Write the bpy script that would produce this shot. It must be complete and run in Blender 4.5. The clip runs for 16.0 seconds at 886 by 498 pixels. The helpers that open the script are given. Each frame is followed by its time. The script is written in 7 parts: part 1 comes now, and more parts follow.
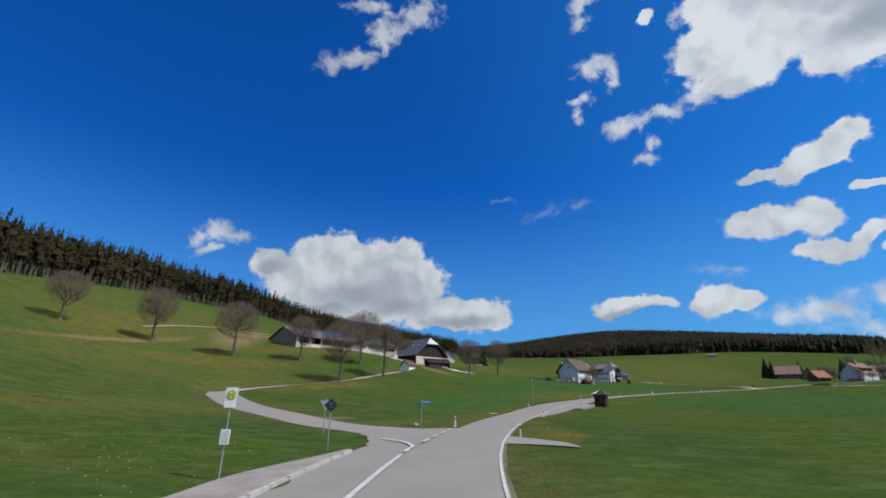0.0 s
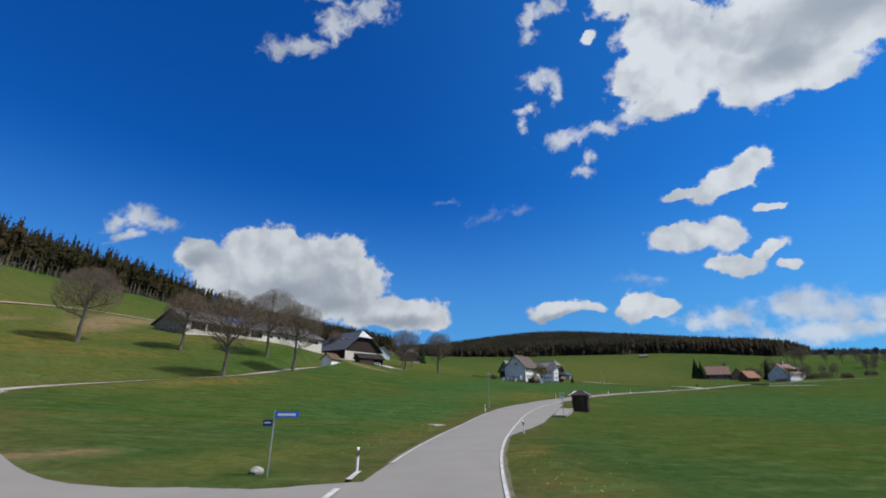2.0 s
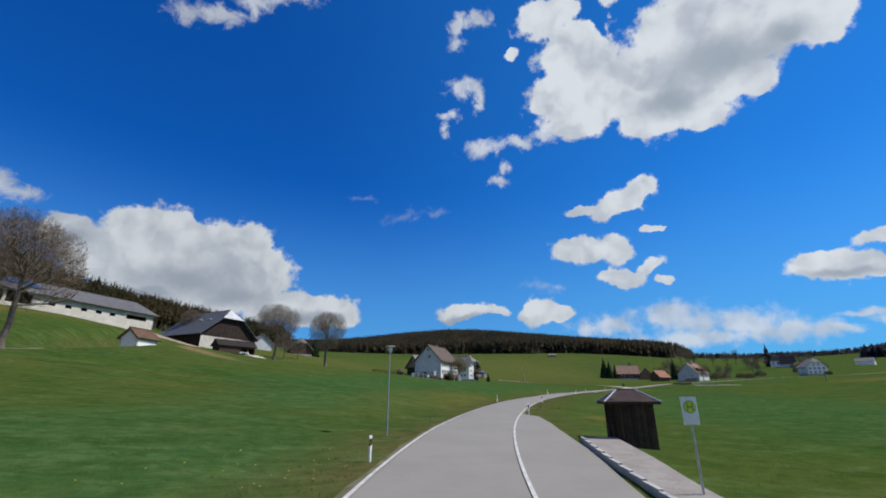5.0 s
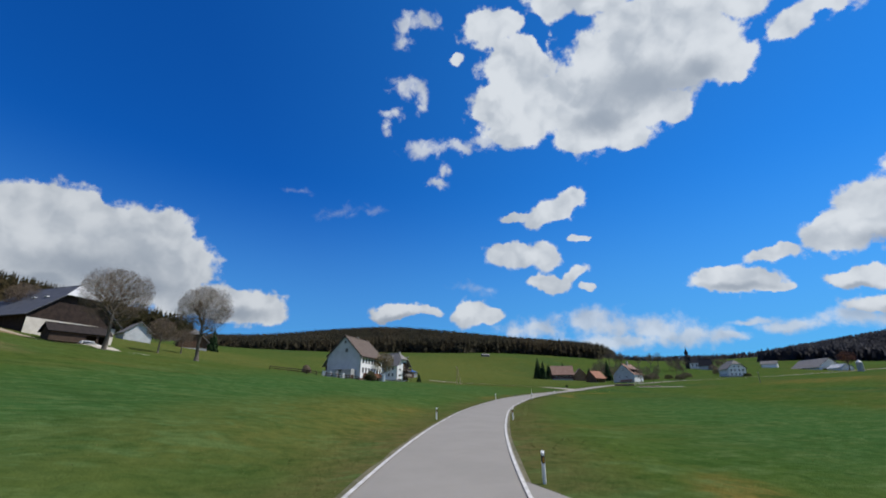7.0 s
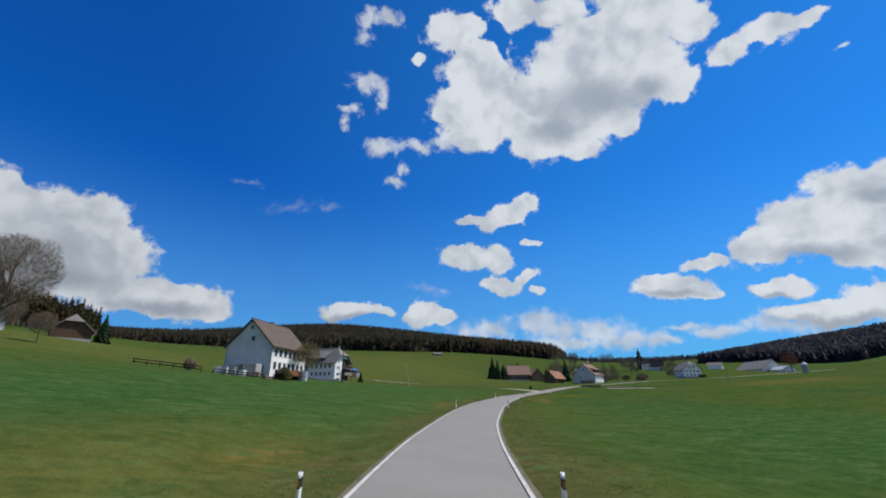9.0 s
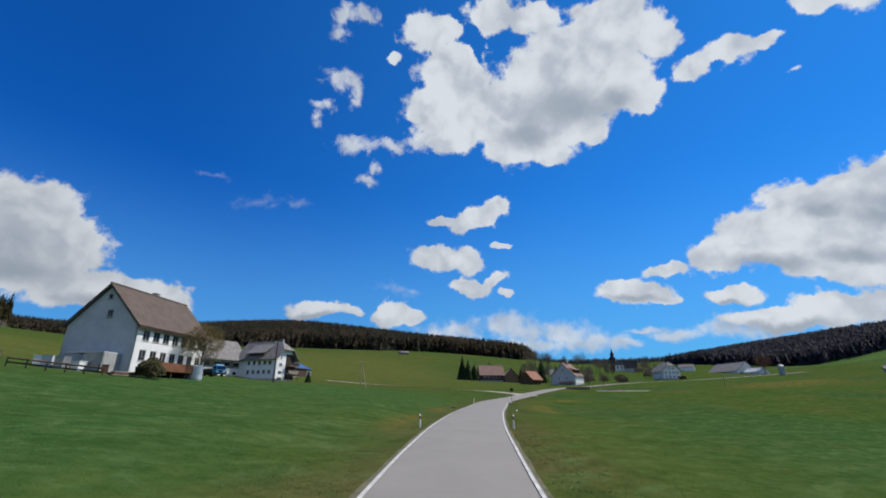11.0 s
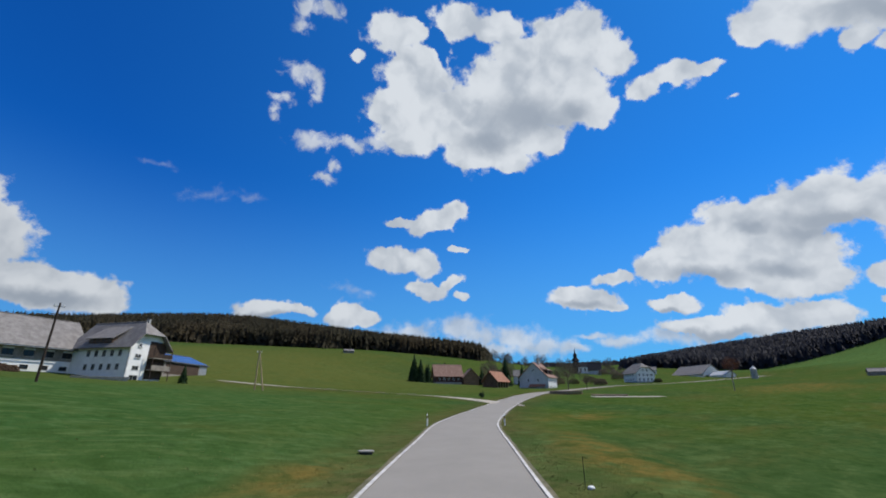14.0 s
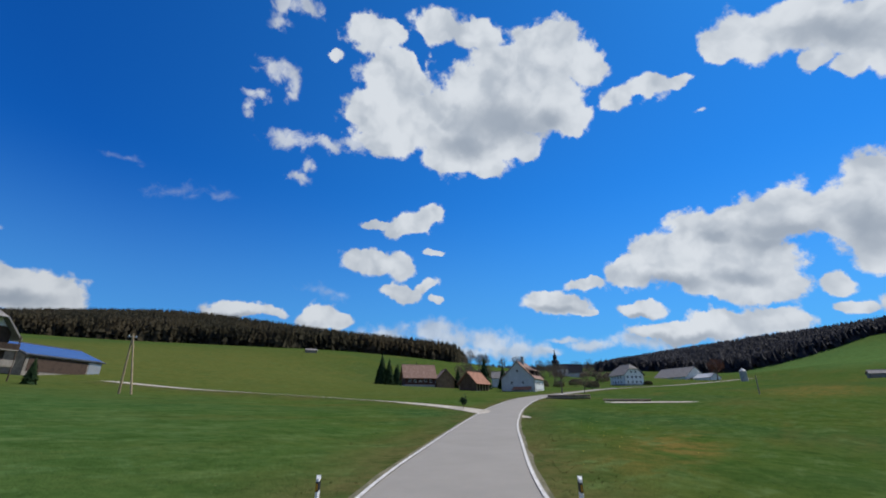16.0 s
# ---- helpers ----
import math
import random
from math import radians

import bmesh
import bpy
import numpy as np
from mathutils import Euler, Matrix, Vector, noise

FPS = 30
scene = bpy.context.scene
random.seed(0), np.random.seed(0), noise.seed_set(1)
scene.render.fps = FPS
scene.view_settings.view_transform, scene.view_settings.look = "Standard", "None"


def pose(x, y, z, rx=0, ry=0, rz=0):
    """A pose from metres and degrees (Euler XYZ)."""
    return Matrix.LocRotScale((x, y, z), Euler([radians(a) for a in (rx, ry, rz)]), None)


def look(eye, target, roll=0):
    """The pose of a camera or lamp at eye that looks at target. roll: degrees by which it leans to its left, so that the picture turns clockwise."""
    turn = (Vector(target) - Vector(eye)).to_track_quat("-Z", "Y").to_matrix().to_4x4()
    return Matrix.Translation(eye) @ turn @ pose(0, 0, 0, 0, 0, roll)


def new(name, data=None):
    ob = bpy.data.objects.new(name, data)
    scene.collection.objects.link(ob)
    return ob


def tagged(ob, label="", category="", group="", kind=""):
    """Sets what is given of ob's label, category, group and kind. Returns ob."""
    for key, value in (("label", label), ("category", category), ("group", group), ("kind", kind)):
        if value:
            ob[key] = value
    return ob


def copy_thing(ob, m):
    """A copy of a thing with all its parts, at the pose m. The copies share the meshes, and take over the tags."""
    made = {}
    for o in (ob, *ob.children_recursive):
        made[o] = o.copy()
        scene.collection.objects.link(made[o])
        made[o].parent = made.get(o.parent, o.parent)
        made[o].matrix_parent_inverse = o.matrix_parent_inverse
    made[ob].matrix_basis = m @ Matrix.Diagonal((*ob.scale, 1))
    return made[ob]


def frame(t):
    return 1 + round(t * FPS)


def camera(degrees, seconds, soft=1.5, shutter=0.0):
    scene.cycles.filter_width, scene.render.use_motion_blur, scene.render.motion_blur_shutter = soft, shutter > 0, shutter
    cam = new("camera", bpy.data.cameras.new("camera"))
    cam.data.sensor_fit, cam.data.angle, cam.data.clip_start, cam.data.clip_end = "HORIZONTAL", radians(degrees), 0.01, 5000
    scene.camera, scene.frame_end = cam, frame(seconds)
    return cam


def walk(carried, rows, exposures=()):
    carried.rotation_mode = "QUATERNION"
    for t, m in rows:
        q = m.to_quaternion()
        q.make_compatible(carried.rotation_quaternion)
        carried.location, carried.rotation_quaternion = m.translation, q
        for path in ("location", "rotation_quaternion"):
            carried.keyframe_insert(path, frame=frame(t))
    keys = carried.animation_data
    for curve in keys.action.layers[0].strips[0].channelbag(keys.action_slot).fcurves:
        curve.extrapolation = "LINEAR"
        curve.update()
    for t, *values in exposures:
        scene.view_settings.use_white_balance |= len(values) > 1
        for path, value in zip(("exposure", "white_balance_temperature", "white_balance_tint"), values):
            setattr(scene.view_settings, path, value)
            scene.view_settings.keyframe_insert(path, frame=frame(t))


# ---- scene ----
cam = camera(92.72, 16.0, soft=1.85)
# seconds, place, and turn of the car's roof camera along the road
PATH = [
    (0.0, -0.000, 0.000, 2.528, 109.373, -0.221, 0.004),
    (0.5, 0.072, 6.822, 2.536, 109.378, -0.183, -2.179),
    (1.0, 0.523, 13.585, 2.568, 109.388, -0.183, -4.370),
    (1.5, 1.151, 20.279, 2.667, 109.392, -0.145, -6.229),
    (2.0, 2.081, 27.056, 2.769, 109.400, -0.142, -8.216),
    (2.5, 3.264, 33.848, 2.809, 109.412, -0.165, -10.124),
    (3.0, 4.736, 40.964, 2.832, 109.414, -0.191, -12.173),
    (3.5, 6.509, 48.028, 2.906, 109.428, -0.104, -14.077),
    (4.0, 8.382, 55.182, 2.994, 109.377, -0.087, -16.124),
    (6.5, 21.909, 89.074, 4.252, 109.382, 0.042, -27.212),
    (7.0, 25.285, 95.240, 4.527, 109.368, 0.055, -29.528),
    (7.5, 28.750, 101.230, 4.760, 109.413, 0.035, -31.748),
    (8.0, 32.512, 107.087, 4.981, 109.420, 0.030, -33.864),
    (8.5, 36.426, 112.912, 5.217, 109.406, 0.101, -34.906),
    (9.0, 40.559, 118.747, 5.466, 109.391, 0.096, -35.983),
    (11.5, 62.231, 145.803, 6.508, 109.553, -0.070, -41.330),
    (12.0, 67.219, 151.286, 6.714, 109.601, -0.100, -42.437),
    (12.5, 72.191, 156.650, 6.938, 109.635, -0.089, -43.481),
    (13.0, 77.287, 161.719, 7.177, 109.639, -0.027, -44.594),
    (13.5, 82.427, 166.782, 7.405, 109.726, -0.018, -45.422),
    (14.0, 87.760, 171.702, 7.602, 109.846, -0.048, -46.346),
    (14.5, 93.025, 176.491, 7.776, 109.940, 0.013, -47.201),
    (15.0, 98.392, 181.301, 7.952, 110.065, 0.043, -48.085),
    (15.5, 103.686, 185.980, 8.127, 110.190, 0.035, -48.972),
    (16.0, 109.085, 190.473, 8.309, 110.275, 0.083, -49.840),
]
walk(cam, [(t, pose(x, y, z, rx, ry, rz)) for t, x, y, z, rx, ry, rz in PATH])


# ---- world, sun, exposure ----
SUN_AZ, SUN_EL = 107.0, 54.0      # degrees clockwise from +y, and above the horizon


def bearing(az, el):
    a, e = radians(az), radians(el)
    return Vector((math.sin(a) * math.cos(e), math.cos(a) * math.cos(e), math.sin(e)))


# cloud lumps: bearing, height, half width, half height (radians), tilt
LEFT_CUMULUS = [(-23.2, 15.9, 0.046, 0.042, 13), (-16.6, 17.7, 0.088, 0.063, 11), (-13.2, 18.5, 0.040, 0.044, 10), (-7.5, 16.8, 0.100, 0.077, 7), (-3.0, 14.8, 0.068, 0.067, 5), (-12.2, 13.8, 0.173, 0.086, 7), (-19.8, 13.9, 0.079, 0.061, 10), (-8.1, 11.8, 0.136, 0.051, 5), (-14.8, 11.1, 0.098, 0.045, 7), (2.8, 10.6, 0.119, 0.042, 3), (-1.5, 10.9, 0.079, 0.048, 4), (6.6, 10.0, 0.048, 0.026, 2)]
LEFT_PUFFS = [(-30.1, 18.8, 0.045, 0.029, 19), (-27.6, 18.4, 0.043, 0.020, 17), (-31.5, 17.5, 0.028, 0.018, 18), (-30.5, 16.2, 0.033, 0.011, 17)]
CENTRE_CLOUD = [(38.5, 46.6, 0.078, 0.038, 4), (31.5, 43.8, 0.024, 0.014, 8), (49.0, 48.4, 0.064, 0.037, -4), (56.4, 47.2, 0.063, 0.037, -9), (67.5, 45.0, 0.078, 0.047, -17), (72.8, 41.6, 0.064, 0.044, -43), (62.7, 42.8, 0.120, 0.056, -13), (42.1, 42.2, 0.089, 0.066, 1), (38.7, 38.0, 0.083, 0.053, 3), (41.7, 34.8, 0.080, 0.050, 1), (48.5, 37.1, 0.117, 0.075, -3), (57.4, 39.7, 0.121, 0.083, -9), (64.2, 38.7, 0.125, 0.081, -13), (69.8, 35.6, 0.053, 0.047, -16), (58.1, 34.2, 0.111, 0.058, -8), (50.3, 32.2, 0.059, 0.048, -4), (56.5, 31.0, 0.045, 0.030, -7), (62.1, 33.1, 0.043, 0.027, -10), (53.4, 32.9, 0.075, 0.045, -5)]
CENTRE_WING = [(76.7, 36.6, 0.036, 0.030, 1), (81.0, 36.9, 0.049, 0.027, -8), (84.5, 36.5, 0.027, 0.012, -16)]
SMALL_CLOUDS = [(45.0, 23.5, 0.077, 0.027, 11), (48.3, 24.8, 0.037, 0.026, -2), (40.2, 23.5, 0.032, 0.011, 1), (48.6, 19.6, 0.027, 0.009, -2), (39.7, 18.3, 0.080, 0.031, 1), (43.9, 17.9, 0.037, 0.035, -0), (44.2, 14.4, 0.048, 0.025, -0), (47.6, 15.5, 0.037, 0.017, 19), (49.0, 13.6, 0.018, 0.013, -1)]
LOW_CLOUDS = [(23.3, 10.9, 0.068, 0.020, 4), (27.5, 11.0, 0.042, 0.013, 3), (33.4, 10.4, 0.054, 0.037, 2), (35.8, 10.3, 0.031, 0.026, 1), (65.1, 12.4, 0.088, 0.027, -5), (64.1, 13.2, 0.047, 0.022, -5), (68.8, 11.3, 0.035, 0.011, -5), (75.3, 10.9, 0.055, 0.021, -7), (76.1, 11.6, 0.033, 0.016, -7)]
RIGHT_BANK = [(69.2, 14.8, 0.049, 0.018, 4), (74.4, 15.8, 0.059, 0.046, -9), (77.9, 17.2, 0.068, 0.054, -11), (82.9, 18.3, 0.076, 0.070, -14), (82.0, 15.4, 0.103, 0.056, -12), (87.5, 18.9, 0.076, 0.060, -17), (91.6, 19.4, 0.060, 0.062, -6), (87.3, 15.4, 0.085, 0.052, -14), (84.5, 12.3, 0.094, 0.029, -10), (88.7, 12.2, 0.062, 0.040, -12), (79.8, 7.9, 0.129, 0.025, -6), (84.5, 8.5, 0.088, 0.026, -7), (88.4, 8.7, 0.054, 0.028, -8)]
FAR_RIGHT = [(98.9, 20.0, 0.056, 0.063, 7), (95.6, 18.2, 0.072, 0.057, -18), (98.4, 14.8, 0.044, 0.057, -16), (94.1, 11.4, 0.027, 0.025, -11), (94.6, 8.7, 0.040, 0.016, -9), (102.4, 18.4, 0.053, 0.077, 8), (101.0, 12.5, 0.045, 0.043, -15), (98.8, 8.1, 0.047, 0.026, -9)]
UPPER_RIGHT = [(89.9, 38.3, 0.032, 0.037, -28), (93.9, 37.7, 0.067, 0.048, -31), (98.8, 36.5, 0.075, 0.052, -34), (102.7, 33.7, 0.060, 0.057, -36), (98.1, 32.9, 0.027, 0.020, -31), (100.3, 30.8, 0.030, 0.016, -32), (103.6, 30.7, 0.032, 0.035, -35), (106.8, 30.5, 0.051, 0.063, -38)]
LOW_BANK = [(41.6, 8.4, 0.102, 0.027, 0), (48.5, 9.3, 0.099, 0.032, -1), (51.8, 8.4, 0.091, 0.040, -1), (56.2, 7.7, 0.088, 0.040, -2), (59.7, 6.7, 0.088, 0.027, -2), (52.1, 6.5, 0.203, 0.028, -1), (63.5, 6.4, 0.048, 0.012, -2), (68.8, 7.1, 0.057, 0.018, -3), (66.1, 8.0, 0.046, 0.010, -3), (74.6, 7.1, 0.083, 0.023, -4)]
SHREDS = [(23.4, 46.9, 0.036, 0.016, 9), (26.7, 47.4, 0.026, 0.019, 7), (22.2, 45.1, 0.026, 0.021, 10), (23.8, 40.2, 0.046, 0.024, 8), (26.0, 38.8, 0.019, 0.029, 6), (21.5, 36.8, 0.030, 0.015, 9), (20.9, 34.8, 0.011, 0.025, 9), (26.9, 32.4, 0.066, 0.024, 5), (32.6, 32.8, 0.060, 0.018, 2), (36.8, 33.4, 0.038, 0.022, -1), (28.6, 28.4, 0.028, 0.016, 3), (29.8, 29.9, 0.015, 0.020, 3), (86.0, 32.2, 0.009, 0.006, -32)]
HIGH_WISPS = [(-5.2, 48.0, 0.054, 0.033, 17), (-9.5, 46.3, 0.049, 0.039, 43), (-13.2, 48.4, 0.052, 0.016, 10), (-13.8, 42.7, 0.062, 0.022, 23), (-18.2, 41.5, 0.044, 0.026, 12)]
FAINT = [(14.9, 23.9, 0.061, 0.019, 16), (19.6, 24.5, 0.029, 0.011, 9), (8.2, 25.7, 0.029, 0.008, 4), (33.4, 13.8, 0.049, 0.017, -15), (35.7, 13.9, 0.021, 0.010, -5), (-19.3, 42.3, 0.025, 0.017, 26)]
HOLES = [(45.0, 46.1, 0.035, 0.019, -28), (46.1, 44.1, 0.019, 0.027, -2)]
BASES = [(59.6, 36.4, 0.135, 0.050, -10), (53.3, 33.9, 0.079, 0.037, -5), (66.3, 36.0, 0.055, 0.030, -14), (89.2, 16.7, 0.064, 0.023, -16), (79.2, 13.8, 0.086, 0.022, -10), (86.1, 13.2, 0.060, 0.018, -12), (84.9, 18.3, 0.040, 0.017, -15), (79.4, 7.1, 0.104, 0.013, -5), (65.4, 11.7, 0.069, 0.011, -5), (22.9, 10.2, 0.081, 0.009, 4), (75.2, 10.1, 0.049, 0.009, -6)]
BASES2 = [(-11.8, 12.8, 0.137, 0.047, 7), (-6.4, 12.0, 0.091, 0.037, 5), (-15.0, 10.8, 0.079, 0.025, 7), (2.3, 9.6, 0.100, 0.016, 2), (-23.0, 15.3, 0.034, 0.028, 12)]
BASES3 = [(100.6, 34.4, 0.078, 0.029, -35), (91.1, 17.2, 0.089, 0.025, -15), (97.6, 16.2, 0.040, 0.038, -17)]


def node(tree, kind):
    return tree.nodes.new(kind)


def wire(tree, value, socket):
    if isinstance(value, bpy.types.NodeSocket):
        tree.links.new(value, socket)
    else:
        socket.default_value = value


def maths(tree, op, a, b=0.0, c=0.0, clamp=False):
    n = node(tree, "ShaderNodeMath")
    n.operation, n.use_clamp = op, clamp
    for value, socket in zip((a, b, c), n.inputs):
        wire(tree, value, socket)
    return n.outputs[0]


def ramp(tree, value, lo, hi, a=0.0, b=1.0, smooth=True):
    n = node(tree, "ShaderNodeMapRange")
    n.interpolation_type = "SMOOTHSTEP" if smooth else "LINEAR"
    for v, s in zip((value, lo, hi, a, b), n.inputs):
        wire(tree, v, s)
    return n.outputs[0]


def blend(tree, fac, a, b, mode="MIX"):
    n = node(tree, "ShaderNodeMix")
    n.data_type, n.blend_type = "RGBA", mode
    wire(tree, fac, n.inputs[0])
    for v, s in ((a, n.inputs[6]), (b, n.inputs[7])):
        wire(tree, v if isinstance(v, bpy.types.NodeSocket) else (*v, 1.0), s)
    return n.outputs[2]


def fractal(tree, vector, scale, detail=4.0, rough=0.5, out=0, warp=0.0):
    n = node(tree, "ShaderNodeTexNoise")
    wire(tree, vector, n.inputs["Vector"])
    for key, v in (("Scale", scale), ("Detail", detail), ("Roughness", rough), ("Distortion", warp)):
        n.inputs[key].default_value = v
    return n.outputs[out]


def vecmath(tree, op, a, b=None, scale=None):
    n = node(tree, "ShaderNodeVectorMath")
    n.operation = op
    wire(tree, a, n.inputs[0])
    if b is not None:
        wire(tree, b, n.inputs[1])
    if scale is not None:
        wire(tree, scale, n.inputs["Scale"])
    return n.outputs[1] if op in ("LENGTH", "DOT_PRODUCT") else n.outputs[0]


def lumps(tree, way, rows):
    """How deep a direction lies inside the nearest lump: 1 in its middle, 0 at its rim."""
    best = None
    for i, (az, el, w, h, tilt) in enumerate(rows):
        if i % 12 == 11:       # keeps the shader's stack small: each dozen waits for the one before
            way = vecmath(tree, "ADD", way, vecmath(tree, "SCALE", (1e-7, 0.0, 0.0), scale=best))
        c = bearing(az, el)
        east = Vector((math.cos(radians(az)), -math.sin(radians(az)), 0))
        north = c.cross(east) * -1 if c.cross(east).z < 0 else c.cross(east)
        k = radians(tilt)
        u, v = east * math.cos(k) + north * math.sin(k), north * math.cos(k) - east * math.sin(k)
        n = node(tree, "ShaderNodeMapping")
        n.vector_type = "TEXTURE"
        wire(tree, way, n.inputs["Vector"])
        n.inputs["Location"].default_value = c
        n.inputs["Rotation"].default_value = Matrix((u, v, u.cross(v))).transposed().to_euler()
        n.inputs["Scale"].default_value = (w, h, 1000.0)
        d = vecmath(tree, "LENGTH", n.outputs[0])
        best = d if best is None else maths(tree, "SMOOTH_MIN", best, d, 0.22)
    return maths(tree, "SUBTRACT", 1.0, best)


world = bpy.data.worlds.new("sky")
scene.world = world
world.use_nodes = True
wt = world.node_tree
wt.nodes.clear()
sky = node(wt, "ShaderNodeTexSky")
sky.sky_type, sky.sun_disc = "NISHITA", False
sky.sun_elevation, sky.sun_rotation = radians(SUN_EL), radians(SUN_AZ)
sky.altitude, sky.air_density, sky.dust_density, sky.ozone_density = 900.0, 1.0, 0.25, 2.2
way = node(wt, "ShaderNodeTexCoord").outputs["Generated"]
coarse = vecmath(wt, "SUBTRACT", fractal(wt, way, 11.0, 2.0, 0.5, 1), (0.5, 0.5, 0.5))
bent = vecmath(wt, "ADD", way, vecmath(wt, "SCALE", coarse, scale=0.05))
fine = vecmath(wt, "SUBTRACT", fractal(wt, way, 38.0, 3.0, 0.55, 1), (0.5, 0.5, 0.5))
bent = vecmath(wt, "ADD", bent, vecmath(wt, "SCALE", fine, scale=0.020))


def after(vector, value):
    """The same direction, but worked out only once value is known: keeps the shader's stack small."""
    return vecmath(wt, "ADD", vector, vecmath(wt, "SCALE", (1e-7, 0.0, 0.0), scale=value))


def cells(vector, scale, detail):
    """Rounded heads like those of a cauliflower: 0 in the middle of each, about 1 in the creases."""
    n = node(wt, "ShaderNodeTexVoronoi")
    wire(wt, vector, n.inputs["Vector"])
    for key, v in (("Scale", scale), ("Detail", detail), ("Roughness", 0.55), ("Lacunarity", 2.1)):
        n.inputs[key].default_value = v
    n.normalize = True
    return n.outputs["Distance"]


# heaped cumulus with crisp heads
depth = lumps(wt, bent, LEFT_CUMULUS + CENTRE_CLOUD + CENTRE_WING + SMALL_CLOUDS + LOW_CLOUDS + RIGHT_BANK + FAR_RIGHT + UPPER_RIGHT)
gaps = lumps(wt, after(bent, depth), HOLES)
heads = cells(bent, 17.0, 2.5)
shred = fractal(wt, way, 40.0, 6.0, 0.64, warp=0.5)
puff = fractal(wt, way, 30.0, 6.0, 0.62)
rough = maths(wt, "ADD", maths(wt, "MULTIPLY", maths(wt, "SUBTRACT", 0.40, heads), 0.62), maths(wt, "MULTIPLY", maths(wt, "SUBTRACT", puff, 0.5), 1.25))
core = maths(wt, "ADD", depth, ramp(wt, depth, 0.12, 0.55, 0.0, 0.5))
dense = maths(wt, "ADD", maths(wt, "SUBTRACT", core, maths(wt, "MULTIPLY", ramp(wt, maths(wt, "ADD", gaps, maths(wt, "MULTIPLY", maths(wt, "SUBTRACT", shred, 0.5), 3.2)), -0.3, 1.1), 0.46)), rough)
cover = ramp(wt, dense, 0.06, 0.40)
# thin shreds, and the hazy bank low over the village
ragged = lumps(wt, after(bent, gaps), SHREDS + HIGH_WISPS + LEFT_PUFFS)
veil = ramp(wt, maths(wt, "ADD", ragged, maths(wt, "MULTIPLY", maths(wt, "SUBTRACT", shred, 0.5), 2.2)), -0.05, 0.85, 0.0, 0.85)
bank = lumps(wt, after(bent, ragged), LOW_BANK)
low = ramp(wt, maths(wt, "ADD", bank, maths(wt, "MULTIPLY", maths(wt, "SUBTRACT", puff, 0.5), 1.7)), -0.05, 0.85, 0.0, 0.80)
wisp = lumps(wt, after(bent, bank), FAINT)
breath = ramp(wt, maths(wt, "ADD", wisp, maths(wt, "MULTIPLY", maths(wt, "SUBTRACT", shred, 0.5), 2.6)), -0.1, 1.5, 0.0, 0.34)
cover = maths(wt, "MAXIMUM", maths(wt, "MAXIMUM", cover, veil), maths(wt, "MAXIMUM", low, breath))
under = ramp(wt, maths(wt, "ADD", lumps(wt, after(bent, wisp), BASES + BASES2 + BASES3), maths(wt, "MULTIPLY", maths(wt, "SUBTRACT", puff, 0.5), 0.5)), -0.30, 0.85)
billow = fractal(wt, bent, 13.0, 3.0, 0.48)
lit = fractal(wt, vecmath(wt, "ADD", bent, (0.018, -0.006, 0.024)), 13.0, 3.0, 0.48)
relief = maths(wt, "ADD", maths(wt, "MULTIPLY", maths(wt, "SUBTRACT", billow, lit), 1.5), maths(wt, "MULTIPLY", maths(wt, "SUBTRACT", 0.5, heads), 0.22))
white = blend(wt, ramp(wt, relief, -0.34, 0.30), (0.45, 0.505, 0.58), (0.69, 0.735, 0.79))
cloud = blend(wt, maths(wt, "MULTIPLY", under, 0.88), white, (0.31, 0.365, 0.445))
sunward = ramp(wt, vecmath(wt, "DOT_PRODUCT", way, tuple(bearing(92, 36))), 0.0, 0.95)
cloud = vecmath(wt, "SCALE", cloud, scale=ramp(wt, sunward, 0.0, 1.0, 0.86, 1.0, smooth=False))
blue = blend(wt, 1.0, sky.outputs[0], (0.0088, 0.0580, 0.127), "MULTIPLY")
blue = blend(wt, ramp(wt, sunward, 0.0, 1.0, 1.0, 0.3), blue, blend(wt, 1.0, blue, (0.50, 0.965, 1.08), "MULTIPLY"))
blue = blend(wt, ramp(wt, sunward, 0.25, 1.0, smooth=False), blue, blend(wt, 1.0, blue, (1.55, 1.36, 1.15), "MULTIPLY"))
height = node(wt, "ShaderNodeSeparateXYZ")
wire(wt, way, height.inputs[0])
blue = blend(wt, ramp(wt, height.outputs[2], 0.0, 0.48, 0.70, 0.0), blue, (0.13, 0.39, 0.665))
# unseen cumulus added behind the road's outlook, to whiten the fill light
afar = ramp(wt, vecmath(wt, "DOT_PRODUCT", way, tuple(bearing(205, 0))), -0.15, 0.25)
fill_cumulus = maths(wt, "MULTIPLY", ramp(wt, fractal(wt, way, 2.6, 6.0, 0.6), 0.47, 0.60), afar)
cover = maths(wt, "MAXIMUM", cover, fill_cumulus)
both = blend(wt, cover, blue, cloud)
back = node(wt, "ShaderNodeBackground")
back.inputs["Strength"].default_value = 1.0
wire(wt, both, back.inputs["Color"])
wt.links.new(back.outputs[0], node(wt, "ShaderNodeOutputWorld").inputs[0])
world.cycles.sampling_method, world.cycles.sample_map_resolution = "MANUAL", 512

sun_data = bpy.data.lights.new("sun", "SUN")
sun_data.energy, sun_data.angle, sun_data.color = 4.6, radians(0.5), (1.0, 0.95, 0.87)
sun = new("sun", sun_data)
sun.matrix_world = look(bearing(SUN_AZ, SUN_EL) * 400, (0, 0, 0))


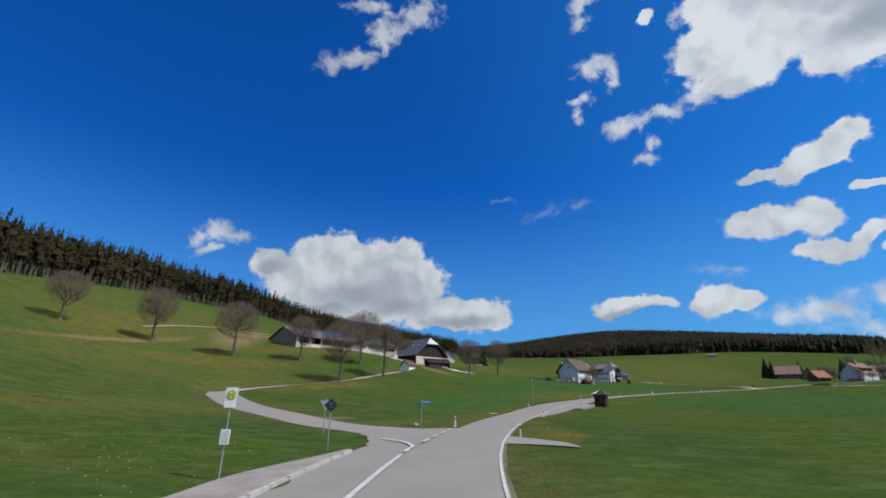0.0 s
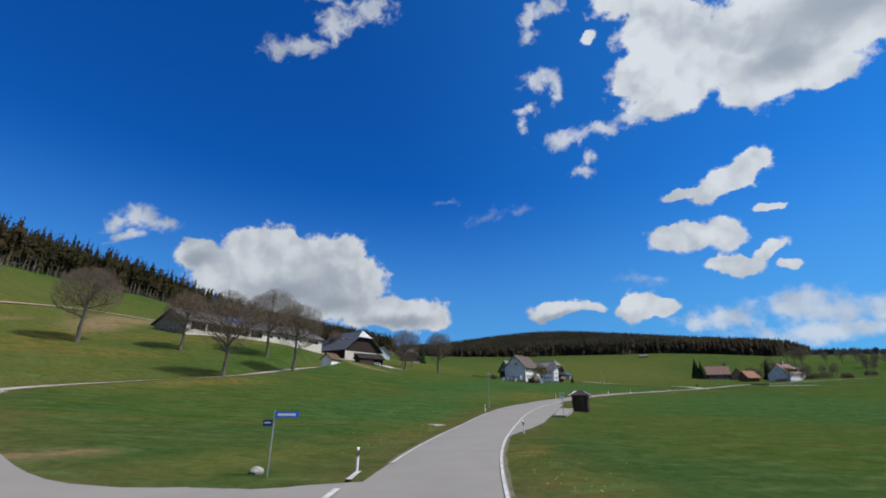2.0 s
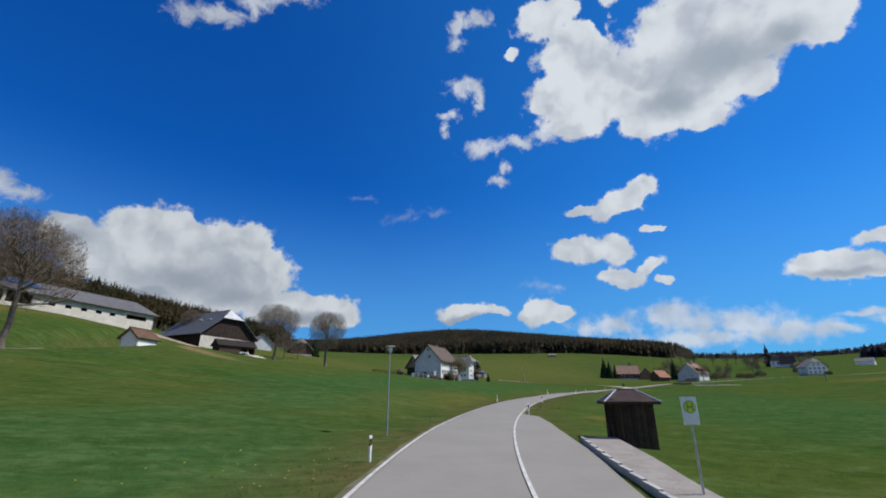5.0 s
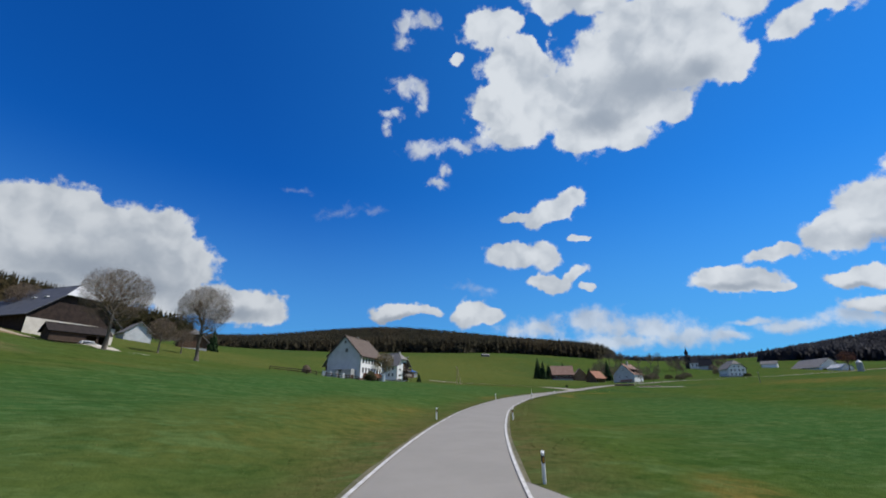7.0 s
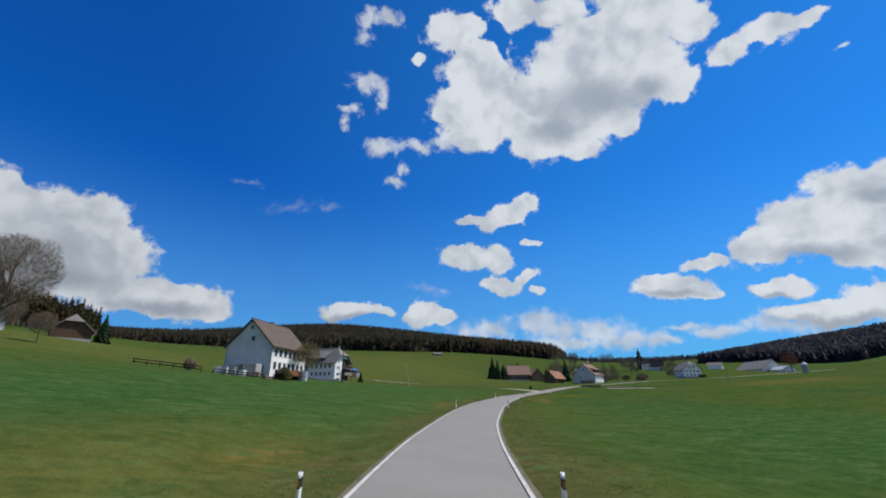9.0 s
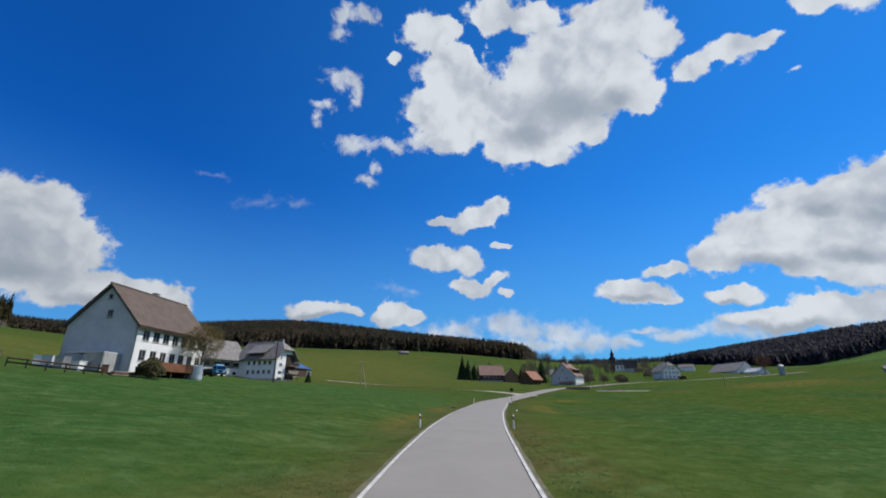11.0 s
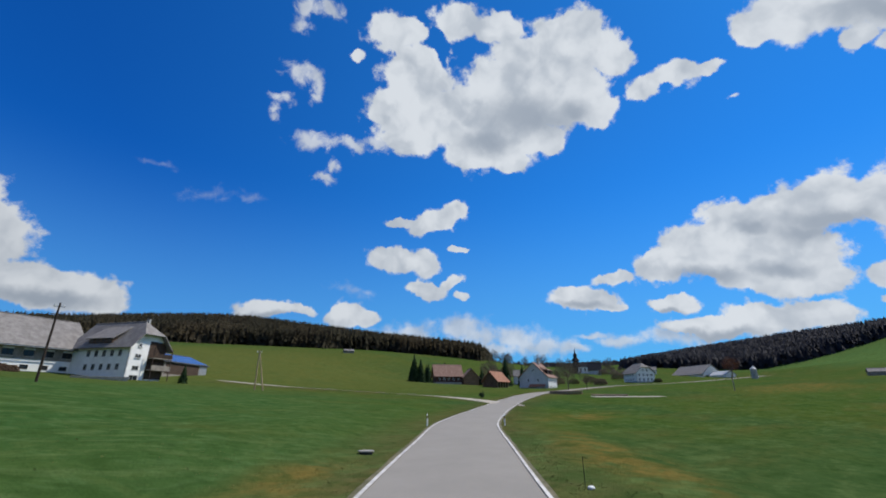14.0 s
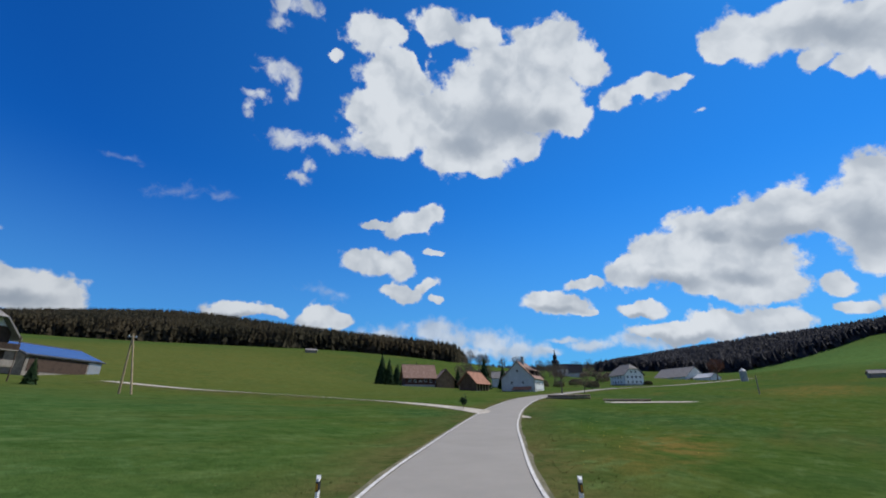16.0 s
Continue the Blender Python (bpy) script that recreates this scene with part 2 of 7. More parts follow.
# ---- materials ----
def material(name, rough=0.9, metal=0.0, spec=0.3):
    m = bpy.data.materials.new(name)
    m.use_nodes = True
    t = m.node_tree
    p = t.nodes["Principled BSDF"]
    p.inputs["Roughness"].default_value, p.inputs["Metallic"].default_value = rough, metal
    p.inputs["Specular IOR Level"].default_value = spec
    return m, t, p


def place(tree):
    return node(tree, "ShaderNodeNewGeometry").outputs["Position"]


def bump(tree, p, height, strength, distance):
    n = node(tree, "ShaderNodeBump")
    n.inputs["Strength"].default_value, n.inputs["Distance"].default_value = strength, distance
    wire(tree, height, n.inputs["Height"])
    tree.links.new(n.outputs[0], p.inputs["Normal"])


def mottled(name, a, b, scale=1.5, rough=0.9, metal=0.0, spec=0.3, relief=0.01, grain=25.0, stretch=None, random_shift=0.0):
    """Two tones in soft patches, a finer grain over them and a little relief."""
    m, t, p = material(name, rough, metal, spec)
    at = node(t, "ShaderNodeTexCoord").outputs["Object"] if stretch else place(t)
    if stretch:
        mp = node(t, "ShaderNodeMapping")
        mp.inputs["Scale"].default_value = stretch
        wire(t, at, mp.inputs["Vector"])
        at = mp.outputs[0]
    f = maths(t, "ADD", fractal(t, at, scale, 4, 0.6), maths(t, "MULTIPLY", maths(t, "SUBTRACT", fractal(t, at, grain, 3, 0.6), 0.5), 0.6))
    if random_shift:
        f = maths(t, "ADD", f, maths(t, "MULTIPLY", maths(t, "SUBTRACT", node(t, "ShaderNodeObjectInfo").outputs["Random"], 0.5), random_shift))
    wire(t, blend(t, ramp(t, f, 0.3, 0.7), a, b), p.inputs["Base Color"])
    bump(t, p, fractal(t, at, grain, 4, 0.65), 0.5, relief)
    return m


def grass_material():
    m, t, p = material("meadow_grass", 1.0, 0.0, 0.0)
    at = place(t)
    wide = fractal(t, at, 0.016, 4, 0.6)
    mid = fractal(t, at, 0.13, 5, 0.62)
    tuft = fractal(t, at, 1.6, 5, 0.65)
    green = blend(t, ramp(t, mid, 0.34, 0.66), (0.038, 0.076, 0.017), (0.058, 0.092, 0.018))
    green = blend(t, ramp(t, wide, 0.36, 0.62), green, (0.066, 0.088, 0.020))
    cool = fractal(t, vecmath(t, "ADD", at, (310.0, 70.0, 0.0)), 0.022, 4, 0.6)
    green = blend(t, ramp(t, cool, 0.48, 0.66, 0.0, 0.7), green, (0.036, 0.075, 0.025))
    streak = node(t, "ShaderNodeMapping")
    streak.inputs["Rotation"].default_value, streak.inputs["Scale"].default_value = (0, 0, 0.7), (0.03, 0.14, 0.1)
    wire(t, at, streak.inputs["Vector"])
    dry = ramp(t, fractal(t, streak.outputs[0], 1.0, 5, 0.62), 0.50, 0.72)
    green = blend(t, maths(t, "MULTIPLY", dry, 0.55), green, (0.120, 0.092, 0.028))
    for key, colour, share in (("lush", (0.036, 0.088, 0.025), 0.9), ("olive", (0.100, 0.103, 0.027), 0.9), ("crop", (0.085, 0.155, 0.046), 0.9)):
        field = node(t, "ShaderNodeAttribute")
        field.attribute_name = key
        green = blend(t, maths(t, "MULTIPLY", field.outputs["Fac"], ramp(t, mid, 0.20, 0.60, share * 0.4, share)), green, colour)
    # paler drawn-out waves run through the lush fields
    stretched = node(t, "ShaderNodeMapping")
    stretched.inputs["Rotation"].default_value, stretched.inputs["Scale"].default_value = (0, 0, 0.35), (0.40, 0.62, 0.3)
    wire(t, at, stretched.inputs["Vector"])
    field = node(t, "ShaderNodeAttribute")
    field.attribute_name = "lush"
    waves = ramp(t, fractal(t, stretched.outputs[0], 1.0, 5, 0.62, warp=1.6), 0.50, 0.64, 0.0, 0.65)
    green = blend(t, maths(t, "MULTIPLY", field.outputs["Fac"], waves), green, (0.078, 0.138, 0.048))
    # the verge near the road is mown and worn
    worn = node(t, "ShaderNodeAttribute")
    worn.attribute_name = "verge"
    edge = maths(t, "MULTIPLY", worn.outputs["Fac"], ramp(t, mid, 0.22, 0.62))
    green = blend(t, edge, green, (0.105, 0.086, 0.036))
    spring = node(t, "ShaderNodeAttribute")
    spring.attribute_name = "tawny"
    green = blend(t, maths(t, "MULTIPLY", spring.outputs["Fac"], ramp(t, fractal(t, at, 0.32, 5, 0.62, warp=0.6), 0.34, 0.62)), green, (0.150, 0.110, 0.030))
    soil = node(t, "ShaderNodeAttribute")
    soil.attribute_name = "bare"
    green = blend(t, maths(t, "MULTIPLY", soil.outputs["Fac"], ramp(t, mid, 0.2, 0.5)), green, (0.235, 0.160, 0.088))
    # sheen painted into the grass colour as pale and dark streaks
    sheen = node(t, "ShaderNodeMapping")
    sheen.inputs["Rotation"].default_value, sheen.inputs["Scale"].default_value = (0, 0, -0.5), (0.24, 0.62, 0.3)
    wire(t, at, sheen.inputs["Vector"])
    sheen_streaks = fractal(t, sheen.outputs[0], 1.0, 5, 0.68)
    green = blend(t, ramp(t, sheen_streaks, 0.50, 0.68, 0.0, 0.72), green, (0.086, 0.130, 0.043))
    green = blend(t, ramp(t, sheen_streaks, 0.28, 0.46, 0.45, 0.0), green, (0.022, 0.054, 0.012))
    clump = fractal(t, at, 0.55, 4, 0.6, warp=0.8)
    green = blend(t, ramp(t, clump, 0.50, 0.66, 0.0, 0.45), green, (0.028, 0.060, 0.014))
    green = blend(t, ramp(t, clump, 0.34, 0.48, 0.30, 0.0), green, (0.085, 0.118, 0.034))
    green = blend(t, ramp(t, tuft, 0.36, 0.72, 0.0, 0.42), green, (0.020, 0.044, 0.010))
    wire(t, green, p.inputs["Base Color"])
    bump(t, p, maths(t, "ADD", tuft, maths(t, "MULTIPLY", fractal(t, at, 9.0, 4, 0.7), 0.6)), 0.7, 0.12)
    return m


def asphalt_material():
    m, t, p = material("weathered_asphalt", 0.92, 0.0, 0.25)
    at = place(t)
    base = blend(t, ramp(t, fractal(t, at, 0.35, 5, 0.65), 0.3, 0.7), (0.240, 0.224, 0.197), (0.268, 0.250, 0.220))
    grit = fractal(t, at, 60.0, 3, 0.7)
    base = blend(t, ramp(t, grit, 0.35, 0.8, 0.0, 0.45), base, (0.135, 0.128, 0.120))
    base = blend(t, ramp(t, fractal(t, at, 0.9, 6, 0.7, warp=1.5), 0.62, 0.74, 0.0, 0.14), base, (0.17, 0.165, 0.16))
    wire(t, base, p.inputs["Base Color"])
    bump(t, p, grit, 0.4, 0.006)
    return m


GRASS = grass_material()
ASPHALT = asphalt_material()
GRAVEL = mottled("pale_gravel", (0.30, 0.27, 0.22), (0.44, 0.40, 0.33), 0.8, 0.95, grain=14.0, relief=0.03)
LINE_PAINT = mottled("worn_white_line_paint", (0.38, 0.37, 0.345), (0.60, 0.585, 0.55), 2.0, 0.8, grain=30.0)
SANDY = mottled("sandy_track", (0.24, 0.185, 0.125), (0.36, 0.29, 0.21), 0.6, 0.95, grain=9.0, relief=0.04)
RENDER_WHITE = mottled("white_lime_render", (0.74, 0.74, 0.72), (0.86, 0.86, 0.84), 0.5, 0.9, grain=9.0)
RENDER_CREAM = mottled("cream_lime_render", (0.50, 0.46, 0.40), (0.64, 0.60, 0.53), 0.5, 0.9, grain=9.0)
RENDER_GREY = mottled("grey_lime_render", (0.47, 0.49, 0.50), (0.57, 0.59, 0.60), 0.6, 0.9, grain=6.0)
PLINTH = mottled("grey_plinth_render", (0.28, 0.28, 0.27), (0.40, 0.40, 0.38), 0.7, 0.9, grain=9.0)
TILE_BROWN = mottled("weathered_brown_roof_tiles", (0.088, 0.064, 0.051), (0.118, 0.089, 0.072), 0.8, 0.85, grain=5.0, relief=0.04, random_shift=0.2)
TILE_GREY = mottled("grey_fibre_cement_shingles", (0.155, 0.143, 0.135), (0.235, 0.222, 0.21), 0.8, 0.85, grain=5.0, relief=0.03, random_shift=0.2)
TILE_DARK = mottled("dark_slate_roofing", (0.050, 0.055, 0.065), (0.090, 0.095, 0.110), 0.8, 0.7, grain=5.0, relief=0.03, random_shift=0.2)
TILE_MID = mottled("weathered_grey_sheet_roofing", (0.085, 0.083, 0.085), (0.135, 0.13, 0.13), 0.8, 0.75, grain=5.0, relief=0.03, random_shift=0.2)
TILE_RED = mottled("red_clay_roof_tiles", (0.20, 0.085, 0.050), (0.33, 0.155, 0.095), 0.9, 0.85, grain=5.0, relief=0.04, random_shift=0.2)
TILE_FADED = mottled("faded_reddish_roof_tiles", (0.20, 0.115, 0.085), (0.29, 0.19, 0.15), 0.8, 0.85, grain=5.0, relief=0.04, random_shift=0.2)
WOOD_DARK = mottled("dark_weathered_boards", (0.030, 0.019, 0.013), (0.070, 0.045, 0.032), 1.0, 0.85, grain=9.0, relief=0.02, random_shift=0.3)
WOOD_BLACK = mottled("blackened_old_boards", (0.011, 0.0085, 0.0075), (0.030, 0.022, 0.018), 1.0, 0.85, grain=9.0, relief=0.02, random_shift=0.3)
WOOD_BROWN = mottled("brown_boards", (0.085, 0.048, 0.028), (0.155, 0.092, 0.055), 1.0, 0.8, grain=9.0, relief=0.02, random_shift=0.3)
WOOD_PALE = mottled("pale_new_timber", (0.30, 0.22, 0.13), (0.42, 0.32, 0.20), 1.0, 0.8, grain=9.0, relief=0.01)
WOOD_GREY = mottled("silvered_timber", (0.19, 0.165, 0.14), (0.30, 0.27, 0.23), 1.0, 0.85, grain=9.0, relief=0.02)
PAINT_WHITE = mottled("white_paint", (0.70, 0.70, 0.69), (0.82, 0.82, 0.81), 2.0, 0.5, grain=12.0, relief=0.002)
PLASTIC_WHITE = mottled("white_plastic", (0.72, 0.72, 0.71), (0.82, 0.82, 0.80), 4.0, 0.45, grain=20.0, relief=0.001)
PLASTIC_BLACK = mottled("black_plastic", (0.012, 0.012, 0.012), (0.03, 0.03, 0.03), 4.0, 0.5, grain=20.0, relief=0.001)
STEEL = mottled("galvanised_steel", (0.38, 0.39, 0.40), (0.52, 0.53, 0.54), 5.0, 0.45, 0.7, 0.5, grain=20.0, relief=0.001)
SIGN_BLUE = mottled("blue_sign_face", (0.016, 0.13, 0.55), (0.022, 0.16, 0.62), 3.0, 0.4, 0.0, 0.5, grain=20.0, relief=0.001)
SIGN_YELLOW = mottled("yellow_sign_face", (0.72, 0.62, 0.03), (0.80, 0.70, 0.06), 3.0, 0.4, 0.0, 0.5, grain=20.0, relief=0.001)
SIGN_GREEN = mottled("green_sign_face", (0.02, 0.30, 0.08), (0.03, 0.36, 0.10), 3.0, 0.4, 0.0, 0.5, grain=20.0, relief=0.001)
SIGN_BACK = mottled("grey_sign_back", (0.33, 0.36, 0.38), (0.44, 0.47, 0.49), 3.0, 0.5, 0.3, 0.5, grain=20.0, relief=0.001)
REFLECTOR = mottled("amber_reflector", (0.45, 0.20, 0.02), (0.55, 0.26, 0.03), 8.0, 0.2, 0.0, 0.6, grain=40.0, relief=0.001)
TRUCK_BLUE = mottled("blue_truck_paint", (0.015, 0.23, 0.54), (0.022, 0.29, 0.62), 2.0, 0.3, 0.1, 0.5, grain=12.0, relief=0.001)
RUBBER = mottled("black_rubber", (0.012, 0.012, 0.012), (0.028, 0.027, 0.026), 5.0, 0.8, grain=20.0, relief=0.003)
STONE = mottled("grey_boulder_stone", (0.20, 0.19, 0.17), (0.34, 0.33, 0.30), 2.0, 0.9, grain=12.0, relief=0.03)
BARK = mottled("grey_brown_bark", (0.085, 0.070, 0.055), (0.17, 0.145, 0.12), 3.0, 0.95, grain=18.0, relief=0.03)
TWIGS = mottled("budding_twigs", (0.125, 0.092, 0.066), (0.21, 0.160, 0.115), 2.0, 0.95, grain=9.0)
NEEDLES_NEAR = mottled("spruce_needles_in_garden", (0.012, 0.028, 0.012), (0.026, 0.052, 0.018), 0.8, 0.9, grain=5.0, spec=0.1)
BUSH_LEAF = mottled("young_bush_leaves", (0.055, 0.056, 0.018), (0.105, 0.095, 0.032), 1.5, 0.85, grain=7.0, spec=0.2)
FLOWER = mottled("dandelion_heads", (0.40, 0.32, 0.02), (0.52, 0.42, 0.04), 6.0, 0.8, grain=20.0)
BLADES = mottled("grass_blades", (0.075, 0.100, 0.024), (0.135, 0.130, 0.042), 0.5, 0.8, grain=3.0, spec=0.2)


def solar_material():
    m, t, p = material("blue_solar_panel", 0.22, 0.1, 0.6)
    f = fractal(t, place(t), 1.2, 3, 0.6)
    wire(t, blend(t, f, (0.055, 0.10, 0.22), (0.085, 0.145, 0.29)), p.inputs["Base Color"])
    return m


def glass_material():
    m, t, p = material("window_glass", 0.12, 0.0, 0.3)
    f = fractal(t, place(t), 0.7, 3, 0.5)
    wire(t, blend(t, f, (0.008, 0.010, 0.012), (0.035, 0.042, 0.05)), p.inputs["Base Color"])
    return m


SOLAR, GLASS = solar_material(), glass_material()


# ---- building helpers ----
def mesh_from(bm, name, mats):
    me = bpy.data.meshes.new(name)
    bm.to_mesh(me)
    bm.free()
    for m in mats if isinstance(mats, (list, tuple)) else [mats]:
        me.materials.append(m)
    return me


def part(name, bm, mat, parent, label="", at=None):
    ob = new(name, mesh_from(bm, name, mat))
    ob.parent = parent
    if at is not None:
        ob.matrix_basis = at
    return tagged(ob, label)


def thing(name, m, label, category, group="", kind=""):
    ob = new(name)
    ob.empty_display_size = 0.3
    ob.matrix_basis = m
    return tagged(ob, label, category, group, kind)


def solid(name, bm, mat, label, category, group="", kind="", m=None):
    ob = new(name, mesh_from(bm, name, mat))
    if m is not None:
        ob.matrix_basis = m
    return tagged(ob, label, category, group, kind)


def box(bm, x0, x1, y0, y1, z0, z1, m=None):
    vs = [bm.verts.new(Vector(p) if m is None else m @ Vector(p)) for p in
          ((x0, y0, z0), (x1, y0, z0), (x1, y1, z0), (x0, y1, z0), (x0, y0, z1), (x1, y0, z1), (x1, y1, z1), (x0, y1, z1))]
    for f in ((3, 2, 1, 0), (4, 5, 6, 7), (0, 1, 5, 4), (1, 2, 6, 5), (2, 3, 7, 6), (3, 0, 4, 7)):
        bm.faces.new([vs[i] for i in f])
    return vs


def boxes(*rows):
    bm = bmesh.new()
    for row in rows:
        box(bm, *row)
    return bm


def slab(bm, corners, thick):
    """A plate with these corners as its top face, thick metres deep along its normal."""
    a = [Vector(c) for c in corners]
    n = (a[1] - a[0]).cross(a[2] - a[0]).normalized() * -thick
    top, low = [bm.verts.new(c) for c in a], [bm.verts.new(c + n) for c in a]
    bm.faces.new(top)
    bm.faces.new(low[::-1])
    for i in range(len(a)):
        j = (i + 1) % len(a)
        bm.faces.new((top[i], low[i], low[j], top[j]))


def tube(bm, points, radii, sides=6, cap=True):
    """A tapering limb along points."""
    rings, side = [], Vector((1, 0, 0))
    for i, p in enumerate(points):
        d = (points[min(i + 1, len(points) - 1)] - points[max(i - 1, 0)]).normalized()
        if abs(d.dot(side)) > 0.9:
            side = Vector((0, 1, 0)) if abs(d.y) < 0.8 else Vector((0, 0, 1))
        u = d.cross(side).normalized()
        v = d.cross(u)
        rings.append([bm.verts.new(p + (u * math.cos(2 * math.pi * k / sides) + v * math.sin(2 * math.pi * k / sides)) * radii[i]) for k in range(sides)])
    for a, b in zip(rings, rings[1:]):
        for k in range(sides):
            bm.faces.new((a[k], a[(k + 1) % sides], b[(k + 1) % sides], b[k]))
    if cap and sides > 2:
        bm.faces.new(rings[0][::-1])
        bm.faces.new(rings[-1])


def pillar(x, y, z0, z1, r, sides=10):
    bm = bmesh.new()
    tube(bm, [Vector((x, y, z0)), Vector((x, y, z1))], [r, r], sides)
    return bm


# ---- the lie of the land ----
# the road's centre line: x, y, z
ROAD = [
    (-3.60, -60.00, 0.20),
    (-1.90, -25.00, -0.38),
    (-1.12, 0.01, -0.60),
    (-0.52, 13.67, -0.56),
    (1.12, 27.21, -0.36),
    (3.86, 41.17, -0.30),
    (7.59, 55.41, -0.13),
    (12.43, 69.34, 0.18),
    (18.14, 82.87, 0.79),
    (24.75, 95.54, 1.40),
    (32.06, 107.38, 1.85),
    (40.19, 119.01, 2.34),
    (48.66, 129.97, 2.80),
    (57.40, 140.61, 3.19),
    (67.09, 151.41, 3.59),
    (77.22, 161.78, 4.05),
    (87.76, 171.70, 4.47),
    (98.45, 181.24, 4.82),
    (109.20, 190.34, 5.18),
    (120.11, 199.36, 5.67),
    (132.12, 207.13, 6.16),
    (150.51, 218.11, 6.92),
    (172.00, 229.20, 8.20),
    (197.00, 239.00, 9.80),
    (232.00, 248.50, 11.40),
    (290.00, 254.00, 14.50),
    (369.00, 251.00, 18.00),
    (450.00, 243.00, 22.50),
    (560.00, 232.00, 29.00),
]
SPOTS_FARMS = [(62.7, 204.8, 9.1), (72, 214, 9.2), (52, 196, 8.6), (109, 287.2, 12), (102, 301.8, 13.3), (84, 294, 13.3), (82.8, 260.3, 11.6), (131, 318, 14.9), (126.6, 262, 9.9), (258, 285, 13.2), (250, 266, 11.9), (244, 295, 13.9), (265, 335, 16.8), (285, 384, 18.6), (470, 358, 32.3), (378, 275, 19.2), (455, 226, 22.6), (537, 262, 29)]
SPOTS_SLOPE = [(-85, 125, 16.1), (-63, 130, 14.2), (-46, 140, 13.1), (-26.6, 113.8, 6.4), (-18.2, 135, 9.1), (-28.7, 151, 12.5), (25.2, 201, 12.3), (11.2, 188, 13.3), (-57, 165, 22.4), (-22, 209, 21.6), (-40, 186, 22.2), (-46, 170, 20.6), (-30, 192, 20.4), (0, 172, 11.4), (-6, 200, 14.3), (-13, 216, 16.0), (-76, 180, 23.0), (2, 250, 17.8), (-18, 187, 17.3), (-5, 236, 17.6), (-37, 70, 2.7), (-12, 46, 0.25), (-25, 25, 0.1)]
SPOTS_HILL = [(-151, 139, 41.5), (-162, 177, 49), (-160, 218, 55.5), (-144, 264, 55.5), (-133, 122, 36), (-136, 312, 60), (-230, 200, 66), (-210, 300, 76), (-130, 430, 66), (-67, 596, 74), (-57, 497, 58), (-60, 381, 38), (5, 300, 25.5), (28, 345, 28), (-300, 300, 88), (-200, 20, 42), (-120, -40, 24), (-145, 479, 73), (171, 416, 30), (209, 509, 45), (89, 543, 46), (115, 650, 61), (307, 456, 42), (376, 401, 32), (445, 475, 52), (34, 669, 63), (249, 615, 62), (366, 548, 60), (468, 420, 38), (546, 527, 58), (200, 340, 18), (340, 330, 18.5), (180, 290, 11)]
SPOTS_FAR = [(290, 705, 89), (430, 630, 77), (530, 560, 62), (130, 750, 75), (295, 813, 105), (424, 759, 97), (627, 590, 60), (-4, 600, 58), (786, 370, 54), (800, 303, 48), (806, 252, 48), (809, 182, 56), (806, 126, 65), (607, 234, 35), (607, 144, 44), (980, 417, 80), (999, 325, 90), (1007, 257, 98), (1009, 167, 104), (1004, 94, 112), (952, 505, 64), (720, 30, 62), (500, 90, 30), (400, 140, 20), (300, 170, 12), (200, 130, 5), (100, 90, 1.2), (150, 20, 0), (50, 10, -0.7), (300, -60, 8), (-1500, 200, 170), (900, 1500, 128), (2200, 600, 150), (1200, 880, 102), (1400, 760, 108), (1080, 980, 108), (1400, 600, 112)]


def smooth_line(rows, step):
    """Catmull-Rom through the rows, sampled about every step metres."""
    p, out = np.array(rows, float), []
    p = np.vstack([2 * p[0] - p[1], p, 2 * p[-1] - p[-2]])
    for i in range(1, len(p) - 2):
        n = max(1, int(np.linalg.norm(p[i + 1] - p[i]) / step))
        for k in range(n):
            t = k / n
            out.append(0.5 * (2 * p[i] + (p[i + 1] - p[i - 1]) * t + (2 * p[i - 1] - 5 * p[i] + 4 * p[i + 1] - p[i + 2]) * t * t
                              + (3 * p[i] - p[i - 1] - 3 * p[i + 1] + p[i + 2]) * t ** 3))
    out.append(p[-2])
    return np.array(out)


CENTRE = smooth_line(ROAD, 2.0)
# the bend swings a little wider past the side road
CENTRE[:, 0] -= 0.36 * np.interp(CENTRE[:, 1], (10.0, 24.0, 32.0, 52.0, 60.0, 74.0), (0.0, 0.8, 1.0, 1.0, 0.7, 0.0))
_run = np.r_[0, np.cumsum(np.linalg.norm(np.diff(CENTRE[:, :2], axis=0), axis=1))]
_way = np.gradient(CENTRE[:, :2], axis=0)
CENTRE[:, :2] += (np.interp(_run, (212.0, 234.0, 242.0, 254.0, 272.0, 288.0, 308.0), (0.0, 0.16, 0.18, 0.03, -0.12, -0.10, 0.0)) / np.linalg.norm(_way, axis=1))[:, None] * np.c_[_way[:, 1], -_way[:, 0]]
KNOTS = np.array(SPOTS_FARMS + SPOTS_SLOPE + SPOTS_HILL + SPOTS_FAR + [tuple(r) for r in CENTRE[::9]], float)
SOFT = 30.0


def kernel(a, b):
    d2 = ((a[:, None, :2] - b[None, :, :2]) ** 2).sum(-1)
    return np.sqrt(d2 + SOFT ** 2)


_a = np.zeros((len(KNOTS) + 1, len(KNOTS) + 1))
_a[:-1, :-1] = kernel(KNOTS, KNOTS) - np.eye(len(KNOTS)) * 6.0
_a[-1, :-1] = _a[:-1, -1] = 1
WEIGHTS = np.linalg.solve(_a, np.r_[KNOTS[:, 2], 0.0])


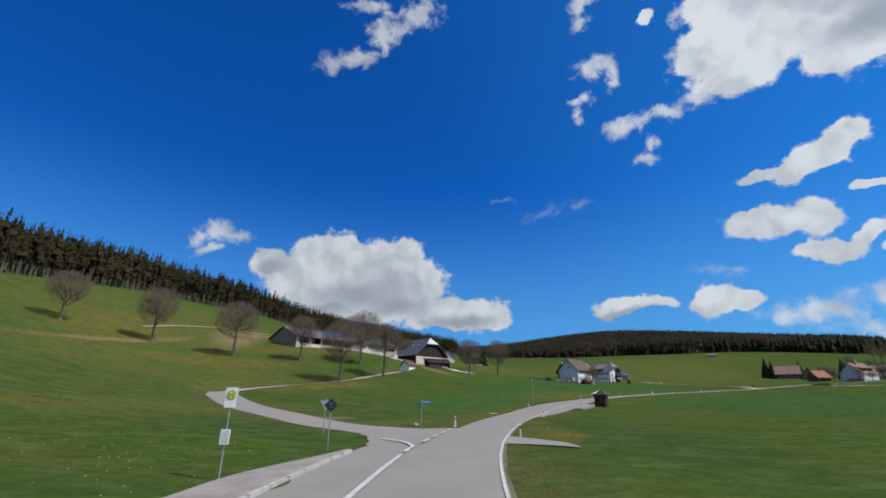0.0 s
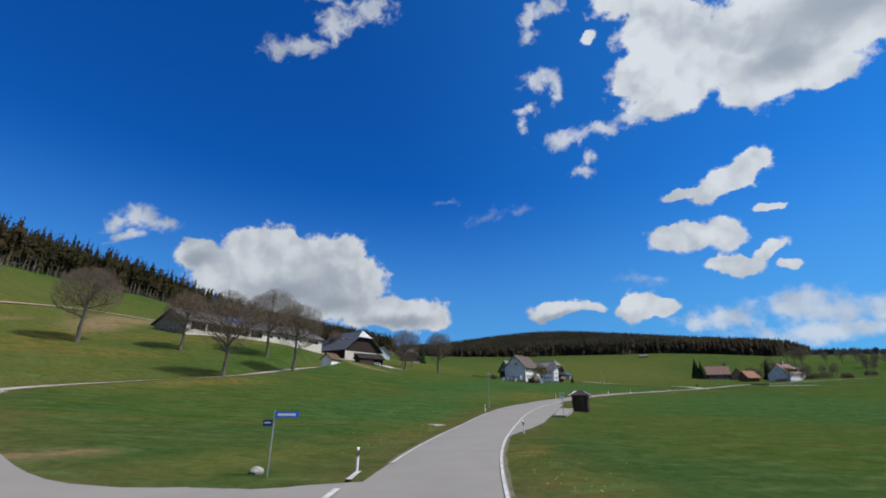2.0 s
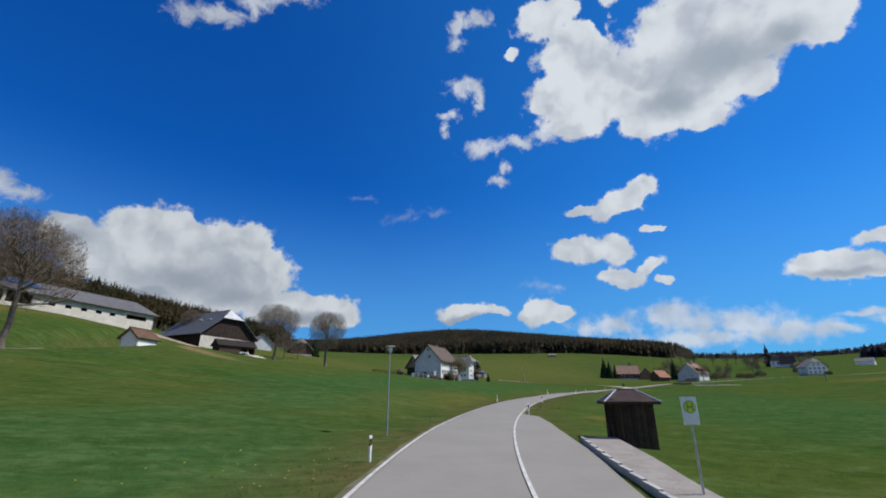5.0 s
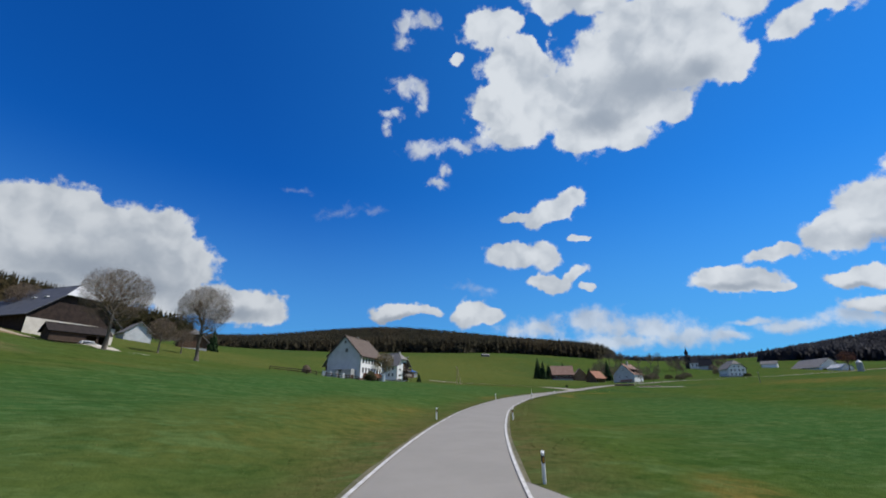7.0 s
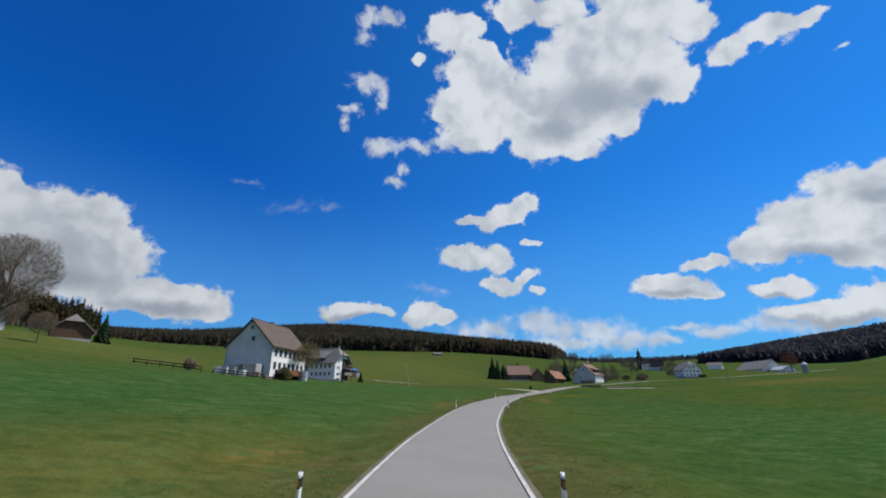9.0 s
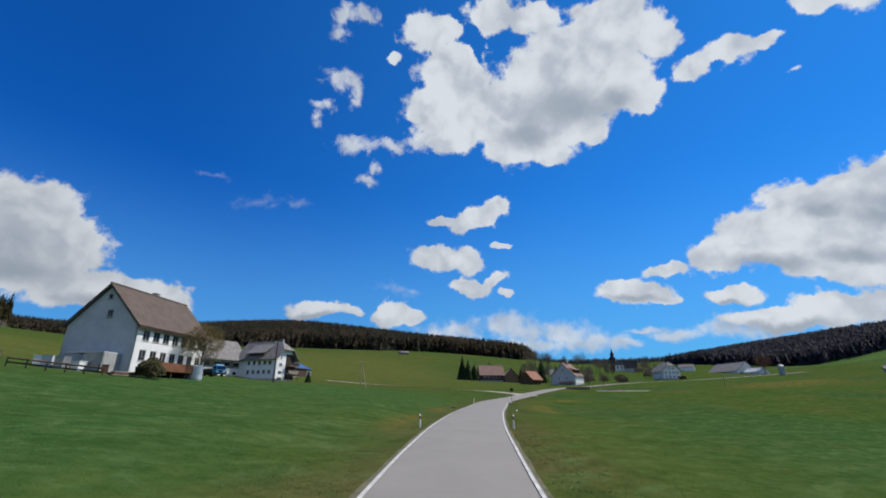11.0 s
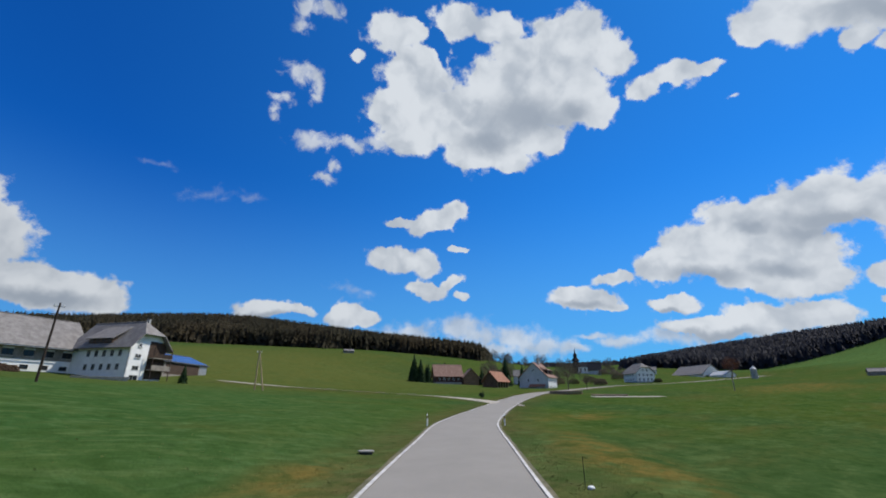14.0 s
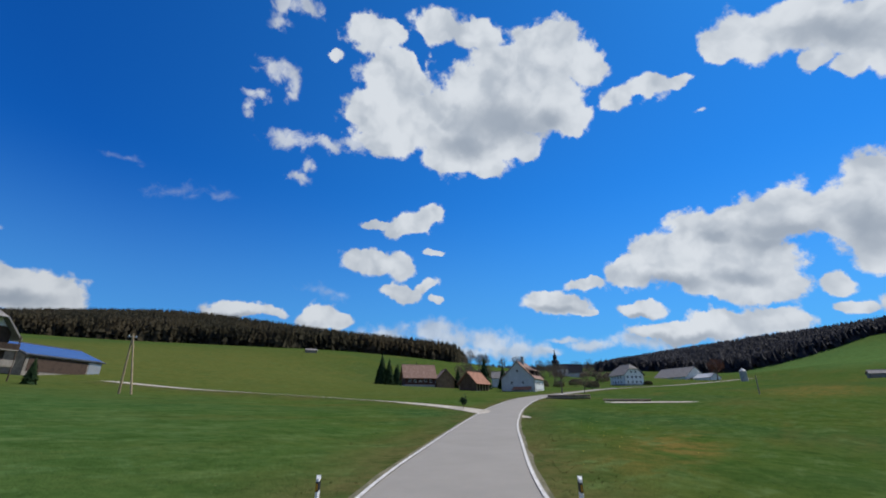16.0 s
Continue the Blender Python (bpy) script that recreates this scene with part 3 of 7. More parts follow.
def side_of(points, line):
    """Distance to a line of samples and the height of the nearest one."""
    d, z = np.full(len(points), 1e9), np.zeros(len(points))
    for i in range(0, len(points), 4000):
        q = points[i:i + 4000]
        a, b = line[:-1, :2], line[1:, :2]
        ab = b - a
        t = (((q[:, None] - a[None]) * ab[None]).sum(-1) / (ab ** 2).sum(-1)[None]).clip(0, 1)
        dd = np.linalg.norm(q[:, None] - (a[None] + t[..., None] * ab[None]), axis=-1)
        k = dd.argmin(1)
        r = np.arange(len(q))
        d[i:i + 4000] = dd[r, k]
        z[i:i + 4000] = line[k, 2] + t[r, k] * (line[k + 1, 2] - line[k, 2])
    return d, z


def heights(points):
    """The ground's height at rows of x, y."""
    p = np.asarray(points, float)
    z = np.concatenate([kernel(p[i:i + 4000], KNOTS) @ WEIGHTS[:-1] for i in range(0, len(p), 4000)]) + WEIGHTS[-1]
    for line, half, soft in ((CENTRE, 3.6, 9.0),) + SIDE_ROADS:
        d, rz = side_of(p, line)
        f = np.clip((d - half) / soft, 0, 1)
        f = f * f * (3 - 2 * f)
        z = (rz - 0.07) * (1 - f) + z * f
    return z


SIDE_ROADS = ()


def ground(x, y):
    return float(heights([(x, y)])[0])


# side roads: the branch to the hill farm, the farm lane, and the track to the large farm
BRANCH = smooth_line([(4.0, 41.2, -0.32), (-3.5, 40.3, -0.28), (-9.8, 42.4, 0.02), (-18.3, 50.6, 0.75), (-27.5, 61.5, 1.5), (-36.5, 74.0, 2.8), (-39.5, 80.5, 3.4)], 1.5)
FARM_LANE = smooth_line([(-37.6, 75.5, 2.95), (-38.9, 80.5, 3.4), (-38.0, 88.0, 4.1), (-33.0, 100.0, 5.2), (-25.5, 116.0, 6.7), (-19.0, 150.0, 10.2), (-13.0, 190.0, 13.6), (-6.0, 214.0, 15.6), (4.0, 226.0, 16.4)], 2.0)
YARD_TRACK = smooth_line([(154.0, 218.5, 6.95), (157.5, 222.5, 7.25), (161.0, 232.0, 8.0), (161.5, 244.0, 8.8), (155.0, 255.0, 9.6), (147.0, 266.0, 10.4), (141.0, 280.0, 11.3), (134.0, 300.0, 13.0)], 2.0)
FARM_ROAD = np.vstack((BRANCH[BRANCH[:, 1] < 74.5], FARM_LANE))
SIDE_ROADS = ((BRANCH, 2.6, 6.0), (FARM_ROAD, 1.6, 5.0), (YARD_TRACK, 1.7, 5.0))


def graded(lo, hi, fine0, fine1, step):
    """Grid lines, close together between fine0 and fine1 and ever wider outside."""
    mid = list(np.arange(fine0, fine1 + 0.01, step))
    a, s = [], step
    while fine0 - sum(a) > lo:
        s *= 1.12
        a.append(s)
    left = list(fine0 - np.cumsum(a))[::-1]
    b, s = [], step
    while fine1 + sum(b) < hi:
        s *= 1.12
        b.append(s)
    return np.array(left + mid + list(fine1 + np.cumsum(b)))


def build_ground():
    xs, ys = graded(-3200, 3600, -75, 260, 1.6), graded(-2600, 3600, -16, 300, 1.6)
    gx, gy = np.meshgrid(xs, ys)
    pts = np.c_[gx.ravel(), gy.ravel()]
    z = heights(pts)
    d, _ = side_of(pts, CENTRE)
    rough = np.array([noise.noise(Vector((x * 0.11, y * 0.11, 3.0))) * 0.16 + noise.noise(Vector((x * 0.4, y * 0.4, 9.0))) * 0.05 for x, y in pts])
    dd = d.copy()
    for line, half, _ in SIDE_ROADS:
        dd = np.minimum(dd, side_of(pts, line)[0] + (3.6 - half))
    z = z + rough * np.clip((dd - 4.2) / 4.0, 0, 1)
    nx, ny = len(xs), len(ys)
    idx = np.arange(nx * ny).reshape(ny, nx)
    faces = np.stack([idx[:-1, :-1], idx[:-1, 1:], idx[1:, 1:], idx[1:, :-1]], -1).reshape(-1, 4)
    me = bpy.data.meshes.new("ground")
    me.from_pydata(np.c_[pts, z].tolist(), [], faces.tolist())
    me.materials.append(GRASS)
    verge = np.clip(1.0 - (dd - 3.0) / 5.0, 0, 1) * 0.9
    bare = np.zeros(len(pts))
    for cx, cy, rx, ry, turn in ((-86, 187, 21, 8, 1.5), (-80, 166, 26, 8, 1.95), (-86, 116, 32, 1.7, 1.58), (-33, 246, 21, 11, -0.9), (-15, 228, 15, 6, -0.75), (-12.5, 49.7, 3.6, 1.3, 0.85), (-4.5, 174.5, 17, 3.4, -0.85)):
        u, v = pts[:, 0] - cx, pts[:, 1] - cy
        a, b = u * math.cos(turn) + v * math.sin(turn), v * math.cos(turn) - u * math.sin(turn)
        bare = np.maximum(bare, np.clip(1.6 - 1.3 * np.sqrt((a / rx) ** 2 + (b / ry) ** 2), 0, 1))
    def patches(rows):
        best = np.zeros(len(pts))
        for cx, cy, rx, ry, turn in rows:
            u, v = pts[:, 0] - cx, pts[:, 1] - cy
            a, b = u * math.cos(turn) + v * math.sin(turn), v * math.cos(turn) - u * math.sin(turn)
            best = np.maximum(best, np.clip(1.7 - 1.4 * np.sqrt((a / rx) ** 2 + (b / ry) ** 2), 0, 1))
        return best
    lush = patches(((88, 218, 58, 34, 0.85), (95, 122, 62, 30, 0.8), (4, 88, 20, 12, 1.1), (30, 150, 30, 14, 0.9), (52, 172, 40, 20, 0.85), (22, 124, 26, 9, 0.95)))
    olive = patches(((190, 400, 150, 110, 0.9), (-105, 165, 60, 75, 0.2), (20, 300, 60, 60, 0.0), (35, 128, 22, 9, 0.9), (-30, 50, 18, 9, 0.9), (9.5, 41, 3, 9, -0.2), (-60, 95, 40, 25, 0.6), (8.5, 70.0, 15, 3.5, 1.1), (-4, 52, 8, 3, 1.0)))
    tawny = patches(((82.0, 175.0, 9, 1.6, 0.8), (112, 182.0, 9, 3.2, 0.75), (118, 187, 7, 2, 0.7), (142, 198.5, 14, 3.0, 0.1), (46.0, 139.4, 4, 1.6, 0.9), (37.6, 128.8, 3, 1.6, 0.9), (10.3, 38.0, 4.0, 1.8, 1.0),
                     (41.5, 103.8, 5, 1.6, 0.6), (-46, 166, 34, 7, 0.9), (-70, 132, 22, 6, 1.9), (-100, 135, 34, 14, 1.8), (-62, 116, 32, 9, 0.75), (-28, 100, 20, 5, 1.0), (11.4, 54.5, 6, 1.3, 1.15), (300, 190, 60, 14, -0.1), (96.5, 187.5, 6, 1.4, 0.75)))
    crop = patches(((790, 165, 170, 110, -0.5), (640, 120, 110, 70, -0.3)))
    for key, values in (("verge", verge), ("bare", bare), ("lush", lush), ("tawny", tawny), ("olive", olive), ("crop", crop)):
        me.attributes.new(key, "FLOAT", "POINT").data.foreach_set("value", values.astype(np.float32))
    me.polygons.foreach_set("use_smooth", [True] * len(me.polygons))
    ob = new("ground", me)
    return tagged(ob, "rolling green meadow with drier yellowish patches", "meadow", kind="structure")


def strip(line, left, right, lift=0.0):
    """A band along a line, from left to right metres of its centre (positive to the right); numbers or functions of the run along it."""
    bm = bmesh.new()
    run = np.r_[0, np.cumsum(np.linalg.norm(np.diff(line[:, :2], axis=0), axis=1))]
    ways = np.gradient(line[:, :2], axis=0)
    ways /= np.linalg.norm(ways, axis=1)[:, None]
    rows = []
    for (x, y, z), (dx, dy), s in zip(line, ways, run):
        a = left(s) if callable(left) else left
        b = right(s) if callable(right) else right
        rows.append([bm.verts.new((x + dy * k, y - dx * k, z + lift - (0.012 * abs(k)))) for k in (a, a * 0.6 + b * 0.4, a * 0.4 + b * 0.6, b)])
    for p, q in zip(rows, rows[1:]):
        for k in range(3):
            f = bm.faces.new((p[k], p[k + 1], q[k + 1], q[k]))
            f.smooth = True
    return bm


def along(line, s, k, lift=0.0):
    """The point s metres along a line and k metres to its right, with the way there."""
    run = np.r_[0, np.cumsum(np.linalg.norm(np.diff(line[:, :2], axis=0), axis=1))]
    p = np.array([np.interp(s, run, line[:, i]) for i in range(3)])
    q = np.array([np.interp(s + 0.5, run, line[:, i]) for i in range(3)])
    d = (q - p)[:2] / np.linalg.norm((q - p)[:2])
    return Vector((p[0] + d[1] * k, p[1] - d[0] * k, p[2] + lift)), d


RUN = np.r_[0, np.cumsum(np.linalg.norm(np.diff(CENTRE[:, :2], axis=0), axis=1))]


def run_at(x, y):
    return float(RUN[np.argmin((CENTRE[:, 0] - x) ** 2 + (CENTRE[:, 1] - y) ** 2)])


build_ground()
HALF = 2.85


def ease(s, a, b):
    t = min(1.0, max(0.0, (s - a) / (b - a)))
    return t * t * (3 - 2 * t)


def wide(run, amount):
    """The road is a little wider past the farms."""
    return amount * float(np.interp(run, (226.0, 238.0, 252.0, 270.0, 284.0, 306.0, 325.0), (0.0, 0.5, 0.75, 0.95, 1.0, 0.5, 0.0)))


def left_edge(k):
    return lambda run: -HALF + k - wide(run, 0.35)


def right_edge(k):
    return lambda run: HALF + k + wide(run, 0.35)


solid("road", strip(CENTRE, left_edge(0.0), right_edge(-0.14)), ASPHALT, "pale weathered asphalt country road", "road", kind="structure")


def branch_left(s):
    return -2.45 - 2.5 * max(0.0, 1 - s / 9.0) ** 2


def branch_right(s):
    return 2.5 + 7.5 * max(0.0, 1 - s / 10.5) ** 2 + 2.4 * math.exp(-((s - 8.5) / 4.5) ** 2)


solid("side_road", strip(BRANCH, branch_left, branch_right, 0.012), ASPHALT, "grey asphalt side road with a flared mouth", "road", kind="structure")
solid("farm_lane", strip(FARM_LANE, lambda r: -1.4 + 0.95 * ease(r, 16, 26) * (1 - ease(r, 44, 56)), lambda r: 1.4 - 0.95 * ease(r, 16, 26) * (1 - ease(r, 44, 56))), GRAVEL, "pale gravel farm lane", "lane", kind="structure")
FIELD_PATH = smooth_line([(x, y, ground(x, y)) for x, y in ((-99.0, 140.0), (-101.0, 165.0), (-98.0, 188.0), (-84.0, 206.0))], 2.0)
path_strip = strip(FIELD_PATH, -0.6, 0.6)
for v in path_strip.verts:
    v.co.z = ground(v.co.x, v.co.y) + 0.30
solid("field_path", path_strip, SANDY, "sandy path along the bare bank", "path", kind="structure")
HOUSE_PATH = smooth_line([(x, y, ground(x, y)) for x, y in ((-46.0, 268.0), (-36.0, 255.0), (-27.0, 243.0), (-17.0, 233.0), (-7.0, 228.0), (4.0, 227.0))], 2.0)
solid("house_path", strip(HOUSE_PATH, -2.8, 2.8, 0.16), SANDY, "sandy brown track below the hill farm", "track", kind="structure")
solid("yard_track", strip(YARD_TRACK, lambda r: -2.2 - 2.5 * max(0.0, 1 - r / 6.0) ** 2, lambda r: 2.2 + 2.5 * max(0.0, 1 - r / 6.0) ** 2), GRAVEL, "pale gravel field track", "track", kind="structure")
J0, J1 = run_at(-0.9, 33.0), run_at(5.0, 49.5)


def edge_line(name, k0, k1, s0, s1, label):
    keep = (RUN >= s0) & (RUN <= s1)
    first, side = RUN[keep][0], left_edge if name.endswith("left") else right_edge
    return solid(name, strip(CENTRE[keep], lambda r: side(k0)(first + r), lambda r: side(k1)(first + r), 0.042), LINE_PAINT, label, "road marking", kind="structure")


edge_line("edge_line_right", -0.33, -0.20, 0, run_at(225, 247), "white edge line along the road")
edge_line("edge_line_left", 0.07, 0.22, J1, run_at(225, 247), "white edge line along the road")


def before_junction(run):
    """Where the left line lies, off the road's centre, as it swings out before the side road."""
    return float(np.interp(run, (60.0, 75.5, 82.0, 87.5), (-2.50, -2.60, -2.68, -2.80)))


solid("edge_line_left_before", strip(CENTRE[RUN <= 87.0], lambda r: before_junction(r) - 0.12, lambda r: before_junction(r) + 0.12, 0.042), LINE_PAINT, "white edge line before the side road", "road marking", kind="structure")


def house(name, m, length, width, eave, ridge, wall, roof, label, category="house", over=0.7, thick=0.25, hip=0.0, hip_drop=0.45,
          depth=1.5, windows=(), gable_wall=None, chimneys=(), gable_windows=(), group="", hips=(True, True), roof_label="", frame_mat=None, plinth=0.0, plinth_mat=None, bare_openings=False, hip_mat=None, low_plinth=None):
    """A house with its ridge along x: walls with openings, a roof of two slopes (half-hipped where hip > 0), windows, chimneys.
    windows: (side, along, sill, w, h) with side front (-y), back (+y), left (-x) or right (+x)."""
    ob = thing(name, m, label, category, group)
    l, w = length / 2, width / 2
    sides = {"front": (Vector((-l, -w, 0)), Vector((1, 0, 0)), length), "right": (Vector((l, -w, 0)), Vector((0, 1, 0)), width),
             "back": (Vector((l, w, 0)), Vector((-1, 0, 0)), length), "left": (Vector((-l, w, 0)), Vector((0, -1, 0)), width)}
    gable_mat = gable_wall or wall
    for side, (o, u, run) in sides.items():
        n = u.cross(Vector((0, 0, 1)))
        holes = [q[1:] for q in windows if q[0] == side]
        us = sorted({0.0, run, *[a for h in holes for a in (h[0] - h[2] / 2, h[0] + h[2] / 2)]})
        zs = sorted({-depth, eave, *[a for h in holes for a in (h[1], h[1] + h[3])]})
        bm = bmesh.new()
        for a, b in zip(us, us[1:]):
            for c, d in zip(zs, zs[1:]):
                if any(abs((a + b) / 2 - h[0]) < h[2] / 2 and h[1] < (c + d) / 2 < h[1] + h[3] for h in holes):
                    continue
                p = [o + u * a + Vector((0, 0, c)), o + u * b + Vector((0, 0, c)), o + u * b + Vector((0, 0, d)), o + u * a + Vector((0, 0, d))]
                slab(bm, p, 0.3)
        if side in ("left", "right"):
            mid = o + u * (run / 2)
            top = ridge - (hip_drop * (ridge - eave) if hip and hips[0 if side == "left" else 1] else 0)
            k = (top - eave) / (ridge - eave) * run / 2
            if top < ridge:
                tri = [o + Vector((0, 0, eave)), o + u * run + Vector((0, 0, eave)), o + u * (run - k) + Vector((0, 0, top)), o + u * k + Vector((0, 0, top))]
            else:
                tri = [o + Vector((0, 0, eave)), o + u * run + Vector((0, 0, eave)), mid + Vector((0, 0, ridge - 0.06))]
            slab(bm, tri, 0.3)
        bmesh.ops.remove_doubles(bm, verts=bm.verts[:], dist=0.002)
        part("wall", bm, gable_mat if side in ("left", "right") else wall, ob)
        if plinth:
            top_z = low_plinth if low_plinth and side in ("front", "back") else plinth
            bm = bmesh.new()
            p = [o + u * -0.03 + n * 0.04 + Vector((0, 0, -depth)), o + u * (run + 0.03) + n * 0.04 + Vector((0, 0, -depth)),
                 o + u * (run + 0.03) + n * 0.04 + Vector((0, 0, top_z)), o + u * -0.03 + n * 0.04 + Vector((0, 0, top_z))]
            slab(bm, p, 0.04)
            part("plinth", bm, plinth_mat or PLINTH, ob)
        for a, z, ww, hh in () if bare_openings else holes:
            add_window(ob, o + u * a + Vector((0, 0, z)), u, n, ww, hh, frame_mat or PAINT_WHITE)
    for side, dy, z, ww, hh in gable_windows:
        o, u, run = sides[side]
        n = u.cross(Vector((0, 0, 1)))
        add_window(ob, o + u * (run / 2 + dy) + n * 0.10 + Vector((0, 0, z)), u, n, ww, hh, frame_mat or PAINT_WHITE)
    slope = (ridge - eave) / w
    ee = eave - slope * over + 0.12
    rr = ridge + 0.12
    hl = [hip if hip and h else 0.0 for h in hips]
    xl, xr = -l - over, l + over
    for s in (-1, 1):
        bm = bmesh.new()
        y0 = s * (w + over)
        def at_z(z):
            return s * (w + over) * (rr - z) / (rr - ee)
        corners = [(xl, y0, ee), (xr, y0, ee)]
        corners += [(xr, at_z(rr - hip_drop * (rr - ee)), rr - hip_drop * (rr - ee)), (xr - hl[1], 0, rr)] if hl[1] else [(xr, 0, rr)]
        corners += [(xl + hl[0], 0, rr), (xl, at_z(rr - hip_drop * (rr - ee)), rr - hip_drop * (rr - ee))] if hl[0] else [(xl, 0, rr)]
        slab(bm, corners if s < 0 else corners[::-1], thick)
        part("roof_slope", bm, roof, ob, roof_label)
    for k, x in ((0, xl), (1, xr)):
        if hl[k]:
            bm = bmesh.new()
            zz = rr - hip_drop * (rr - ee)
            yy = (w + over) * hip_drop
            tip = (x + hl[0], 0, rr) if k == 0 else (x - hl[1], 0, rr)
            slab(bm, [(x, yy, zz), (x, -yy, zz), tip] if k == 0 else [(x, -yy, zz), (x, yy, zz), tip], thick)
            part("hipped_end", bm, hip_mat or roof, ob, "pale weathered sheet roofing" if hip_mat else roof_label)
    bm = bmesh.new()
    tube(bm, [Vector((xl + hl[0], 0, rr + 0.02)), Vector((xr - hl[1], 0, rr + 0.02))], [0.13, 0.13], 6)
    part("ridge_cap", bm, roof, ob)
    for x, y, size, top in chimneys:
        c = part("chimney", boxes((x - size / 2, x + size / 2, y - size / 2, y + size / 2, eave, top)), PLINTH, ob)
        part("chimney_cap", boxes((x - size / 2 - 0.08, x + size / 2 + 0.08, y - size / 2 - 0.08, y + size / 2 + 0.08, top, top + 0.12)), STONE, c)
    return ob


def add_window(ob, base, u, n, w, h, mat):
    """A frame with a cross bar and its pane, set a hand's width into the wall; base is the middle of the sill."""
    m = Matrix((u, -n, Vector((0, 0, 1)))).transposed().to_4x4()
    m.translation = base
    f = 0.09
    bm = boxes((-w / 2, w / 2, 0.02, 0.12, 0, f), (-w / 2, w / 2, 0.02, 0.12, h - f, h), (-w / 2, -w / 2 + f, 0.02, 0.12, f, h - f), (w / 2 - f, w / 2, 0.02, 0.12, f, h - f))
    if w > 0.6:
        box(bm, -0.035, 0.035, 0.03, 0.11, f, h - f)
    win = part("window", bm, mat, ob, at=m)
    part("pane", boxes((-w / 2 + f * 0.6, w / 2 - f * 0.6, 0.06, 0.075, f * 0.6, h - f * 0.6)), GLASS, win)
    part("sill", boxes((-w / 2 - 0.06, w / 2 + 0.06, -0.07, 0.10, -0.06, 0.0)), PLINTH, win)


def row_of(side, first, step, count, sill, w, h):
    return [(side, first + step * i, sill, w, h) for i in range(count)]


def base_pose(x, y, dx, dy, z=None):
    """A pose on the ground whose local x runs along (dx, dy)."""
    return pose(x, y, ground(x, y) if z is None else z, 0, 0, math.degrees(math.atan2(dy, dx)))


# ---- buildings ----
# the white farmhouse beside the road: long front towards the sun, gable's shade put into greyer render
FU = Vector((0.72, 0.694))
FN = Vector((-0.694, 0.72))
FC = Vector((62.7, 204.8)) + FU * 6.75 + FN * 4.9
farmhouse = house("farmhouse", base_pose(FC.x, FC.y, *FU, z=9.25), 13.5, 9.8, 5.95, 10.95, RENDER_WHITE, TILE_BROWN,
                  "white rendered farmhouse with shaded gable and brown tiled roof", over=0.45, frame_mat=PLINTH, gable_wall=RENDER_GREY,
                  windows=row_of("front", 1.5, 1.76, 7, 3.9, 1.15, 1.3) + row_of("front", 1.5, 1.76, 7, 1.45, 1.1, 1.35),
                  gable_windows=[("left", 0.6, 6.7, 0.75, 0.95), ("left", 0.1, 9.0, 0.6, 0.7)], chimneys=[(1.6, 0.9, 0.6, 11.6)])

# the large farm: a living block with a half-hipped gable, and a long stable wing
QU = Vector((0.51, -0.86))
QE = Vector((0.86, 0.51))
QC = Vector((109.0, 287.2)) - QU * 8.0 + QE * 4.6
farm_block = house("farm_block", base_pose(QC.x, QC.y, *QU, z=12.1), 16.0, 9.2, 7.9, 13.1, RENDER_WHITE, TILE_GREY,
                   "white farm living block with grey half-hipped roof", over=1.2, frame_mat=PLINTH, hip=3.6, hip_drop=0.5, hips=(False, True),
                   windows=row_of("front", 4.6, 2.2, 5, 4.9, 1.0, 1.4) + row_of("front", 4.6, 2.2, 5, 2.0, 1.0, 1.3) + [("right", 2.2, 2.0, 1.7, 0.9), ("right", 2.2, -0.4, 2.2, 1.3)], chimneys=[(5.2, 0.9, 0.6, 13.9)])
WU = Vector((0.934, 0.357))
WN = Vector((-0.357, 0.934))
WC = Vector((101.7, 301.0)) - WU * 9.2 + WN * 6.0
stable_wing = house("stable_wing", base_pose(WC.x, WC.y, *WU, z=13.0), 19.4, 12.0, 6.7, 12.4, RENDER_WHITE, TILE_GREY,
                    "long white stable wing with large grey roof", category="barn", over=1.3, frame_mat=WOOD_DARK,
                    windows=row_of("front", 6.6, 3.5, 4, 3.5, 1.9, 1.3) + row_of("front", 6.4, 3.5, 4, 0.9, 1.5, 0.9), gable_wall=WOOD_GREY, gable_windows=[("left", -1.6, 7.6, 0.8, 0.9), ("left", 1.6, 7.6, 0.8, 0.9)])
shed = house("solar_shed", base_pose(125.0, 321.0, 0.776, 0.63, z=14.8), 19.5, 13.0, 3.3, 6.0, WOOD_GREY, TILE_DARK,
             "low timber shed with solar panels on its roof", category="shed", over=0.5)

# the hill farm: long open barn, and a dark timber farmhouse under a large hipped roof
BU = Vector((0.623, 0.782))
BN = Vector((-0.782, 0.623))
barn = house("cattle_barn", base_pose(*(Vector((-56.7, 165.2)) + BU * 28.0 + BN * 9.2), *BU, z=20.8), 56.0, 18.4, 4.4, 8.5, RENDER_CREAM, TILE_MID,
             "long cream-white cattle barn with grey roof on the slope", category="barn", over=0.9, gable_wall=WOOD_GREY,
             bare_openings=True, gable_windows=[("left", -3.5, 1.6, 2.2, 1.0), ("left", 1.5, 1.6, 2.2, 1.0)],
             windows=row_of("front", 4.0, 5.2, 5, 1.6, 4.7, 2.4) + row_of("front", 31.0, 3.4, 5, 2.2, 1.4, 0.8) + [("front", 51.0, 2.2, 5.6, 1.1)])
HU = Vector((-0.697, 0.717))             # the ridge, away from the gable
HN = Vector((0.717, 0.697))
HC = Vector((-15.27, 242.27)) + HN * 13.2
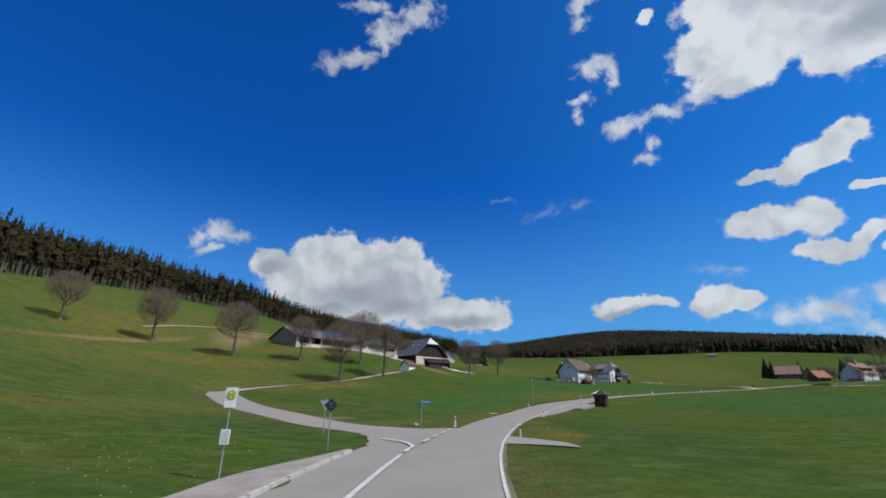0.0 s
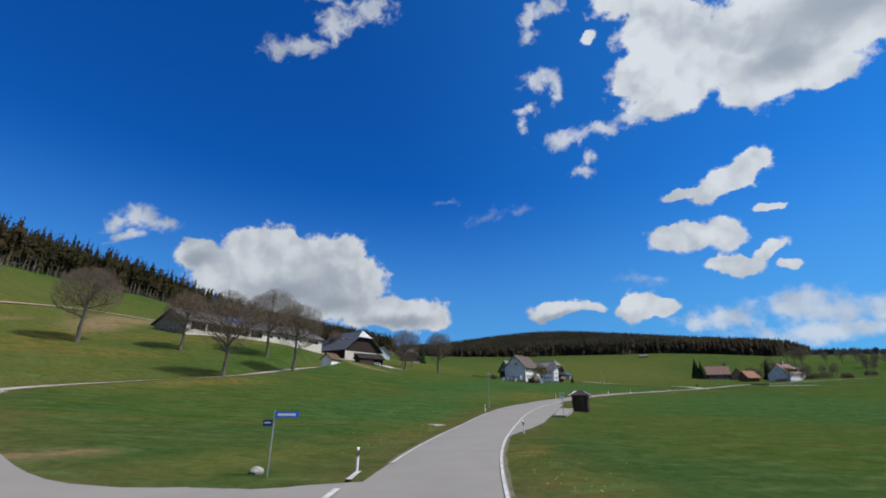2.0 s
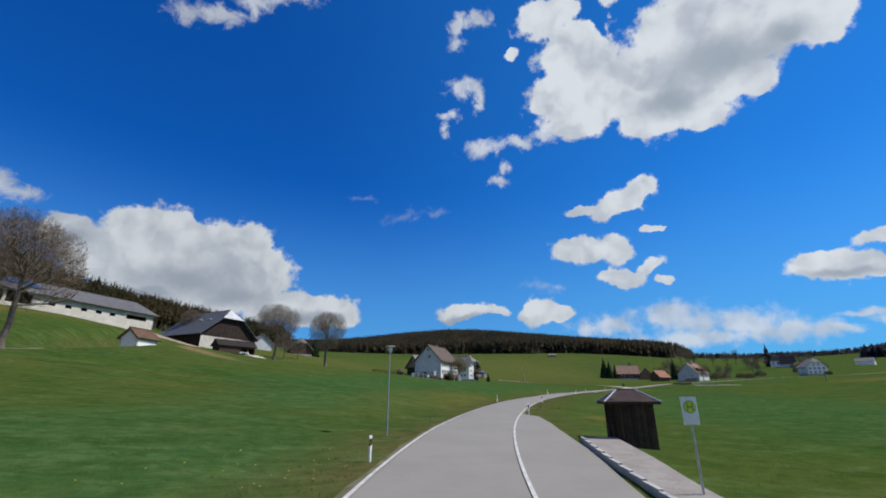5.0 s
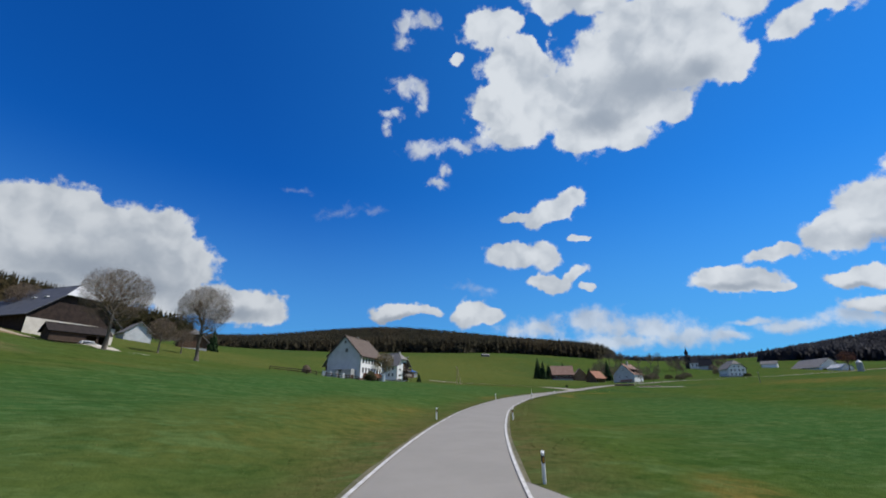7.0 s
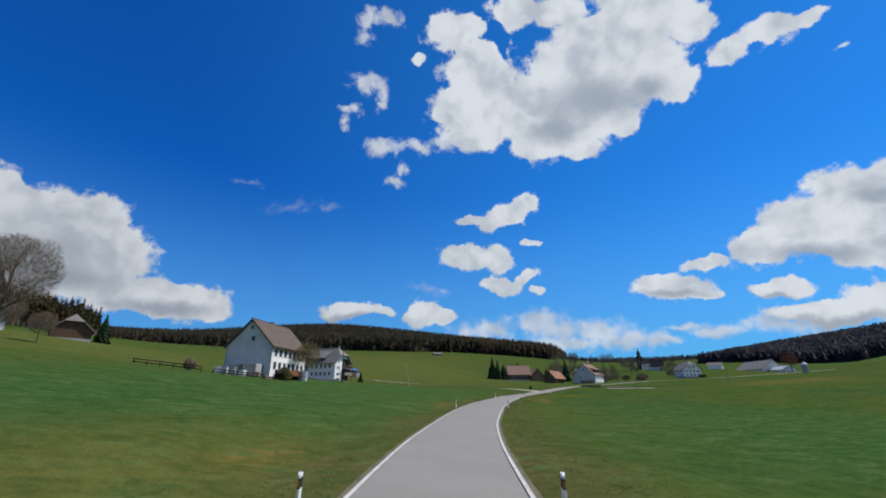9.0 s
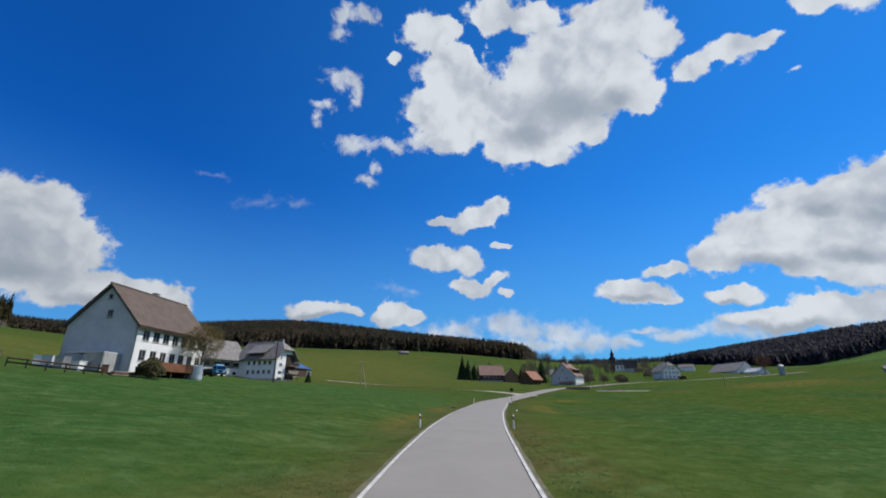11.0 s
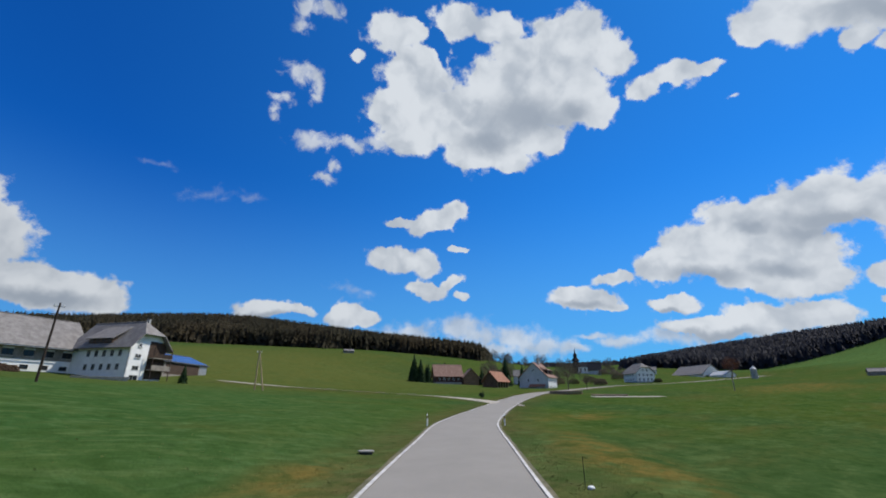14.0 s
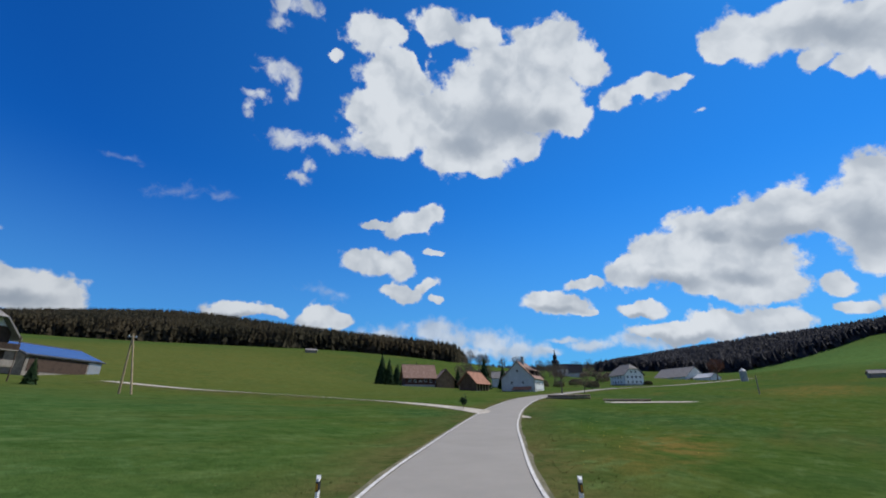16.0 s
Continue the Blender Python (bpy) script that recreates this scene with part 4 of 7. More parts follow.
hill_house = house("hill_farmhouse", base_pose(*(HC + HU * 13.0), *HU, z=18.0), 23.2, 23.4, 8.1, 17.7, mottled("black_brown_boards", (0.018, 0.011, 0.009), (0.042, 0.027, 0.021), 1.0, 0.85, grain=9.0, relief=0.02), TILE_DARK,
                   "dark timber farmhouse under a huge slate roof", over=1.4, hip=2.8, hip_drop=0.36, hips=(True, False), plinth=6.6, low_plinth=2.4, plinth_mat=RENDER_CREAM, depth=2.5,
                   hip_mat=mottled("pale_weathered_sheet", (0.42, 0.43, 0.44), (0.55, 0.56, 0.57), 0.4, 0.6, grain=3.0))


def hill_farmhouse_details(ob):
    l, w = 11.6, 11.7
    for y in (-8.0, -4.6, -1.2, 2.2, 5.6):
        part("ground_floor_window", boxes((-l - 0.11, -l - 0.08, y - 0.7, y + 0.7, 4.6, 5.9)), GLASS, ob)
    for x in (-6.0, -1.0):
        part("skylight", boxes((x - 0.6, x + 0.6, w * 0.45 - 0.5, w * 0.45 + 0.5, 13.55, 13.75)), PLASTIC_WHITE, ob)
    part("side_door", boxes((-l + 1.0, -l + 3.6, w + 0.06, w + 0.12, 0.0, 2.6)), WOOD_BROWN, ob)


hill_farmhouse_details(hill_house)
house("annex_house", base_pose(1.5, 308.0, -0.35, 0.94, z=25.6), 12.0, 9.5, 3.6, 7.6, RENDER_GREY, TILE_GREY, "pale annex house with grey roof behind the farm", over=0.8)
house("brown_cottage", base_pose(22.0, 324.0, 0.15, -0.99, z=24.6), 11.0, 11.5, 4.2, 9.6, WOOD_BROWN, TILE_GREY, "brown timber cottage on the meadow slope", over=0.9, plinth=1.0, hip=2.2, hip_drop=0.45)
house("bake_house", base_pose(-13.4, 168.5, 0.5, 0.86), 4.6, 3.8, 2.2, 3.8, RENDER_WHITE, WOOD_BROWN, "little white outbuilding with brown roof by the lane", category="shed", over=0.5)


# ---- woods ----
def inside(pts, poly):
    x, y, hit = pts[:, 0], pts[:, 1], np.zeros(len(pts), bool)
    for (x0, y0), (x1, y1) in zip(poly, poly[1:] + poly[:1]):
        cross = ((y0 > y) != (y1 > y)) & (x < (x1 - x0) * (y - y0) / (y1 - y0 + 1e-12) + x0)
        hit ^= cross
    return hit


def edge_distance(pts, poly):
    line = np.array([(*p, 0.0) for p in poly + poly[:1]])
    return side_of(pts, line)[0]


def forest(name, poly, gap, tall, label, seed, mats, bare_rim=(0.25, 0.5), bare_in=(0.1, 0.4), girth=(0.12, 0.18), vary=(0.74, 1.14), rise=None, sprays=30):
    """A spruce wood as one sheet of trees: ragged drooping sprays round bare, pale trunks."""
    rng = np.random.default_rng(seed)
    x0, y0 = np.min(poly, axis=0)
    x1, y1 = np.max(poly, axis=0)
    gx, gy = np.meshgrid(np.arange(x0, x1, gap), np.arange(y0, y1, gap))
    pts = np.c_[gx.ravel(), gy.ravel()] + rng.uniform(-0.48, 0.48, (gx.size, 2)) * gap
    pts = pts[inside(pts, poly)]
    n = len(pts)
    g, rim = heights(pts), edge_distance(pts, poly)
    h = tall * rng.uniform(*vary, n) * (np.array([rise(x, y) for x, y in pts]) if rise else 1.0)
    bare = h * np.where(rim < 14, rng.uniform(*bare_rim, n), rng.uniform(*bare_in, n))
    girths = h * rng.uniform(*girth, n)
    lean = rng.normal(0, 0.014, (n, 2)) * h[:, None]
    # trunks: slim three-sided spikes
    a = np.arange(3) * 2.1
    feet = np.stack([pts[:, :1] + 0.2 * np.cos(a), pts[:, 1:] + 0.2 * np.sin(a), np.repeat((g - 0.6)[:, None], 3, 1)], -1)
    top = np.c_[pts + lean, g + h * 0.86]
    trunks = np.concatenate([feet, top[:, None]], 1)
    base = np.arange(n)[:, None, None] * 4
    sides = (base + np.array([[0, 1, 3], [1, 2, 3], [2, 0, 3]])[None]).reshape(-1, 3)
    # sprays: lopsided wedges that droop outwards, smaller towards the tip
    f = (np.arange(sprays)[None] + rng.uniform(0, 1, (n, sprays))) / sprays
    f = f ** 1.15
    zc = (g + bare)[:, None] + (h - bare)[:, None] * f
    r = girths[:, None] * ((1 - f) ** 0.8 + 0.06) * rng.uniform(0.55, 1.25, f.shape)
    turn, spread = rng.uniform(0, 6.283, f.shape), rng.uniform(0.6, 1.25, f.shape)
    axis = pts[:, None] + lean[:, None] * f[..., None]
    hi = np.minimum(zc + r * rng.uniform(0.7, 1.7, f.shape), (g + h)[:, None])
    p0 = np.stack([axis[..., 0], axis[..., 1], hi], -1)
    p1, p2 = [np.stack([axis[..., 0] + r * np.cos(turn + k * spread), axis[..., 1] + r * np.sin(turn + k * spread), zc - r * rng.uniform(0.1, 0.9, f.shape)], -1) for k in (-1, 1)]
    wedges = np.stack([p0, p1, p2], 2).reshape(-1, 3)
    verts = np.concatenate([trunks.reshape(-1, 3), wedges])
    faces = np.concatenate([sides, len(trunks) * 4 + np.arange(len(wedges)).reshape(-1, 3)])
    me = bpy.data.meshes.new(name)
    me.from_pydata(verts.tolist(), [], faces.tolist())
    for m in mats:
        me.materials.append(m)
    me.polygons.foreach_set("material_index", np.r_[np.ones(len(sides), np.int32), np.zeros(len(faces) - len(sides), np.int32)])
    return tagged(new(name, me), label, "forest", kind="stuff")


def wood_material(name, a, b, c):
    """Each spray takes its own green; browner stands of bare larch and beech run through the wood."""
    m, t, p = material(name, 0.95, 0.0, 0.05)
    r = node(t, "ShaderNodeNewGeometry").outputs["Random Per Island"]
    f = fractal(t, place(t), 0.9, 3, 0.6)
    col = blend(t, ramp(t, r, 0.0, 1.0, smooth=False), a, b)
    col = blend(t, ramp(t, f, 0.45, 0.7, 0.0, 0.5), col, c)
    soft = vecmath(t, "NORMALIZE", vecmath(t, "ADD", node(t, "ShaderNodeNewGeometry").outputs["Normal"], (0.8, -0.25, 1.2)))
    wire(t, soft, p.inputs["Normal"])
    col = blend(t, ramp(t, fractal(t, place(t), 0.021, 3, 0.55), 0.46, 0.62, 0.0, 0.75), col, c)
    wire(t, col, p.inputs["Base Color"])
    # needles let light through
    thin, both = node(t, "ShaderNodeBsdfTranslucent"), node(t, "ShaderNodeMixShader")
    wire(t, col, thin.inputs["Color"])
    both.inputs[0].default_value = 0.5
    t.links.new(p.outputs[0], both.inputs[1])
    t.links.new(thin.outputs[0], both.inputs[2])
    t.links.new(both.outputs[0], t.nodes["Material Output"].inputs["Surface"])
    return m


WOOD_NEAR = wood_material("near_spruce_wood", (0.028, 0.029, 0.013), (0.056, 0.051, 0.023), (0.084, 0.063, 0.033))
# haze of distance put into the needle colours: paler far, blue-grey farthest
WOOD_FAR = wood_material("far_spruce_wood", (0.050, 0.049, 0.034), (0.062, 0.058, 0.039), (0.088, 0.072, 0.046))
WOOD_HAZED = wood_material("hazed_spruce_wood", (0.060, 0.062, 0.074), (0.074, 0.076, 0.088), (0.084, 0.085, 0.094))
TRUNKS = mottled("pale_spruce_trunks", (0.10, 0.085, 0.070), (0.18, 0.155, 0.13), 0.5, 0.95, grain=4.0)

LEFT_WOOD = [(-151, 139), (-162, 177), (-160, 218), (-144, 264), (-136, 312), (-118, 360), (-88, 400), (-55, 425), (-15, 440), (12, 470), (20, 540),
             (-10, 660), (-90, 660), (-200, 520), (-280, 350), (-290, 200), (-240, 110), (-190, 60)]
forest("hillside_forest", LEFT_WOOD, 3.3, 20.0, "tall dark spruce forest with pale bare trunks on the hillside", 3, (WOOD_NEAR, TRUNKS), girth=(0.075, 0.125), vary=(0.55, 1.22), sprays=24)
FAR_WOOD = [(10, 640), (34, 660), (115, 618), (180, 588), (246, 578), (298, 540), (362, 528), (415, 476), (442, 458), (460, 466), (500, 500), (546, 527), (640, 590), (620, 680), (480, 800), (330, 880), (150, 850), (0, 790), (-70, 700)]
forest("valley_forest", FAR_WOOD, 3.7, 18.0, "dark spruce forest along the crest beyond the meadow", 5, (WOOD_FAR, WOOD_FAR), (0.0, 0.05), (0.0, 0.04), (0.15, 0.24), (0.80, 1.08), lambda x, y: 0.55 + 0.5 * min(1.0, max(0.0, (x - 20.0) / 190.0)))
RIGHT_WOOD = [(952, 515), (850, 470), (786, 372), (800, 303), (819, 260), (850, 217), (880, 180), (965, 109), (1010, 30), (1200, 0), (1200, 250), (1150, 520)]
forest("right_hill_forest", RIGHT_WOOD, 5.2, 20.0, "dark distant spruce forest covering a hill", 7, (WOOD_HAZED, WOOD_HAZED), (0.0, 0.1), (0.0, 0.1), (0.24, 0.36), (0.84, 1.1), sprays=20)
DISTANT_WOOD = [(1040, 1000), (1110, 900), (1200, 800), (1290, 700), (1330, 590), (1420, 590), (1440, 740), (1330, 880), (1180, 1010)]
forest("distant_forest", DISTANT_WOOD, 9.0, 15.0, "thin line of distant spruce forest on the skyline", 9, (WOOD_HAZED, WOOD_HAZED), (0.0, 0.1), (0.0, 0.1), (0.28, 0.4), (0.6, 1.2), sprays=14)


# ---- leafless trees ----
def bare_tree(seed, tall, spread, haze=12500):
    """Trunk and crown of a tree in bud: forking limbs inside a round haze of fine twigs."""
    rng = random.Random(seed)
    trunk, crown = bmesh.new(), bmesh.new()
    bole = tall * rng.uniform(0.24, 0.30)
    r0 = tall * 0.021
    mid_z, high = tall * 0.645, tall * 0.355
    sway = [Vector((rng.uniform(-0.15, 0.15), rng.uniform(-0.15, 0.15), 0)) for _ in range(4)]
    pts = [Vector((0, 0, -0.5)), Vector((0, 0, bole * 0.25)) + sway[0], Vector((0, 0, bole * 0.65)) + sway[1], Vector((0, 0, bole)) + sway[2], Vector((0, 0, tall * 0.6)) + sway[3]]
    tube(trunk, pts, [r0 * 1.7, r0 * 1.1, r0 * 0.95, r0 * 0.9, r0 * 0.4], 8)

    def room(p):
        """1 in the middle of the crown, 0 at its uneven rim."""
        q = Vector((p.x / spread, p.y / spread, (p.z - mid_z) / high))
        return 1.0 + 0.22 * noise.noise(Vector((p.x * 0.28 + seed, p.y * 0.28, p.z * 0.28))) - q.length

    def grow(p, d, length, radius, level):
        mid = p + d * length * 0.5 + Vector((rng.uniform(-1, 1), rng.uniform(-1, 1), rng.uniform(-0.3, 0.6))) * length * 0.09
        end = p + d * length + Vector((rng.uniform(-1, 1), rng.uniform(-1, 1), rng.uniform(0.0, 0.9))) * length * 0.10
        if level <= 1:
            tube(trunk, [p, mid, end], [radius, radius * 0.75, radius * 0.5], 5)
        else:
            tube(crown, [p, mid, end], [radius, radius * 0.7, radius * 0.4], 3, cap=False)
        if level == 3:
            return
        for k in range((5, 5, 5)[level]):
            f = rng.uniform(0.4, 1.0) if k else 1.0
            base = p.lerp(mid, f * 2) if f < 0.5 else mid.lerp(end, f * 2 - 1)
            turn = Vector((rng.gauss(0, 1), rng.gauss(0, 1), rng.gauss(0.35, 0.7))).normalized()
            nd = (d * 0.85 + turn * 0.75).normalized()
            step = length * rng.uniform(0.5, 0.72)
            if room(base + nd * step) < 0:
                step *= 0.45
            grow(base, nd, step, radius * 0.55, level + 1)

    for k in range(9):
        a = 2 * math.pi * (k + rng.uniform(-0.3, 0.3)) / 9
        z = bole + (tall * 0.58 - bole) * rng.uniform(0.0, 1.0)
        up = rng.uniform(0.25, 1.5)
        d = Vector((math.cos(a), math.sin(a), up)).normalized()
        grow(Vector((0, 0, z)), d, spread * rng.uniform(0.50, 0.64), r0 * 0.46, 1)
    grow(Vector((0, 0, tall * 0.56)), Vector((0.05, 0.05, 1)).normalized(), tall * 0.22, r0 * 0.42, 1)
    made = 0
    while made < haze:
        v = Vector((rng.uniform(-1, 1), rng.uniform(-1, 1), rng.uniform(-1, 1)))
        p = Vector((v.x * spread * 1.1, v.y * spread * 1.1, mid_z + v.z * high * 1.1))
        depth = room(p)
        if depth < 0 or rng.random() < depth * 0.75 or (v.z < -0.35 and rng.random() < 0.6):
            continue
        out = (p - Vector((0, 0, mid_z - high * 0.5))).normalized()
        d = (out * 0.8 + Vector((rng.gauss(0, 0.5), rng.gauss(0, 0.5), rng.gauss(0.15, 0.5)))).normalized()
        long = rng.uniform(0.5, 1.25)
        side = d.orthogonal().normalized()
        side = (side * rng.uniform(-1, 1) + d.cross(side) * rng.uniform(-1, 1)).normalized() * rng.uniform(0.010, 0.024)
        q = p - d * long * 0.5
        a, b, c = [crown.verts.new(x) for x in (q - side, q + side, q + d * long)]
        crown.faces.new((a, b, c))
        made += 1
    return mesh_from(trunk, "trunk", BARK), mesh_from(crown, "crown", TWIGS)


def plant(meshes, x, y, size, turn, label, group=""):
    ob = thing("tree", pose(x, y, ground(x, y) - 0.1, 0, 0, turn), label, "tree", group)
    ob.scale = (size, size, size)
    for key, me in zip(("trunk", "crown"), meshes):
        c = new(key, me)
        c.parent = ob
    return ob


KINDS = [bare_tree(11, 16.0, 6.2), bare_tree(23, 16.0, 5.4), bare_tree(37, 16.0, 6.0)]
AIRY = [bare_tree(51, 16.0, 5.2, 4500), bare_tree(64, 16.0, 4.6, 4500)]
AVENUE = "trees along the farm lane"
for x, y, size, k, turn in ((-101, 111, 0.84, 0, 10), (-85, 125, 1.03, 1, 80), (-63, 130, 1.08, 2, 200), (-46, 140, 0.92, 1, 150), (-28.7, 151, 1.16, 0, 260),
                            (-18.2, 135, 1.03, 2, 20), (-26.6, 113.8, 0.98, 0, 130)):
    plant(KINDS[k], x, y, size, turn, "leafless budding tree with a round crown beside the lane", AVENUE)
for x, y, size, k, turn in ((11.2, 188, 0.92, 2, 300), (25.2, 201, 1.02, 1, 40)):
    plant(KINDS[k], x, y, size, turn, "leafless spreading tree on the open meadow", "meadow trees")
for x, y, size, k, turn in ((14, 262, 0.7, 0, 0), (-22, 262, 0.8, 1, 60), (20, 276, 0.55, 2, 120)):
    plant(KINDS[k], x, y, size, turn, "leafless tree beside the hill farm", "farm trees")
budding = plant((KINDS[1][0], KINDS[1][1].copy()), 71.2, 209.4, 0.50, 75, "small tree with yellowish buds at the farmhouse corner")
[c for c in budding.children if c.name.startswith("crown")][0].data.materials[0] = mottled("yellowish_buds", (0.15, 0.115, 0.045), (0.26, 0.20, 0.085), 2.0, 0.95, grain=9.0)
grove = random.Random(21)
for cx, cy, rx, ry, count, low, high in ((292, 326, 10, 7, 4, 0.5, 0.85), (266, 304, 8, 5, 4, 0.42, 0.66), (306, 308, 9, 6, 3, 0.45, 0.65), (344, 366, 12, 10, 4, 0.6, 0.95), (346, 312, 12, 10, 4, 0.45, 0.7),
                                         (428, 352, 16, 10, 5, 0.55, 0.9), (398, 330, 14, 6, 3, 0.5, 0.75), (480, 336, 16, 8, 5, 0.45, 0.7), (508, 350, 14, 10, 3, 0.7, 1.0), (395, 400, 26, 16, 3, 0.8, 1.05), (455, 400, 30, 20, 4, 0.7, 1.0)):
    for _ in range(count):
        plant(AIRY[grove.randrange(2)], cx + grove.gauss(0, rx * 0.6), cy + grove.gauss(0, ry * 0.6), grove.uniform(low, high), grove.uniform(0, 360), "leafless garden tree in the village", "village trees")
plant(AIRY[1], 236.5, 250.5, 0.56, 15, "slender leafless tree beside the village road")
plant(AIRY[0], 237.0, 243.5, 0.36, 95, "young leafless tree beside the village road")
copper = plant((KINDS[0][0], KINDS[0][1].copy()), 507, 248, 1.0, 15, "reddish budding tree by the distant farm")
[c for c in copper.children if c.name.startswith("crown")][0].data.materials[0] = mottled("reddish_buds", (0.13, 0.055, 0.035), (0.20, 0.09, 0.055), 2.0, 0.95, grain=9.0)


def spruce(x, y, tall, seed, label="dark green garden spruce in the village", group="garden spruces"):
    rng = random.Random(seed)
    ob = thing("spruce", pose(x, y, ground(x, y) - 0.1), label, "tree", group)
    bm = bmesh.new()
    tube(bm, [Vector((0, 0, -0.4)), Vector((0, 0, tall * 0.95))], [tall * 0.018, 0.03], 6)
    part("trunk", bm, BARK, ob)
    bm = bmesh.new()
    rows = 16
    for i in range(rows):
        f = i / rows
        z, w = tall * (0.06 + 0.9 * f), tall * 0.27 * (1 - f) ** 0.85 + 0.12
        count = max(6, int(17 * (1 - f)) + 4)
        for k in range(count):
            a = 2 * math.pi * (k + rng.uniform(-0.4, 0.4)) / count
            d = Vector((math.cos(a), math.sin(a), 0))
            s = Vector((-d.y, d.x, 0)) * w * rng.uniform(0.28, 0.42)
            tip = d * w * rng.uniform(0.75, 1.15) + Vector((0, 0, z - w * rng.uniform(0.35, 0.6)))
            top, mid = Vector((0, 0, z + tall * 0.05)), d * w * 0.6 + Vector((0, 0, z - w * 0.12))
            v = [bm.verts.new(q) for q in (top, mid + s, tip, mid - s, mid + Vector((0, 0, -w * 0.3)))]
            for q in ((0, 1, 2), (0, 2, 3), (1, 4, 2), (2, 4, 3)):
                bm.faces.new([v[j] for j in q])
    part("crown", bm, NEEDLES_NEAR, ob)
    return ob


for x, y, tall, seed in ((280, 381, 18.5, 1), (283, 378, 16.0, 8), (288, 376, 13, 2), (298, 388, 11, 3), (312, 384, 13, 4), (284, 312, 15.5, 5), (291, 306, 12, 6), (276, 322, 10, 7)):
    spruce(x, y, tall, seed)
spruce(31.0, 333.0, 12.0, 11, "dark evergreen beside the brown cottage", "")
spruce(120.5, 287.0, 4.4, 9, "young spruce beside the farm balcony")


def bush(x, y, w, h, seed, label, mat=None):
    """A loose heap of small leaf clumps on a few stems."""
    rng = random.Random(seed)
    ob = thing("bush", pose(x, y, ground(x, y)), label, "bush")
    bm = bmesh.new()
    for k in range(7):
        a = k * 0.9
        tube(bm, [Vector((0.1 * math.cos(a), 0.1 * math.sin(a), -0.1)), Vector((w * 0.3 * math.cos(a), w * 0.3 * math.sin(a), h * 0.7))], [0.04, 0.015], 4)
    part("stems", bm, BARK, ob)
    bm = bmesh.new()
    for k in range(int(1500 * w)):
        u, v, r = rng.uniform(0, 6.283), rng.uniform(-0.2, 1.0), rng.uniform(0.55, 1.0) ** 0.5
        c = Vector((math.cos(u) * w / 2 * r * math.sqrt(max(0.05, 1 - v * v)), math.sin(u) * w / 2 * r * math.sqrt(max(0.05, 1 - v * v)), h * (0.25 + 0.7 * v * r) + h * 0.05))
        c *= 1 + 0.25 * noise.noise(c * 0.9 + Vector((seed, 0, 0)))
        d = Vector((rng.gauss(0, 1), rng.gauss(0, 1), rng.gauss(0, 1))).normalized() * rng.uniform(0.05, 0.14)
        e = d.orthogonal() * 0.6
        bm.faces.new([bm.verts.new(c + q) for q in (d, e, -d, -e)])
    part("leaves", bm, mat or BUSH_LEAF, ob)
    return ob


bush(64.6, 201.9, 3.0, 2.3, 1, "dark olive bush in front of the farmhouse", mottled("dark_olive_leaves", (0.040, 0.042, 0.014), (0.080, 0.070, 0.024), 2.0, 0.8, grain=9.0))
bush(50.0, 209.0, 2.2, 2.0, 4, "bare brown bush behind the fence", TWIGS)
for i, (x, y, w, h) in enumerate(((459, 334, 8, 5), (463, 326, 8, 5), (467, 318, 8, 5), (300, 296, 5, 3), (370, 262, 5, 2.5), (330, 296, 6, 3.5))):
    bush(x, y, w, h, 20 + i, "brownish hedge bush in the village", TWIGS if i < 3 else None)


# ---- along the road ----
def band(name, s0, s1, left, right, mat, label, category, lift=0.004, step=1.0):
    """A paved patch beside the road: left and right are offsets from its centre as functions of the run."""
    ss = np.arange(s0, s1 + 0.01, step)
    line = np.array([tuple(along(CENTRE, s, 0.0)[0]) for s in ss])
    return solid(name, strip(line, lambda r: left(s0 + r), lambda r: right(s0 + r), lift), mat, label, category, kind="structure")


S33, S15 = run_at(-0.5, 34.0), run_at(-0.5, 15.7)
band("bus_bay", 34.0, S33 + 1.5, lambda s: -HALF - 3.1 + 0.3 * ease(s, S33 - 6, S33), lambda s: -HALF + 0.05, ASPHALT, "asphalt bus bay beside the road", "bus bay", 0.03)


def raised(name, s0, s1, k0, k1, top, mat, label, category):
    """A raised kerbed platform along the road."""
    bm = bmesh.new()
    prev = None
    for s in np.arange(s0, s1 + 0.01, 1.0):
        a, b = k0(s), k1(s)
        p, q = along(CENTRE, s, a)[0], along(CENTRE, s, b)[0]
        zz = along(CENTRE, s, 0.0)[0].z
        row = [bm.verts.new((v.x, v.y, z)) for v, z in ((p, zz - 0.4), (p, zz + top), (q, zz + top), (q, zz - 0.4))]
        if prev:
            for i in range(3):
                bm.faces.new((prev[i], prev[i + 1], row[i + 1], row[i]))
        else:
            bm.faces.new(row)
        prev = row
    bm.faces.new(prev[::-1])
    return solid(name, bm, mat, label, category, kind="structure")


PAVING = mottled("brownish_paving", (0.22, 0.195, 0.17), (0.30, 0.27, 0.24), 1.0, 0.9, grain=9.0, relief=0.01)
KERB = mottled("pale_kerb_stone", (0.34, 0.33, 0.31), (0.46, 0.45, 0.42), 2.0, 0.9, grain=12.0)
raised("bus_platform", 40.0, S15 + 10.5, lambda s: -HALF - 5.4 + 2.0 * ease(s, S15 + 1, S15 + 10.5), lambda s: -HALF - 3.05, 0.09, PAVING, "brownish paved bus stop platform", "pavement")
